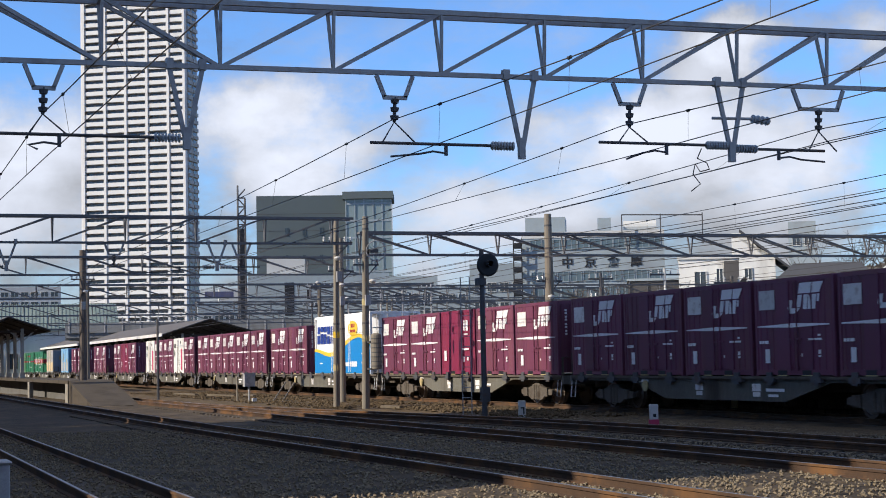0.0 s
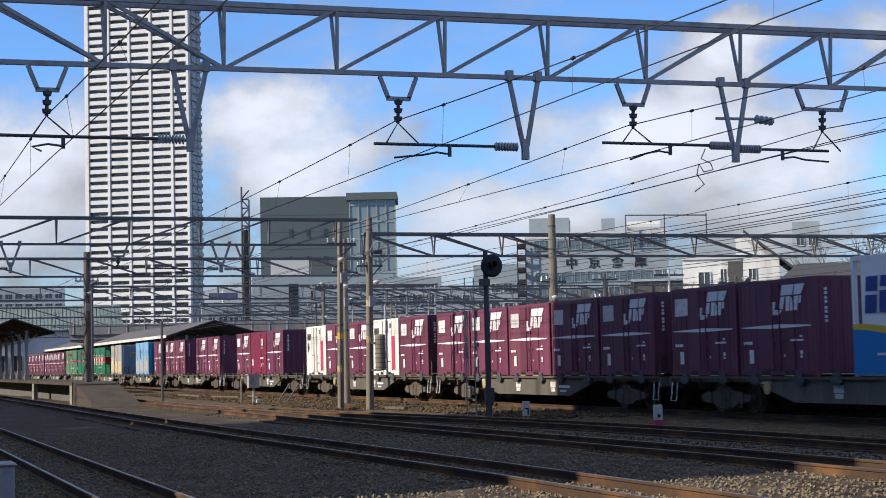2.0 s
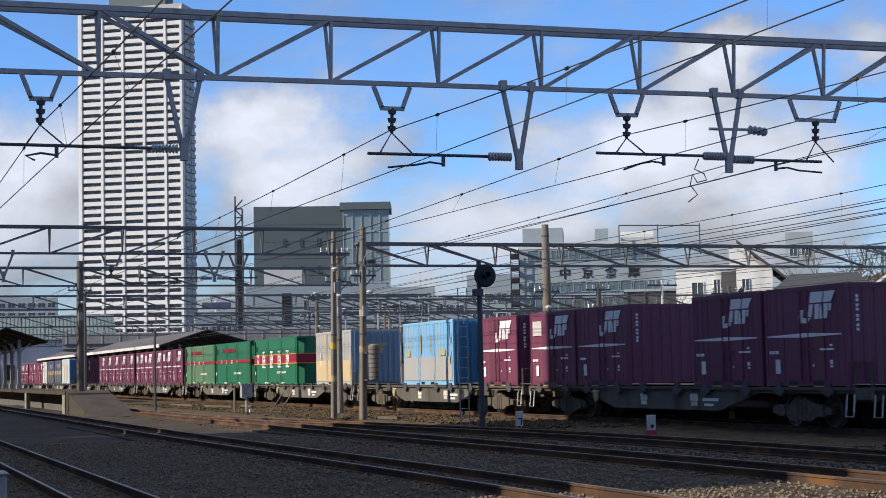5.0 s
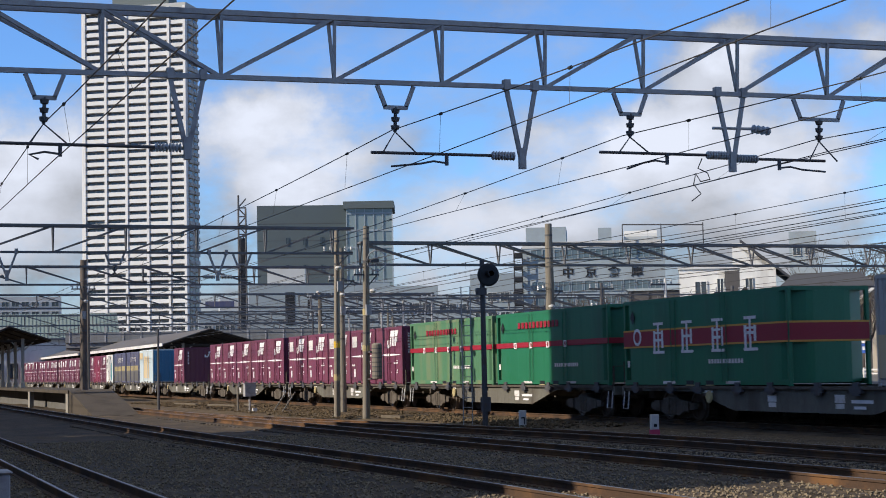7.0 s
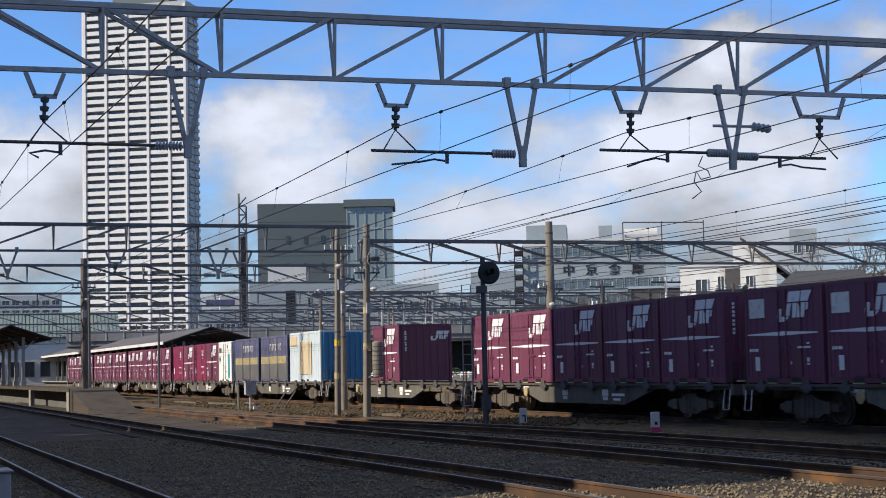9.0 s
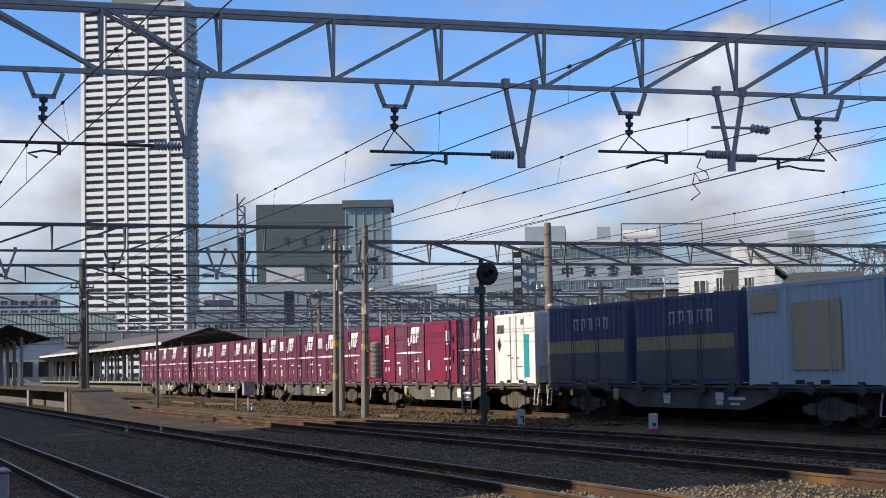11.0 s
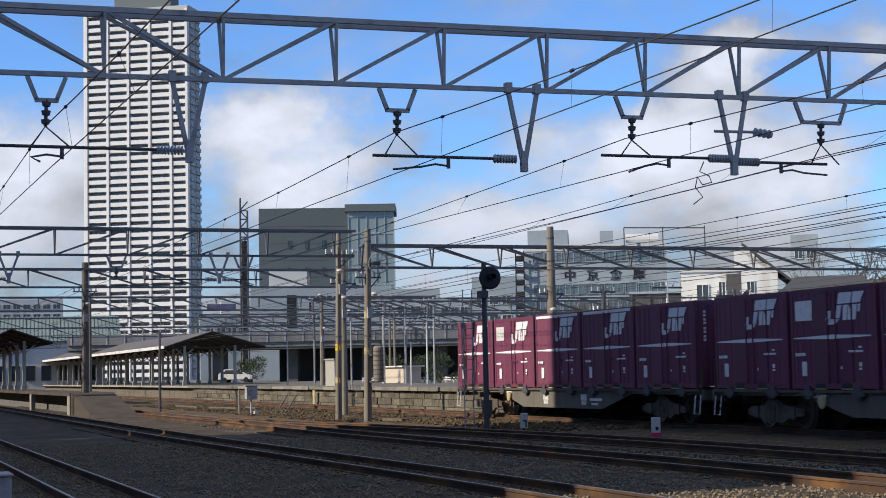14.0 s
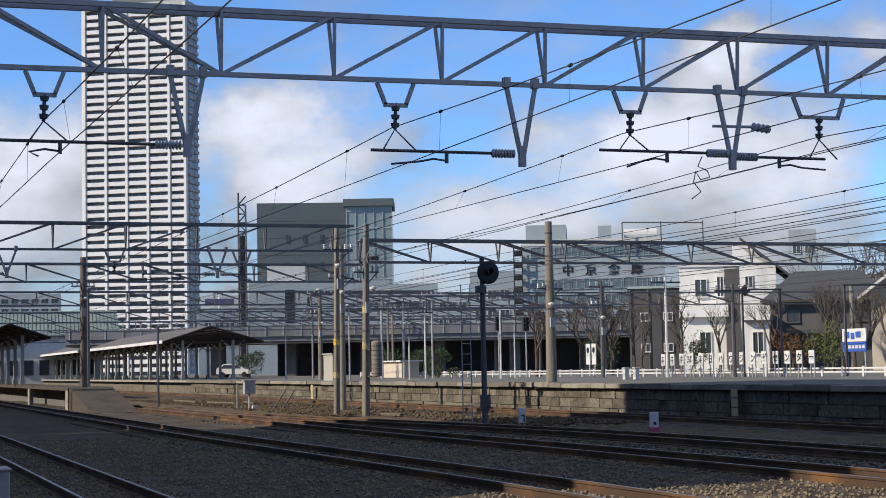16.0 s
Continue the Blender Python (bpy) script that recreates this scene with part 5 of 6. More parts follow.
for a, b in bays:
    wide = b - a
    par = boxes((a, b, -1.5, -1.25, 0.0, 1.55), (a, b, -1.25, 0, -0.12, 0.10))
    win = boxes((a + wide * 0.12, a + wide * 0.44, -0.06, 0.02, 0.1, 2.1), (a + wide * 0.54, a + wide * 0.86, -0.06, 0.02, 0.1, 2.1))
    fronts.append((mesh_of("balcony", par, M_TOWERWHITE), mesh_of("balcony_window", win, M_GLASS)))
for i in range(FLOORS):
    for m_par, m_win in fronts:
        part("balcony", m_par, None, tower).location.z = 2.0 + i * FLOOR
        part("balcony_window", m_win, None, tower).location.z = 2.0 + i * FLOOR + 0.3
    part("side_balcony", m_side, None, tower).location.z = 2.0 + i * FLOOR
    part("side_window", m_low, None, tower).location.z = 2.0 + i * FLOOR
for x in (-20.8, -11.9, -3.3, 5.5, 14.25, 20.8):
    part("pier", boxes((x - 0.5, x + 0.5, -1.9, 0.1, 0, FLOORS * FLOOR + 3)), M_TOWERWHITE, tower)
part("corner_strip", boxes((-21.9, -21.3, -1.7, 8, 0, FLOORS * FLOOR + 3)), M_TOWERWHITE, tower)
# the side wall is greyer than the front to stand for its shade
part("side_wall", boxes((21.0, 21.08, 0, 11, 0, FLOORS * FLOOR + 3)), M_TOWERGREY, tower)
part("parapet", boxes((-21.4, 21.4, -1.6, 11, FLOORS * FLOOR + 2, FLOORS * FLOOR + 4.2)), M_TOWERGREY, tower)
part("roof_house", boxes((-10.5, 13, 2, 10, FLOORS * FLOOR + 2, FLOORS * FLOOR + 10)), M_SLATE, tower, "dark machine house on the roof")

# slate office block with a glazed wing
office = building("office_block", "slate-grey office block with a glazed stair wing", -308.9, 83.5, 74.9, 17.3, 14, 34.0, M_SLATE)
for i in range(9):
    part("joint", boxes((-8.65, 8.65, -0.03, 0.0, 4 + i * 3.3, 4.08 + i * 3.3)), M_BROWNWALL, office)
for i in range(2):
    window_row(office, 3, -4.5, 5.5, 21 + i * 5.3, 0.5, 1.4, M_GLASS, M_SLATE)
wing = building("office_wing", "glazed pale green wing of the office block", -303.3, 95.5, 70.5, 8.8, 12, 33.0, M_GLASSGREEN)
for i in range(10):
    part("transom", boxes((-4.4, 4.4, -0.12, 0.02, 2.2 + i * 3.3, 2.55 + i * 3.3)), M_PALEGREY, wing)
for i in range(6):
    x = -4.4 + i * 1.76
    part("mullion", boxes((x - 0.09, x + 0.09, -0.16, 0.02, 0, 33)), M_PALEGREY, wing)
part("roof_slab", boxes((-5.0, 4.8, -0.8, 12, 33.0, 34.4)), M_SLATE, wing, "dark overhanging roof slab")
# low blocks in front of it
low1 = building("low_block", "pale grey low block with a tall dark window slot", -250.3, 70.4, 74.3, 22.2, 14, 15.5, M_PALEGREY)
part("window_slot", boxes((-5.4, -3.9, -0.05, 0.02, 9.0, 14.2)), M_BLACK, low1)
part("window_slot", boxes((-1.9, -1.3, -0.05, 0.02, 11.6, 13.0)), M_BLACK, low1)
part("upper_block", boxes((-8.2, -2.2, 1, 9, 15.5, 18.3)), M_PALEWALL, low1)
for i in range(5):
    part("cladding_line", boxes((-11.1, 11.1, -0.04, 0.0, 5.5 + i * 2.1, 5.6 + i * 2.1)), M_PALEWALL, low1)
low2 = building("low_block", "grey low block beside the overpass", -241.1, 83.0, 71.0, 7.5, 12, 14.6, M_PALEGREY)
window_row(low2, 3, -3.2, 3.2, 10.6, 1.5, 1.3)
window_row(low2, 3, -3.2, 3.2, 7.2, 1.5, 1.3)
low3 = building("low_block", "grey block with pale upper floor", -232.0, 94.5, 69.0, 10.5, 12, 16.0, M_PALEGREY)
for z in (5.8, 8.8, 11.8):
    window_row(low3, 5, -4.8, 4.8, z, 1.3, 1.3)

far_house = building("far_block", "distant pale grey block behind the low blocks", -281.5, 103.4, 69.0, 8.0, 10, 15.2, M_PALEGREY)
window_row(far_house, 4, -3.6, 3.6, 12.2, 1.2, 1.2)
window_row(far_house, 4, -3.6, 3.6, 9.0, 1.2, 1.2)
blue = building("low_block", "pale bluish low block with a dark blue sign board", -300.0, 66.2, 79.0, 9.8, 12, 13.0, M_PALEGREY)
part("upper_block", boxes((-1.0, 4.9, 0.6, 8, 13.0, 15.6)), M_PALEWALL, blue)
window_row(blue, 4, -4.0, 4.0, 9.6, 1.5, 1.2)
part("sign_board", boxes((-3.6, 1.7, -0.2, -0.05, 14.0, 15.0)), M_NAVY, blue, "dark blue sign board")
# warehouse with lettering
store = building("warehouse", "pale grey warehouse with rows of windows and dark lettering", -198.9, 93.9, 64.7, 18.9, 15, 18.1, M_PALEGREY)
part("roof_block", boxes((-9.0, -3.6, 1, 9, 18.1, 20.4)), M_PALEGREY, store)
part("roof_block", boxes((0.7, 2.5, 2, 5, 18.1, 20.2)), M_PALEGREY, store)
part("water_tank", rod(bmesh.new(), (4.2, 4, 19.0), (8.6, 4, 19.0), 0.85, 14), M_PALEWALL, store, "pale cylindrical roof tank")
part("parapet", boxes((-9.5, 9.5, -0.08, 0.2, 17.5, 18.3)), M_PALEWALL, store)
for z, n in ((16.0, 11), (11.7, 10), (9.6, 9), (7.4, 8)):
    window_row(store, n, -8.4, 9.0, z, 1.4, 1.25, M_GLASSBLUE, M_PALEGREY)
for i, ch in enumerate("中京倉庫"):
    cu = bpy.data.curves.new("lettering", "FONT")
    cu.body, cu.size, cu.extrude, cu.align_x, cu.offset = ch, 1.6, 0.03, "CENTER", 0.03
    o = new("lettering", cu)
    o.parent = store
    o.matrix_local = pose(-3.45 + i * 3.05, -0.06, 13.6, 90, 0, 0)
    cu.materials.append(M_BLACK)
stair = bmesh.new()
for x in (-10.6, -9.5):
    for y in (-0.9, 0.3):
        angle_bar(stair, (x, y, 4), (x, y, 17.6), 0.1)
for i in range(8):
    z = 5 + i * 1.6
    quad_box(stair, -10.6, -9.5, -0.9, 0.3, z, z + 0.1)
    quad_box(stair, -10.6, -9.5, -0.95, -0.85, z + 0.1, z + 0.75)
part("fire_stair", stair, M_BLACK, store, "black steel fire stair")
bm = bmesh.new()
for x in (3.9, 9.0, 14.5):
    angle_bar(bm, (x, -1, 17.0 if x < 10 else 16.2), (x, -1, 20.3), 0.14)
angle_bar(bm, (3.9, -1, 20.3), (14.5, -1, 20.0), 0.16)
part("roof_frame", bm, M_DARKSTEEL, store, "dark steel frame above the roof")

# lattice mast
bm = bmesh.new()
for x in (-0.6, 0.6):
    for y in (-0.6, 0.6):
        angle_bar(bm, (x, y, 0), (x * 0.9, y * 0.9, 28.5 if x < 0 else 26.5), 0.2)
for i in range(20):
    z = 1 + i * 1.35
    for y in (-0.6, 0.6):
        s = 1 if i % 2 else -1
        angle_bar(bm, (-0.6 * s, y, z), (0.6 * s, y, z + 1.35), 0.11)
        angle_bar(bm, (-0.6, y, z), (0.6, y, z), 0.1)
mast = solid("lattice_mast", bm, M_DARKSTEEL, "dark steel lattice mast among the buildings", "mast")
mast.matrix_world = pose(-243.5, 56.5, 0, 0, 0, 76.8)
solid("dark_chimney", boxes((-243.9, -243.1, 56.1, 57.1, 0, 22)), M_BROWNWALL, "slim dark shaft beside the lattice mast", "chimney")

# station building with sheet roof, and a far block
hall = thing("station_hall", "station hall with a ribbed green sheet roof", "building", at=pose(-228.7, 24.6, 0, 0, 0, 83.9))
part("wall", boxes((-11, 8.5, 0.5, 14, 0, 6.8)), M_PALEWALL, hall)
window_row(hall, 9, -10.5, 8.2, 1.6, 1.2, 1.9, M_GLASS, M_TIMBER, 0.5)
bm = bmesh.new()
slab(bm, [(0, 6.6), (0, 6.8), (8.5, 10.5), (8.6, 10.3)], -11, 8.5)
me = mesh_of("roof", bm, M_GREENROOF)
part("roof", me, None, hall, "sloping green ribbed roof").matrix_local = pose(0, 0, 0, 0, 0, 90)
rib = mesh_of("roof_rib", angle_bar(bmesh.new(), (0, 0.0, 6.83), (0, 8.5, 10.53), 0.1, 0.12), M_GREENROOF)
for i in range(38):
    part("roof_rib", rib, None, hall).location.x = -8.4 + i * 0.51
left = building("apartment_block", "low white apartment block with balcony rows", -417.9, 42.0, 84.2, 17.5, 12, 21.6, M_PALEWALL, category="building")
for z in (19.2, 16.8, 14.4):
    window_row(left, 7, -8.4, 8.4, z, 1.7, 1.1)

# road overpass behind the station
road = thing("road_overpass", "long grey road overpass on concrete piers", "bridge", at=pose(-179.4, 62.6, 0, 0, 0, 70.7))
part("deck", boxes((-40, 30, -4.5, 4.5, 4.85, 5.7)), M_OVERPASS, road)
part("parapet", boxes((-40, 30, -4.7, -4.45, 5.4, 6.5)), M_OVERPASS, road, "pale grey panelled parapet")
for i in range(35):
    part("parapet_post", boxes((-39.6 + i * 2.0, -39.45 + i * 2.0, -4.76, -4.7, 5.4, 7.1)), M_STEEL, road)
part("rail", boxes((-26, 30, -4.74, -4.68, 7.05, 7.12)), M_STEEL, road)
# piers, added back wall and soffit are coloured darker for the under-deck shade
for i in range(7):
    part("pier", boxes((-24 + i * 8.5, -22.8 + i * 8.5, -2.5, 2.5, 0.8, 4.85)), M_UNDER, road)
part("back_wall", boxes((-17, 30, 4.3, 4.8, 0.8, 4.85)), M_UNDER, road, "added wall darkened in colour for the gloom under the deck")
part("soffit", boxes((-40, 30, -4.4, 4.4, 4.6, 4.84)), M_UNDER, road, "underside of the deck darkened in colour for its shade")
slope_block = solid("overpass_ramp", slab(bmesh.new(), [(28, 0.8), (52, 0.8), (28, 5.7)], -4.5, 4.5), M_OVERPASS, "sloping concrete end of the overpass", "ramp", "structure")
slope_block.matrix_world = pose(-179.4, 62.6, 0, 0, 0, 70.7)

# houses on the far side of the road
brown = building("grey_house", "grey-brown flat-roofed house with small windows", -124.3, 64.4, 63.4, 4.6, 9, 7.9, M_BROWNWALL)
window_row(brown, 2, -1.9, 1.9, 5.2, 0.7, 0.6, M_GLASS, M_PALEWALL)
window_row(brown, 2, -1.9, 1.9, 2.6, 0.7, 0.6, M_GLASS, M_PALEWALL)
part("shutter", boxes((-0.4, 0.4, -0.08, 0.0, 0.9, 7.0)), M_DARKROOF, brown)
for x in (-2.15, -0.65, 2.1):
    part("downpipe", rod(bmesh.new(), (x, -0.08, 0.9), (x, -0.08, 7.85), 0.06, 6), M_DARKSTEEL, brown)
part("coping", boxes((-2.4, 2.4, -0.15, 9, 7.9, 8.1)), M_PALEGREY, brown)
h1 = building("white_house", "white three-storey house with dark window openings", -113.0, 63.2, 60.9, 4.6, 8, 9.0, M_IVORY)
window_row(h1, 1, -1.5, 0.2, 6.7, 0.85, 1.3, M_GLASS, M_IVORY)
window_row(h1, 1, 0.3, 1.4, 6.7, 0.45, 1.5, M_GLASS, M_IVORY)
window_row(h1, 1, -1.4, 0.6, 2.3, 0.8, 1.6, M_GLASS, M_IVORY)
part("balcony", boxes((-2.35, 1.4, -0.5, 0.0, 5.1, 6.1)), M_IVORY, h1, "white balcony front")
part("coping", boxes((-2.4, 2.4, -0.12, 8, 9.0, 9.2)), M_PALEWALL, h1)
part("grey_bay", boxes((1.2, 2.34, -0.12, 0.0, 1.0, 8.8)), M_BROWNWALL, h1)
h2 = building("tall_white_house", "tall white house under a steep dark roof", -128.9, 76.7, 59.3, 3.8, 9, 10.2, M_IVORY)
bm = slab(bmesh.new(), [(-1.9, 10.2), (1.9, 10.2), (1.9, 9.6), (-0.9, 12.4), (-1.9, 12.4)], -0.01, 9)
part("gable", bm, M_IVORY, h2)
part("roof", slab(bmesh.new(), [(-1.2, 12.75), (3.4, 9.1), (3.4, 8.85), (-1.2, 12.5)], -0.5, 9), M_DARKROOF, h2, "dark sloping roof")
window_row(h2, 1, -1.2, 0.2, 8.2, 0.6, 1.0, M_GLASS, M_IVORY)
part("side_block", boxes((1.9, 5.0, 0.4, 9, 0, 8.4)), M_PALEGREY, h2)
h3 = building("small_white_house", "small white house with dark doorway", -104.8, 62.5, 59.5, 1.9, 6, 5.3, M_IVORY)
window_row(h3, 1, -0.6, 0.6, 2.2, 0.7, 1.5, M_GLASS, M_IVORY)
part("awning", boxes((-1.0, 1.0, -0.5, 0.0, 4.5, 4.6)), M_DARKROOF, h3)
h4 = building("beige_house", "beige gabled house with a pale roof edge", -85.5, 61.5, 55.2, 4.2, 8, 6.0, M_BEIGE)
part("gable", slab(bmesh.new(), [(-2.1, 6.0), (2.1, 6.0), (0.3, 7.6)], -0.01, 8), M_BEIGE, h4)
part("roof_slope", slab(bmesh.new(), [(-2.9, 5.25), (0.3, 7.7), (0.3, 7.9), (-2.9, 5.45)], -0.7, 8), M_ROOFEDGE, h4, "pale edged roof slope")
part("roof_slope", slab(bmesh.new(), [(0.3, 7.7), (2.9, 5.4), (2.9, 5.6), (0.3, 7.9)], -0.7, 8), M_ROOFEDGE, h4, "pale edged roof slope")
part("dark_door", boxes((-0.9, 0.5, -0.06, 0.0, 0.9, 3.4)), M_GLASS, h4)
window_row(h4, 1, 0.2, 1.2, 4.4, 0.6, 0.8, M_GLASS, M_IVORY)
h5 = building("dark_shed", "long dark-roofed shed behind the trees", -105.0, 68.6, 57.5, 8.6, 9, 3.6, M_BROWNWALL)
part("roof", slab(bmesh.new(), [(-4.6, 3.5), (4.6, 3.7), (4.6, 4.0), (-4.6, 3.8)], -1.2, 9), M_DARKROOF, h5)
part("upper_floor", boxes((-4.2, 4.2, 1.6, 9, 3.8, 6.2)), M_BROWNWALL, h5)
bm = bmesh.new()
v = [bm.verts.new(p) for p in ((-4.9, 0.9, 6.1), (4.9, 0.9, 6.1), (4.9, 9.6, 6.1), (-4.9, 9.6, 6.1), (-2.4, 5.2, 8.5), (2.6, 5.2, 8.5))]
for f in ((3, 2, 1, 0), (0, 1, 5, 4), (1, 2, 5), (2, 3, 4, 5), (3, 0, 4)):
    bm.faces.new([v[i] for i in f])
part("hip_roof", bm, M_DARKROOF, h5, "dark grey hipped tile roof")
part("eave_board", boxes((-4.95, 4.95, 0.82, 0.9, 5.98, 6.16)), M_TIMBER, h5)
window_row(h5, 3, -3.8, 3.8, 4.5, 0.9, 0.9, M_GLASS, M_BROWNWALL, 1.6)
for x in (-3.4, -1.2, 1.0, 3.2):
    part("post", boxes((x - 0.1, x + 0.1, -0.4, -0.2, 0.5, 3.5)), M_PALEWALL, h5)
h6 = building("grey_block", "pale grey block on the slope behind the houses", -178.0, 113.0, 57.5, 3.4, 8, 18.0, M_PALEGREY)
window_row(h6, 2, -1.5, 1.5, 15.0, 0.9, 1.0)

# wooded hill
bm = bmesh.new()
cols = []
for i in range(61):
    row = []
    for j in range(15):
        x, y = -14 + i * 1.1, j * 2.6
        top = 8.0 + 4.0 * min(1, max(0, (x + 14) / 22))
        z = top * min(1, (j + 0.2) / 5) ** 0.7 + 0.9 * noise.noise(Vector((x * 0.8, y * 0.8, 2))) + 0.6 * noise.noise(Vector((x * 2.3, y * 2.1, 5)))
        row.append(bm.verts.new((x, y, max(0, z))))
    cols.append(row)
for i in range(60):
    for j in range(14):
        bm.faces.new((cols[i][j], cols[i + 1][j], cols[i + 1][j + 1], cols[i][j + 1]))
hill = solid("wooded_hill", bm, M_HILL, "low wooded hill bare in winter behind the houses", "hill", "structure", smooth=True)
hill.matrix_world = pose(-160.0, 104.0, 0, 0, 0, 57)


def bare_tree(label, x, y, z, height, seed, spread=0.5, thick=0.13):
    """A leafless tree: tapered trunk, forking limbs and fine twigs."""
    r = random.Random(seed)
    t = thing("bare_tree", label, "tree", "bare winter trees")
    trunk, limbs, twigs = bmesh.new(), bmesh.new(), bmesh.new()

    def grow(p, d, length, rad, level):
        q = p + d * length
        bm = trunk if level == 0 else limbs if level < 3 else twigs
        mid = p.lerp(q, 0.5) + Vector((r.uniform(-1, 1), r.uniform(-1, 1), 0)) * length * 0.06
        n = 8 if level == 0 else 5 if level < 3 else 3
        rod(bm, p, mid, rad, n, rad * 0.86)
        rod(bm, mid, q, rad * 0.86, n, rad * 0.68)
        if level >= 5:
            return
        for k in range(3):
            side = Vector((r.uniform(-1, 1), r.uniform(-1, 1), r.uniform(0.0, 0.9)))
            nd = (d * (1 - spread * 0.55) + side * spread).normalized()
            start = p.lerp(q, r.uniform(0.6, 1.0))
            grow(start, nd, length * r.uniform(0.55, 0.78), rad * 0.55, level + 1)

    grow(Vector((x, y, z)), Vector((0, 0, 1)), height * 0.34, thick, 0)
    part("trunk", trunk, M_BARK, t)
    part("limb", limbs, M_BARK, t)
    part("fine_twig", twigs, M_BARK, t)["kind"] = "stuff"
    return t


bare_tree("dark bare tree with spreading limbs before a white house", -88.1, 47.3, 0.85, 6.2, 3, 0.62, 0.15)
bare_tree("slim bare street tree by the fence", -90.3, 43.0, 0.85, 5.4, 5, 0.45, 0.10)
bare_tree("slim bare street tree by the fence", -94.5, 45.8, 0.85, 5.6, 8, 0.45, 0.10)
bare_tree("bare tree leaning over the platform end", -101.0, 43.6, 0.85, 6.4, 11, 0.6, 0.13)
bare_tree("bare tree with fine dark twigs by the road", -84.0, 42.6, 0.85, 5.0, 31, 0.5, 0.1)
bare_tree("bare tree with fine dark twigs by the road", -97.5, 41.8, 0.85, 6.0, 33, 0.55, 0.12)
bare_tree("bare tree before the dark shed", -86.0, 56.5, 0.85, 6.2, 37, 0.55, 0.12)
bare_tree("bare tree before the dark shed", -82.5, 58.0, 0.85, 6.6, 39, 0.55, 0.12)
bare_tree("bare tree behind the blue and white sign", -78.5, 53.6, 0.85, 5.4, 13, 0.55, 0.12)
bare_tree("thin bare tree among the dark scrub", -94.1, 44.3, 0.85, 6.4, 51, 0.6, 0.11)
bare_tree("thin bare tree among the dark scrub", -96.5, 46.6, 0.85, 7.0, 53, 0.62, 0.12)
bare_tree("thin bare tree among the dark scrub", -95.0, 47.5, 0.85, 6.2, 55, 0.6, 0.11)
bare_tree("thin bare tree among the dark scrub", -98.0, 45.2, 0.85, 6.6, 57, 0.64, 0.12)
bare_tree("dark bare tree between the white houses", -90.5, 51.2, 0.85, 5.2, 59, 0.6, 0.11)
bare_tree("dark bare tree between the white houses", -88.9, 53.9, 0.85, 5.8, 61, 0.6, 0.12)
bare_tree("tall bare tree on the wooded slope", -112.0, 83.0, 0.85, 12.5, 63, 0.62, 0.2)
bare_tree("tall bare tree on the wooded slope", -109.0, 84.5, 0.85, 12.5, 65, 0.62, 0.2)
bare_tree("tall bare tree on the wooded slope", -125.0, 84.0, 0.85, 14.5, 17, 0.6, 0.24)
bare_tree("tall bare tree on the wooded slope", -122.0, 86.0, 0.85, 14.0, 19, 0.62, 0.24)
bare_tree("tall bare tree on the wooded slope", -119.0, 87.0, 0.85, 14.0, 23, 0.6, 0.22)
bare_tree("tall bare tree on the wooded slope", -116.5, 88.5, 0.85, 13.5, 29, 0.6, 0.22)

for x, y, hgt, seed in ((-84.5, 55.0, 6.8, 71), (-80.8, 54.5, 6.2, 73), (-88.0, 58.5, 7.2, 75), (-85.4, 60.0, 7.4, 77), (-79.5, 57.0, 6.6, 79)):
    bare_tree("bare twiggy tree before the dark-roofed house", x, y, 0.85, hgt, seed, 0.6, 0.12)


def bush(label, x, y, z, wx, wy, h, n, mat, seed, size=0.16):
    """A shrub: short stems and a crown of many small leaves with gaps."""
    r = random.Random(seed)
    b = thing("evergreen_bush", label, "bush", "bushes")
    bm = bmesh.new()
    for k in range(4):
        rod(bm, (x + r.uniform(-0.2, 0.2) * wx, y, z), (x + r.uniform(-0.4, 0.4) * wx, y + r.uniform(-0.3, 0.3) * wy, z + h * 0.7), 0.04, 5, 0.015)
    part("stems", bm, M_BARK, b)
    vs, fs = [], []
    lobes = [(r.uniform(-0.5, 0.5), r.uniform(-0.5, 0.5), r.uniform(0.3, 0.8), r.uniform(0.22, 0.42)) for _ in range(9)]
    for k in range(n):
        lx, ly, lz, lr = r.choice(lobes)
        d = Vector((r.gauss(0, 1), r.gauss(0, 1), r.gauss(0, 1))).normalized() * lr * r.uniform(0.6, 1.0)
        c = Vector((x + (lx + d.x) * wx, y + (ly + d.y) * wy, z + max(0.03, (lz + d.z * 0.8)) * h))
        turn = Euler((r.uniform(0, 6), r.uniform(0, 6), r.uniform(0, 6))).to_matrix()
        k0 = len(vs)
        for p in ((-0.5, 0, 0), (0, -0.28, 0.05), (0.5, 0, 0), (0, 0.28, 0.05)):
            vs.append(c + turn @ Vector(p) * size * r.uniform(0.7, 1.4))
        fs.append((k0, k0 + 1, k0 + 2, k0 + 3))
    me = bpy.data.meshes.new("crown")
    me.from_pydata(vs, [], fs)
    me.materials.append(mat)
    part("crown", me, None, b)["kind"] = "stuff"


bush("dark green clipped bush under the overpass", -142.7, 46.2, 0.9, 3.4, 2.0, 2.6, 1500, M_LEAF, 2)
bush("dark green rounded bush under the overpass", -140.9, 49.7, 0.9, 4.6, 2.4, 2.7, 2000, M_LEAF, 4)
bush("dark evergreen bush beside the canopy", -165.5, 39.0, 0.9, 4.0, 2.5, 2.8, 1600, M_LEAF, 6)
bush("yellow-green bush beside the blue and white sign", -79.3, 51.6, 0.9, 1.5, 1.5, 3.2, 1600, M_LEAFLIGHT, 8, 0.12)
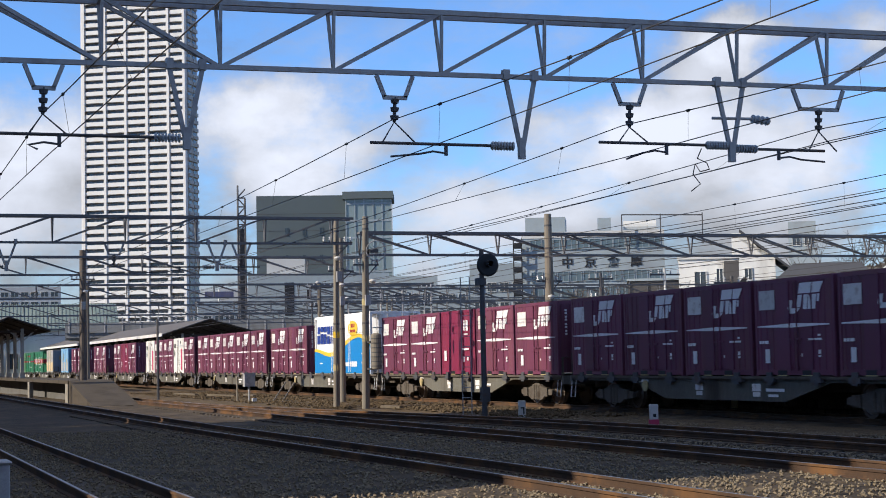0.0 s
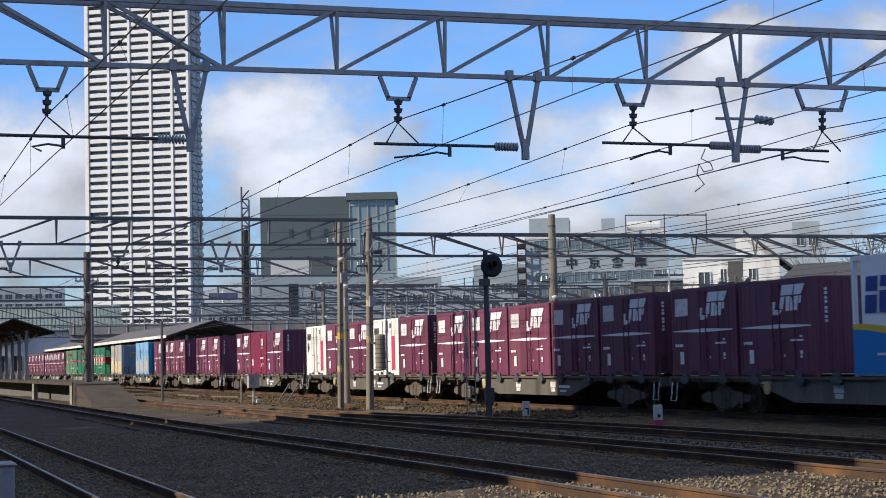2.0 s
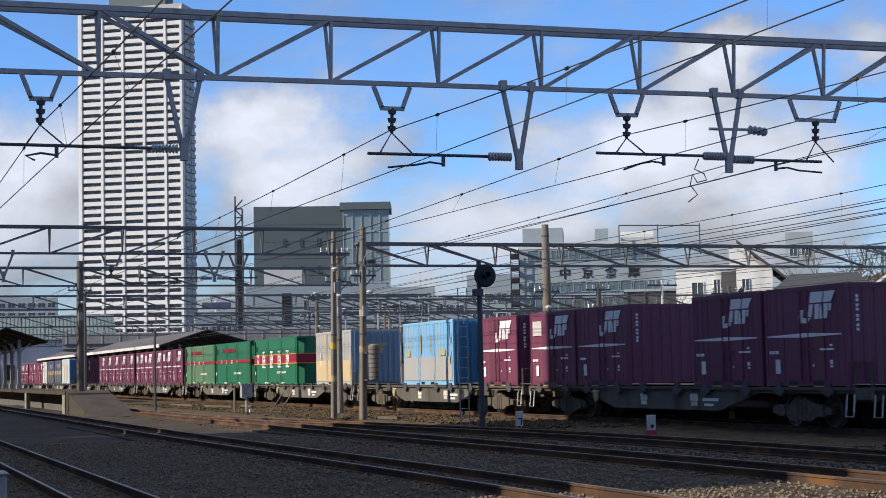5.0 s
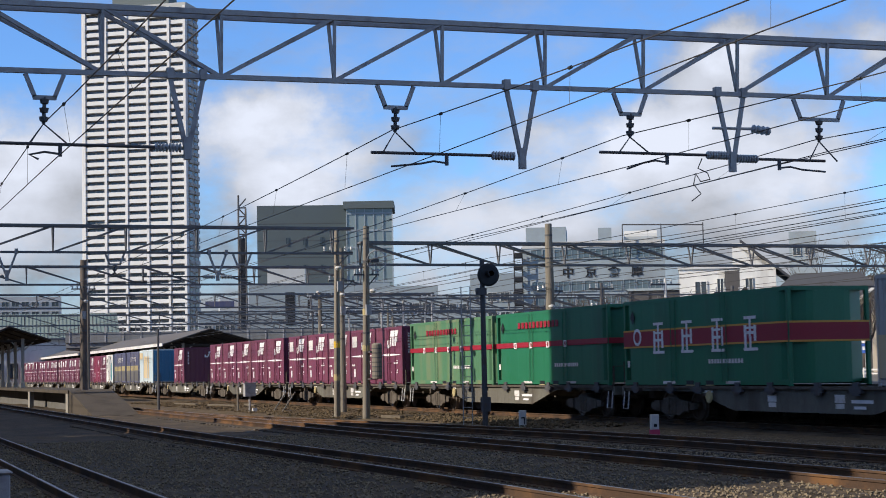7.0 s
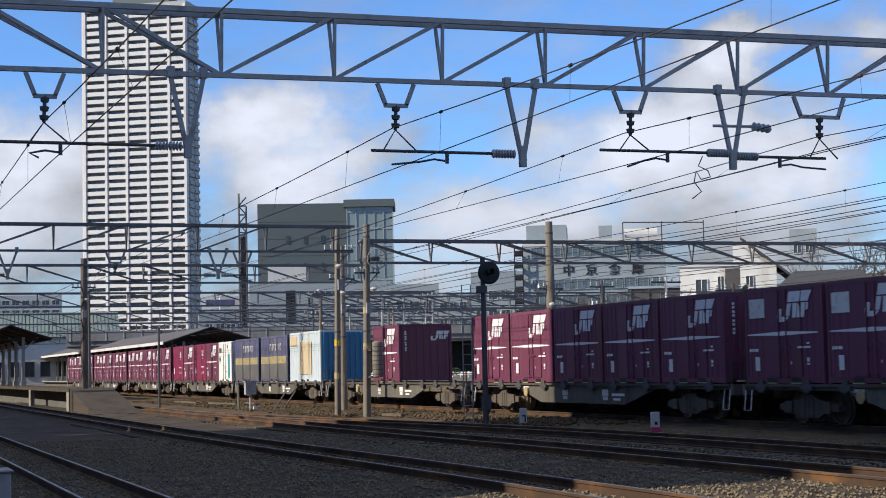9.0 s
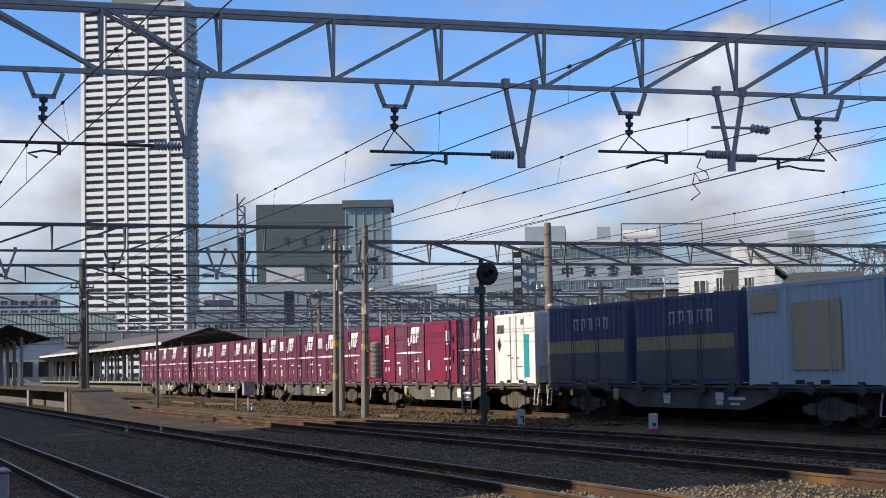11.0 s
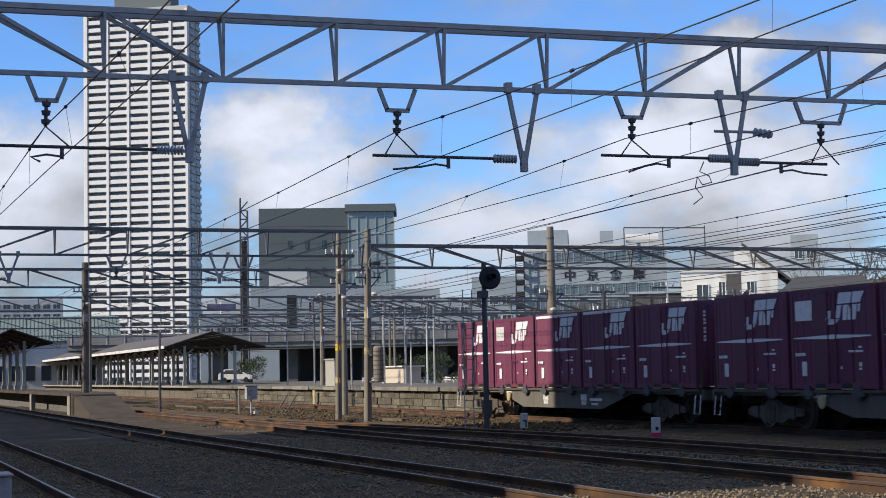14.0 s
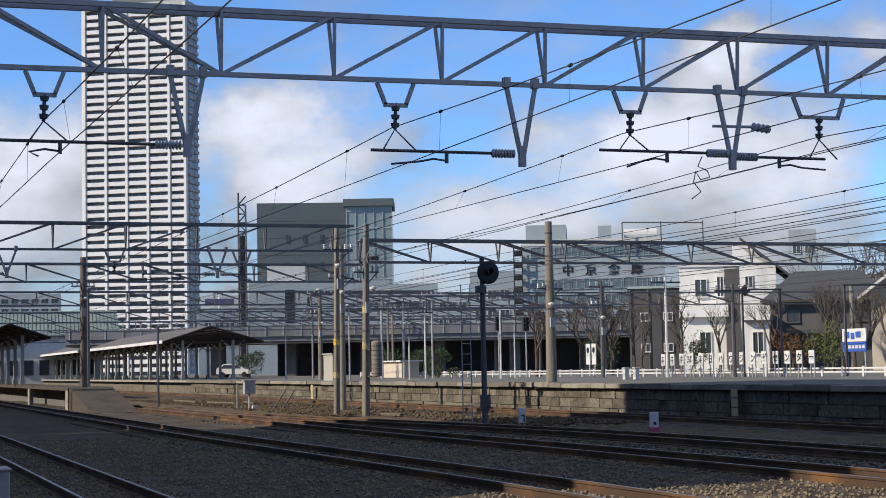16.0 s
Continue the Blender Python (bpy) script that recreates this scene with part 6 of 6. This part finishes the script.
bush("russet half-bare bush before the dark shed", -81.1, 50.6, 0.9, 1.7, 1.3, 2.6, 1000, M_AUTUMN, 10, 0.12)
bush("low green hedge behind the platform rail", -103.9, 37.4, 0.9, 3.6, 1.0, 1.2, 1400, M_LEAF, 12, 0.11)
bush("dark tangled scrub beside the grey house", -103.5, 49.6, 0.9, 3.4, 2.0, 3.2, 1300, M_LEAF, 16, 0.13)
bush("scrubby evergreen below the white house", -99.0, 54.0, 0.9, 2.4, 1.6, 2.9, 1300, M_LEAF, 14, 0.12)

# white fence along the forecourt
fence = thing("white_fence", "long low white post-and-rail fence", "fence")
post = mesh_of("post", boxes((-0.06, 0.06, -0.04, 0.04, 0, 0.44)), M_FENCE, 0.01)
for i in range(60):
    part("post", post, None, fence).location = (-130 + i * 1.55, 40.0, 0.90)
for z in (1.06, 1.22):
    for i in range(15):
        part("rail", boxes((-130 + i * 6.2, -123.82 + i * 6.2, 39.98, 40.02, z, z + 0.07)), M_FENCE, fence)
# boards with one sign each
for i, ch in enumerate("-----日ハウジングセンター"):
    x = -75.6 + i * 0.985
    bd = thing("letter_board", "small white board with one black character on a stake", "sign board", "row of letter boards")
    part("board", boxes((x - 0.22, x + 0.22, 39.48, 39.52, 1.48, 2.06)), M_FENCE, bd)
    for s in (-0.15, 0.15):
        part("stake", boxes((x + s - 0.02, x + s + 0.02, 39.52, 39.56, 0.88, 1.9)), M_STEEL, bd)
    if ch == "-":
        k = 0.03 * (i % 3)
        part("character_bars", boxes((x - 0.13, x + 0.13, 39.47, 39.478, 1.86, 1.91), (x - 0.05 + k, x + k, 39.47, 39.478, 1.58, 1.96), (x - 0.12, x + 0.12, 39.47, 39.478, 1.66 + k, 1.71 + k), (x - 0.15, x - 0.11, 39.47, 39.478, 1.6, 1.8)), M_BLACK, bd)
    else:
        cu = bpy.data.curves.new("character", "FONT")
        cu.body, cu.size, cu.extrude, cu.align_x, cu.offset = ch, 0.42, 0.004, "CENTER", 0.008
        cu.materials.append(M_BLACK)
        o = new("character", cu)
        o.parent = bd
        o.matrix_local = pose(x, 39.474, 1.61, 90, 0, 0)
sign = thing("roadside_sign", "white and blue sign board on two posts", "sign board")
part("upper_board", boxes((-66.2, -64.3, 44.0, 44.06, 2.44, 3.04)), M_FENCE, sign)
part("lower_board", boxes((-66.2, -64.3, 44.0, 44.06, 1.98, 2.42)), M_SIGNBLUE, sign, "blue lower half")
part("lettering_bars", boxes((-65.95, -65.6, 43.985, 43.995, 2.6, 2.9), (-65.5, -65.2, 43.985, 43.995, 2.55, 2.85), (-65.1, -64.7, 43.985, 43.995, 2.62, 2.9)), M_SIGNBLUE, sign)
part("lettering_bars", boxes(*[(-66.0 + i * 0.28, -65.8 + i * 0.28, 43.985, 43.995, 2.12, 2.28) for i in range(6)]), M_FENCE, sign)
for x in (-66.0, -64.5):
    part("post", boxes((x - 0.04, x + 0.04, 44.06, 44.14, 0.88, 3.0)), M_STEEL, sign)
for x in (-64.8, -63.8):
    cab = solid("white_cabinet", boxes((x - 0.12, x + 0.12, 31.9, 32.1, 0.93, 1.40), (x - 0.15, x + 0.15, 31.87, 32.13, 1.40, 1.45)), M_FENCE, "small white equipment cabinet on the platform", "cabinet", bevel=0.015)
for x in (-94.36, -93.52):
    bd = solid("notice_board", boxes((x - 0.3, x + 0.3, 44.0, 44.06, 1.6, 2.9), (x - 0.03, x + 0.03, 44.06, 44.12, 0.88, 2.9)), M_FENCE, "narrow white upright notice board", "sign board")
    o = part("mark", lathe(bmesh.new(), [(0.19, -0.01), (0.19, 0.0)], 14, (x, 43.995, 2.5), "y"), M_BLACK, bd)

# ---- lineside things ----
hut = solid("relay_hut", boxes((-97.4, -95.4, 27.6, 28.2, 0.93, 2.5), (-97.5, -95.3, 27.52, 28.28, 2.5, 2.58)), M_CREAM, "small cream lineside hut on the platform", "hut")
shed = thing("low_shed", "low pale shed with flat roof behind the platform", "shed")
part("wall", boxes((-116, -111, 37.2, 38.5, 0.9, 2.05)), M_BEIGE, shed)
part("roof", boxes((-116.3, -110.7, 37.0, 38.7, 2.05, 2.15)), M_ROOFEDGE, shed)


def thin_pole(label, x, y, z0, z1, r=0.06, mat=None, arm_len=0.0, lamp=False):
    p = thing("thin_pole", label, "pole", "poles on the platforms")
    part("shaft", rod(bmesh.new(), (x, y, z0), (x, y, z1), r, 8, r * 0.8), mat or M_STEEL, p)
    if arm_len:
        part("cross_arm", boxes((x - 0.04, x + 0.04, y - arm_len, y + arm_len, z1 - 0.35, z1 - 0.27)), M_DARKSTEEL, p)
        for s in (-0.9, -0.4, 0.4, 0.9):
            part("insulator", insulator_bm(bmesh.new(), (x, y + s * arm_len, z1 - 0.27), (x, y + s * arm_len, z1 - 0.05), 0.05, 2), M_CERAMIC, p)
    if lamp:
        part("lamp_head", lathe(bmesh.new(), [(0.05, -0.1), (0.16, 0.0), (0.13, 0.08), (0.03, 0.12)], 12, (x, y - 0.1, z1)), M_FENCE, p, "white lamp head")
    return p


thin_pole("thin white pole on the platform", -89.9, 30.6, 0.93, 3.4, 0.05, M_FENCE)
thin_pole("grey pole with cross arm by the fence", -70.8, 37.2, 0.93, 5.8, 0.075, M_FENCE, 0.8)
thin_pole("grey concrete pole behind the platform", -105.9, 29.8, 0.93, 6.9, 0.16, M_POLE, 0.9, True)
thin_pole("dark pole by the fence", -76.7, 36.6, 0.93, 5.9, 0.11, M_DARKSTEEL, 0.7)
thin_pole("dark pole with arms by the forecourt", -64.8, 37.4, 0.93, 5.1, 0.10, M_DARKSTEEL, 0.9)
thin_pole("thin white pole on the platform", -87.8, 36.3, 0.93, 3.5, 0.045, M_FENCE)
thin_pole("thin white pole on the platform", -83.5, 33.7, 0.93, 4.6, 0.05, M_FENCE)
thin_pole("slim dark pole near the canopy", -112.0, 29.0, 0.93, 4.4, 0.06, M_STEEL)
thin_pole("slim dark pole near the canopy", -118.0, 32.6, 0.93, 4.2, 0.06, M_STEEL)
thin_pole("weathered pole on the island platform", -90.5, 12.4, 0.95, 6.2, 0.13, M_POLE, 0.0, True)
thin_pole("rust-brown stay pole at the ramp's foot", -81.5, 14.6, -0.3, 3.9, 0.07, M_DARKSTEEL)
thin_pole("slim dark pole before the warehouse", -96.0, 34.2, 0.93, 6.3, 0.07, M_STEEL, 0.7)
thin_pole("slim pole with small white lamp", -100.5, 30.2, 0.93, 5.6, 0.06, M_STEEL, 0.5, True)


def frame_gate(label, x, y0, y1, z1):
    bm = bmesh.new()
    for y in (y0, y1):
        angle_bar(bm, (x, y, 0.9), (x, y, z1), 0.075)
    angle_bar(bm, (x, y0 - 0.06, z1), (x, y1 + 0.06, z1), 0.075)
    solid("steel_portal", bm, M_DARKSTEEL, label, "portal", group="steel portals")


frame_gate("dark steel portal by the road", -66.0, 38.6, 40.6, 4.9)
frame_gate("dark steel portal by the road", -62.0, 41.4, 45.5, 4.9)
for x, y, z in ((-65.92, 38.7, 4.85), (-61.92, 44.2, 4.85)):
    d = slab(bmesh.new(), [(-0.26, 0), (0, -0.28), (0.26, 0), (0, 0.28)], -0.03, 0.03)
    o = solid("diamond_marker", d, M_BLACK, "black diamond-shaped marker board on a wire", "marker")
    o.matrix_world = pose(x, y, z, 0, 0, 60)
for x, y, z in ((-85.0, 34.2, 4.0), (-88.2, 37.2, 4.05)):
    s = thing("colour_light_signal", "small black colour-light signal on a thin post", "signal", "small signals")
    part("head", boxes((x - 0.1, x + 0.1, y - 0.16, y + 0.16, z - 0.42, z + 0.35)), M_BLACK, s)
    for k in (-0.22, 0.02, 0.24):
        part("hood", lathe(bmesh.new(), [(0.09, 0.0), (0.09, 0.16), (0.07, 0.16), (0.07, 0.02)], 10, (x + 0.1, y, z + k), "x"), M_BLACK, s)
    part("post", rod(bmesh.new(), (x, y, 0.93), (x, y, z - 0.4), 0.045, 8), M_STEEL, s)

equip = thing("equipment_box", "grey lineside equipment box on a post", "cabinet")
part("box", boxes((-76.0, -75.6, 17.6, 18.1, 0.55, 1.15), (-76.03, -75.57, 17.55, 18.15, 1.15, 1.19)), M_STEEL, equip)
part("post", rod(bmesh.new(), (-75.8, 17.85, -0.3), (-75.8, 17.85, 0.55), 0.05, 8), M_STEEL, equip)
thin_pole("pale short post beside the equipment box", -76.3, 17.4, -0.3, 1.0, 0.055, M_POLE)
solid("white_block", boxes((-74.9, -74.7, 17.75, 17.95, -0.25, 0.02)), M_FENCE, "small white concrete block in the ballast", "marker")
for x in (-73.5, -71.9):
    bm = rod(bmesh.new(), (x, 18.3, -0.3), (x + 0.1, 19.0, 0.75), 0.032, 8)
    st = thing("stay_rod", "slanting stay rod with dark and pale bands", "stay", "stay rods")
    part("rod", bm, M_DARKSTEEL, st)
    for k in range(8):
        p, q = Vector((x, 18.3, -0.3)), Vector((x + 0.1, 19.0, 0.75))
        part("band", rod(bmesh.new(), p.lerp(q, 0.1 + k * 0.11), p.lerp(q, 0.125 + k * 0.11), 0.036, 8), M_POLE, st)
tank = thing("mast_drum", "grey ribbed drum fixed to the mast", "drum")
part("drum", lathe(bmesh.new(), [(0.18, 1.32), (0.195, 1.35), (0.195, 2.58), (0.18, 2.62), (0.10, 2.66)], 18, (-58.6, 18.66, 0)), M_POLE, tank)
for k in range(7):
    part("hoop", lathe(bmesh.new(), [(0.203, 0), (0.203, 0.035)], 18, (-58.6, 18.66, 1.42 + k * 0.17)), M_DARKSTEEL, tank)
part("bracket", boxes((-59.1, -58.6, 18.4, 18.7, 1.3, 1.36), (-59.1, -58.6, 18.4, 18.7, 2.3, 2.36)), M_DARKSTEEL, tank)
wheel = thing("tension_wheel", "large spoked balance wheel on the mast", "wheel")
bm = bmesh.new()
ring = [(-58.7 , 18.75 + 0.38 * math.cos(2 * math.pi * i / 20), 5.75 + 0.38 * math.sin(2 * math.pi * i / 20)) for i in range(21)]
part("rim", tube(bm, ring, 0.022, 5), M_STEEL, wheel)
for i in range(6):
    a = math.pi * i / 6
    part("spoke", rod(bmesh.new(), (-58.7, 18.75 - 0.38 * math.cos(a), 5.75 - 0.38 * math.sin(a)), (-58.7, 18.75 + 0.38 * math.cos(a), 5.75 + 0.38 * math.sin(a)), 0.01, 4), M_STEEL, wheel)
part("hub", boxes((-58.9, -58.65, 18.5, 18.82, 5.68, 5.82)), M_DARKSTEEL, wheel)
for n, (x, y, hgt, red) in enumerate(((-46.2, 19.3, 0.36, False), (-37.2, 19.12, 0.42, True))):
    mk = thing("marker_post", "short white marker post" + (" with red base" if red else " with a black figure"), "marker", "marker posts")
    part("post", boxes((x - 0.05, x + 0.05, y - 0.11, y + 0.11, -0.25 + (0.25 if red else 0), -0.02 + hgt)), M_FENCE, mk, bevel=0.012)
    if red:
        part("base", boxes((x - 0.055, x + 0.055, y - 0.12, y + 0.12, -0.3, 0.02)), M_PINK, mk, "faded red base")
        part("mark", boxes((x + 0.05, x + 0.056, y - 0.04, y + 0.04, 0.08, 0.16)), M_BLACK, mk)
    else:
        part("figure_bars", boxes((x + 0.05, x + 0.056, y - 0.06, y + 0.06, 0.1, 0.14), (x + 0.05, x + 0.056, y + 0.02, y + 0.06, -0.08, 0.12)), M_BLACK, mk)
for x0, mat in ((-43.4, M_YELLOW), ):
    wm = thing("wall_marker", "stack of three faded yellow squares on the platform wall", "marker", "wall markers")
    for k in range(3):
        part("plate", boxes((x0 - 0.3, x0 + 0.05, 25.07, 25.10, 0.0 + k * 0.28, 0.24 + k * 0.28)), mat, wm)
wm = thing("wall_marker", "narrow yellow plate on the platform wall", "marker", "wall markers")
part("plate", boxes((-91.2, -90.8, 25.07, 25.10, -0.1, 0.75)), M_YELLOW, wm)
car = thing("parked_car", "small white parked car beyond the canopy", "car")
part("body", slab(bmesh.new(), [(-2.0, 0.35), (2.0, 0.35), (2.05, 0.8), (1.2, 0.95), (0.6, 1.45), (-1.2, 1.5), (-1.95, 1.0)], -0.8, 0.8), M_FENCE, car, bevel=0.04)
part("side_window", slab(bmesh.new(), [(0.95, 0.98), (0.5, 1.38), (-1.1, 1.42), (-1.5, 1.0)], -0.82, 0.82), M_GLASS, car)
for x in (-1.25, 1.25):
    for y in (-0.82, 0.66):
        part("wheel", lathe(bmesh.new(), [(0.3, 0), (0.31, 0.03), (0.31, 0.13), (0.3, 0.16)], 14, (x, y, 0.31), "y"), M_BLACK, car)
car.matrix_world = pose(-182.0, 41.3, 0.9, 0, 0, 60)
corner = solid("grey_cabinet", boxes((-22.9, -22.3, 1.55, 2.05, -0.3, 0.38), (-22.93, -22.27, 1.52, 2.08, 0.38, 0.42)), M_STEEL, "weathered grey steel trackside box beside a rail", "cabinet", bevel=0.02)

def mast_fittings(x, y, z, reach, seed):
    """A bracket arm with insulators, a cable box and a floodlight, fixed to a mast."""
    r = random.Random(seed)
    b = thing("mast_bracket", "small steel bracket with insulators fixed to a mast", "bracket", "mast brackets")
    part("arm", boxes((x - 0.03, x + 0.03, y - reach, y + reach, z, z + 0.06)), M_DARKSTEEL, b)
    for s in (-0.9, -0.5, 0.5, 0.9):
        part("insulator", insulator_bm(bmesh.new(), (x, y + s * reach, z + 0.06), (x, y + s * reach, z + 0.26), 0.05, 3), M_CERAMIC, b)
    part("brace", angle_bar(bmesh.new(), (x, y, z - 0.45), (x, y + reach * 0.8, z), 0.04), M_DARKSTEEL, b)
    part("floodlight", lathe(bmesh.new(), [(0.06, -0.08), (0.13, 0.0), (0.12, 0.06), (0.03, 0.09)], 12, (x + 0.2, y + r.uniform(-0.1, 0.2), z - 0.6)), M_FENCE, b, "small white floodlight")
    part("cable_box", boxes((x + 0.12, x + 0.26, y - 0.1, y + 0.1, z - 1.5, z - 1.1)), M_STEEL, b)


for x, y, z, reach, seed in ((-61.1, 17.95, 6.2, 0.6, 1), (-58.9, 18.4, 5.2, 0.5, 2), (-59.6, 26.2, 4.6, 0.55, 3), (-70.0, 20.7, 5.6, 0.6, 4), (-84.0, 11.3, 6.0, 0.6, 5), (-105.9, 29.8, 5.3, 0.7, 6), (-98.0, 33.0, 5.0, 0.8, 7), (-76.7, 36.6, 4.6, 0.6, 8)):
    mast_fittings(x, y, z, reach, seed)
thin_pole("slim grey pole among the overhead lines", -98.0, 33.0, 0.93, 6.0, 0.09, M_STEEL, 0.7)
thin_pole("slim grey pole among the overhead lines", -104.0, 33.5, 0.93, 6.4, 0.09, M_STEEL, 0.6)
thin_pole("slim grey pole among the overhead lines", -92.5, 32.5, 0.93, 5.2, 0.06, M_FENCE, 0.5)
thin_pole("slim grey pole among the overhead lines", -118.0, 38.5, 0.93, 6.6, 0.10, M_POLE, 0.8)
thin_pole("slim grey pole among the overhead lines", -126.0, 41.5, 0.93, 6.6, 0.10, M_POLE, 0.8)
thin_pole("slim grey pole among the overhead lines", -132.0, 36.5, 0.93, 6.6, 0.10, M_DARKSTEEL, 0.8)

# ---- stone face of the long platform, block by block ----
rs = random.Random(21)
SIZES = ((1.25, 0.345), (0.95, 0.345), (0.72, 0.345), (1.05, 0.345))
blocks = [mesh_of("stone_block", boxes((0, w - 0.022, -0.05 - 0.012 * k, 0.1, 0, h - 0.014)), M_STONEWALL, 0.012) for k, (w, h) in enumerate(SIZES)]
for row in range(3):
    x = -128.0 + 0.4 * row
    while x < -30:
        k = rs.randrange(4)
        stretch = 2 if x < -84 else 1
        o = part("stone_block", blocks[k], None, far)
        o.location = (x, 25.40 + rs.uniform(-0.02, 0.02), -0.28 + row * 0.345)
        o.scale.x = stretch
        x += SIZES[k][0] * stretch
cope = [mesh_of("coping_stone", boxes((0, w - 0.025, -0.02 * k, 0.40, 0, 0.17 + 0.012 * k)), M_STONECAP, 0.015) for k, w in enumerate((1.5, 1.15, 1.8))]
x = -128.0
while x < -30:
    k = rs.randrange(3)
    stretch = 2 if x < -84 else 1
    o = part("coping_stone", cope[k], None, far)
    o.location = (x, 25.14, 0.77 + rs.uniform(-0.012, 0.012))
    o.scale.x = stretch
    x += (1.5, 1.15, 1.8)[k] * stretch

# ---- rubble and boards on the cinder strip ----
rs = random.Random(8)
stone_v, stone_f = [], []
for i in range(9000):
    x = -44 - 62 * rs.random()
    y = rs.uniform(18.9 if x > -60 else 17.0, 22.5)
    if noise.noise(Vector((x * 0.35, y * 0.8, 4))) + rs.uniform(-0.5, 0.5) < -0.1:
        continue
    size = rs.choice((0.03, 0.03, 0.04, 0.05, 0.06, 0.10)) * rs.uniform(0.8, 1.2)
    turn = Euler((rs.uniform(0, 3), rs.uniform(0, 3), rs.uniform(0, 3))).to_matrix()
    k = len(stone_v)
    for p in ((1, 0, 0), (-1, 0, 0), (0, 1, 0), (0, -1, 0), (0, 0, 1), (0, 0, -1)):
        v = turn @ Vector([c * size * rs.uniform(0.6, 1.25) for c in p])
        stone_v.append((x + v.x, y + v.y, -0.12 + v.z * 0.7))
    stone_f += [(k + a, k + b, k + c) for a, b, c in ((0, 2, 4), (2, 1, 4), (1, 3, 4), (3, 0, 4), (2, 0, 5), (1, 2, 5), (3, 1, 5), (0, 3, 5))]
me = bpy.data.meshes.new("rubble")
me.from_pydata(stone_v, [], stone_f)
me.materials.append(M_CINDER)
tagged(new("rubble", me), "brown rubble scattered over the cinder soil", "rubble", "", "stuff")
for x, y, turn, L in ((-88.0, 19.2, 8, 4.2), (-86.5, 20.4, -5, 3.6), (-57.6, 18.9, 12, 1.4), (-95.0, 18.6, 3, 5.0)):
    plank = solid("timber_baulk", boxes((-L / 2, L / 2, -0.09, 0.09, 0, 0.10)), M_WOODGREY, "old grey-brown timber baulk lying on the cinders", "timber", group="loose timbers", bevel=0.012)
    plank.matrix_world = pose(x, y, -0.12, 0, 0, turn)


motions()
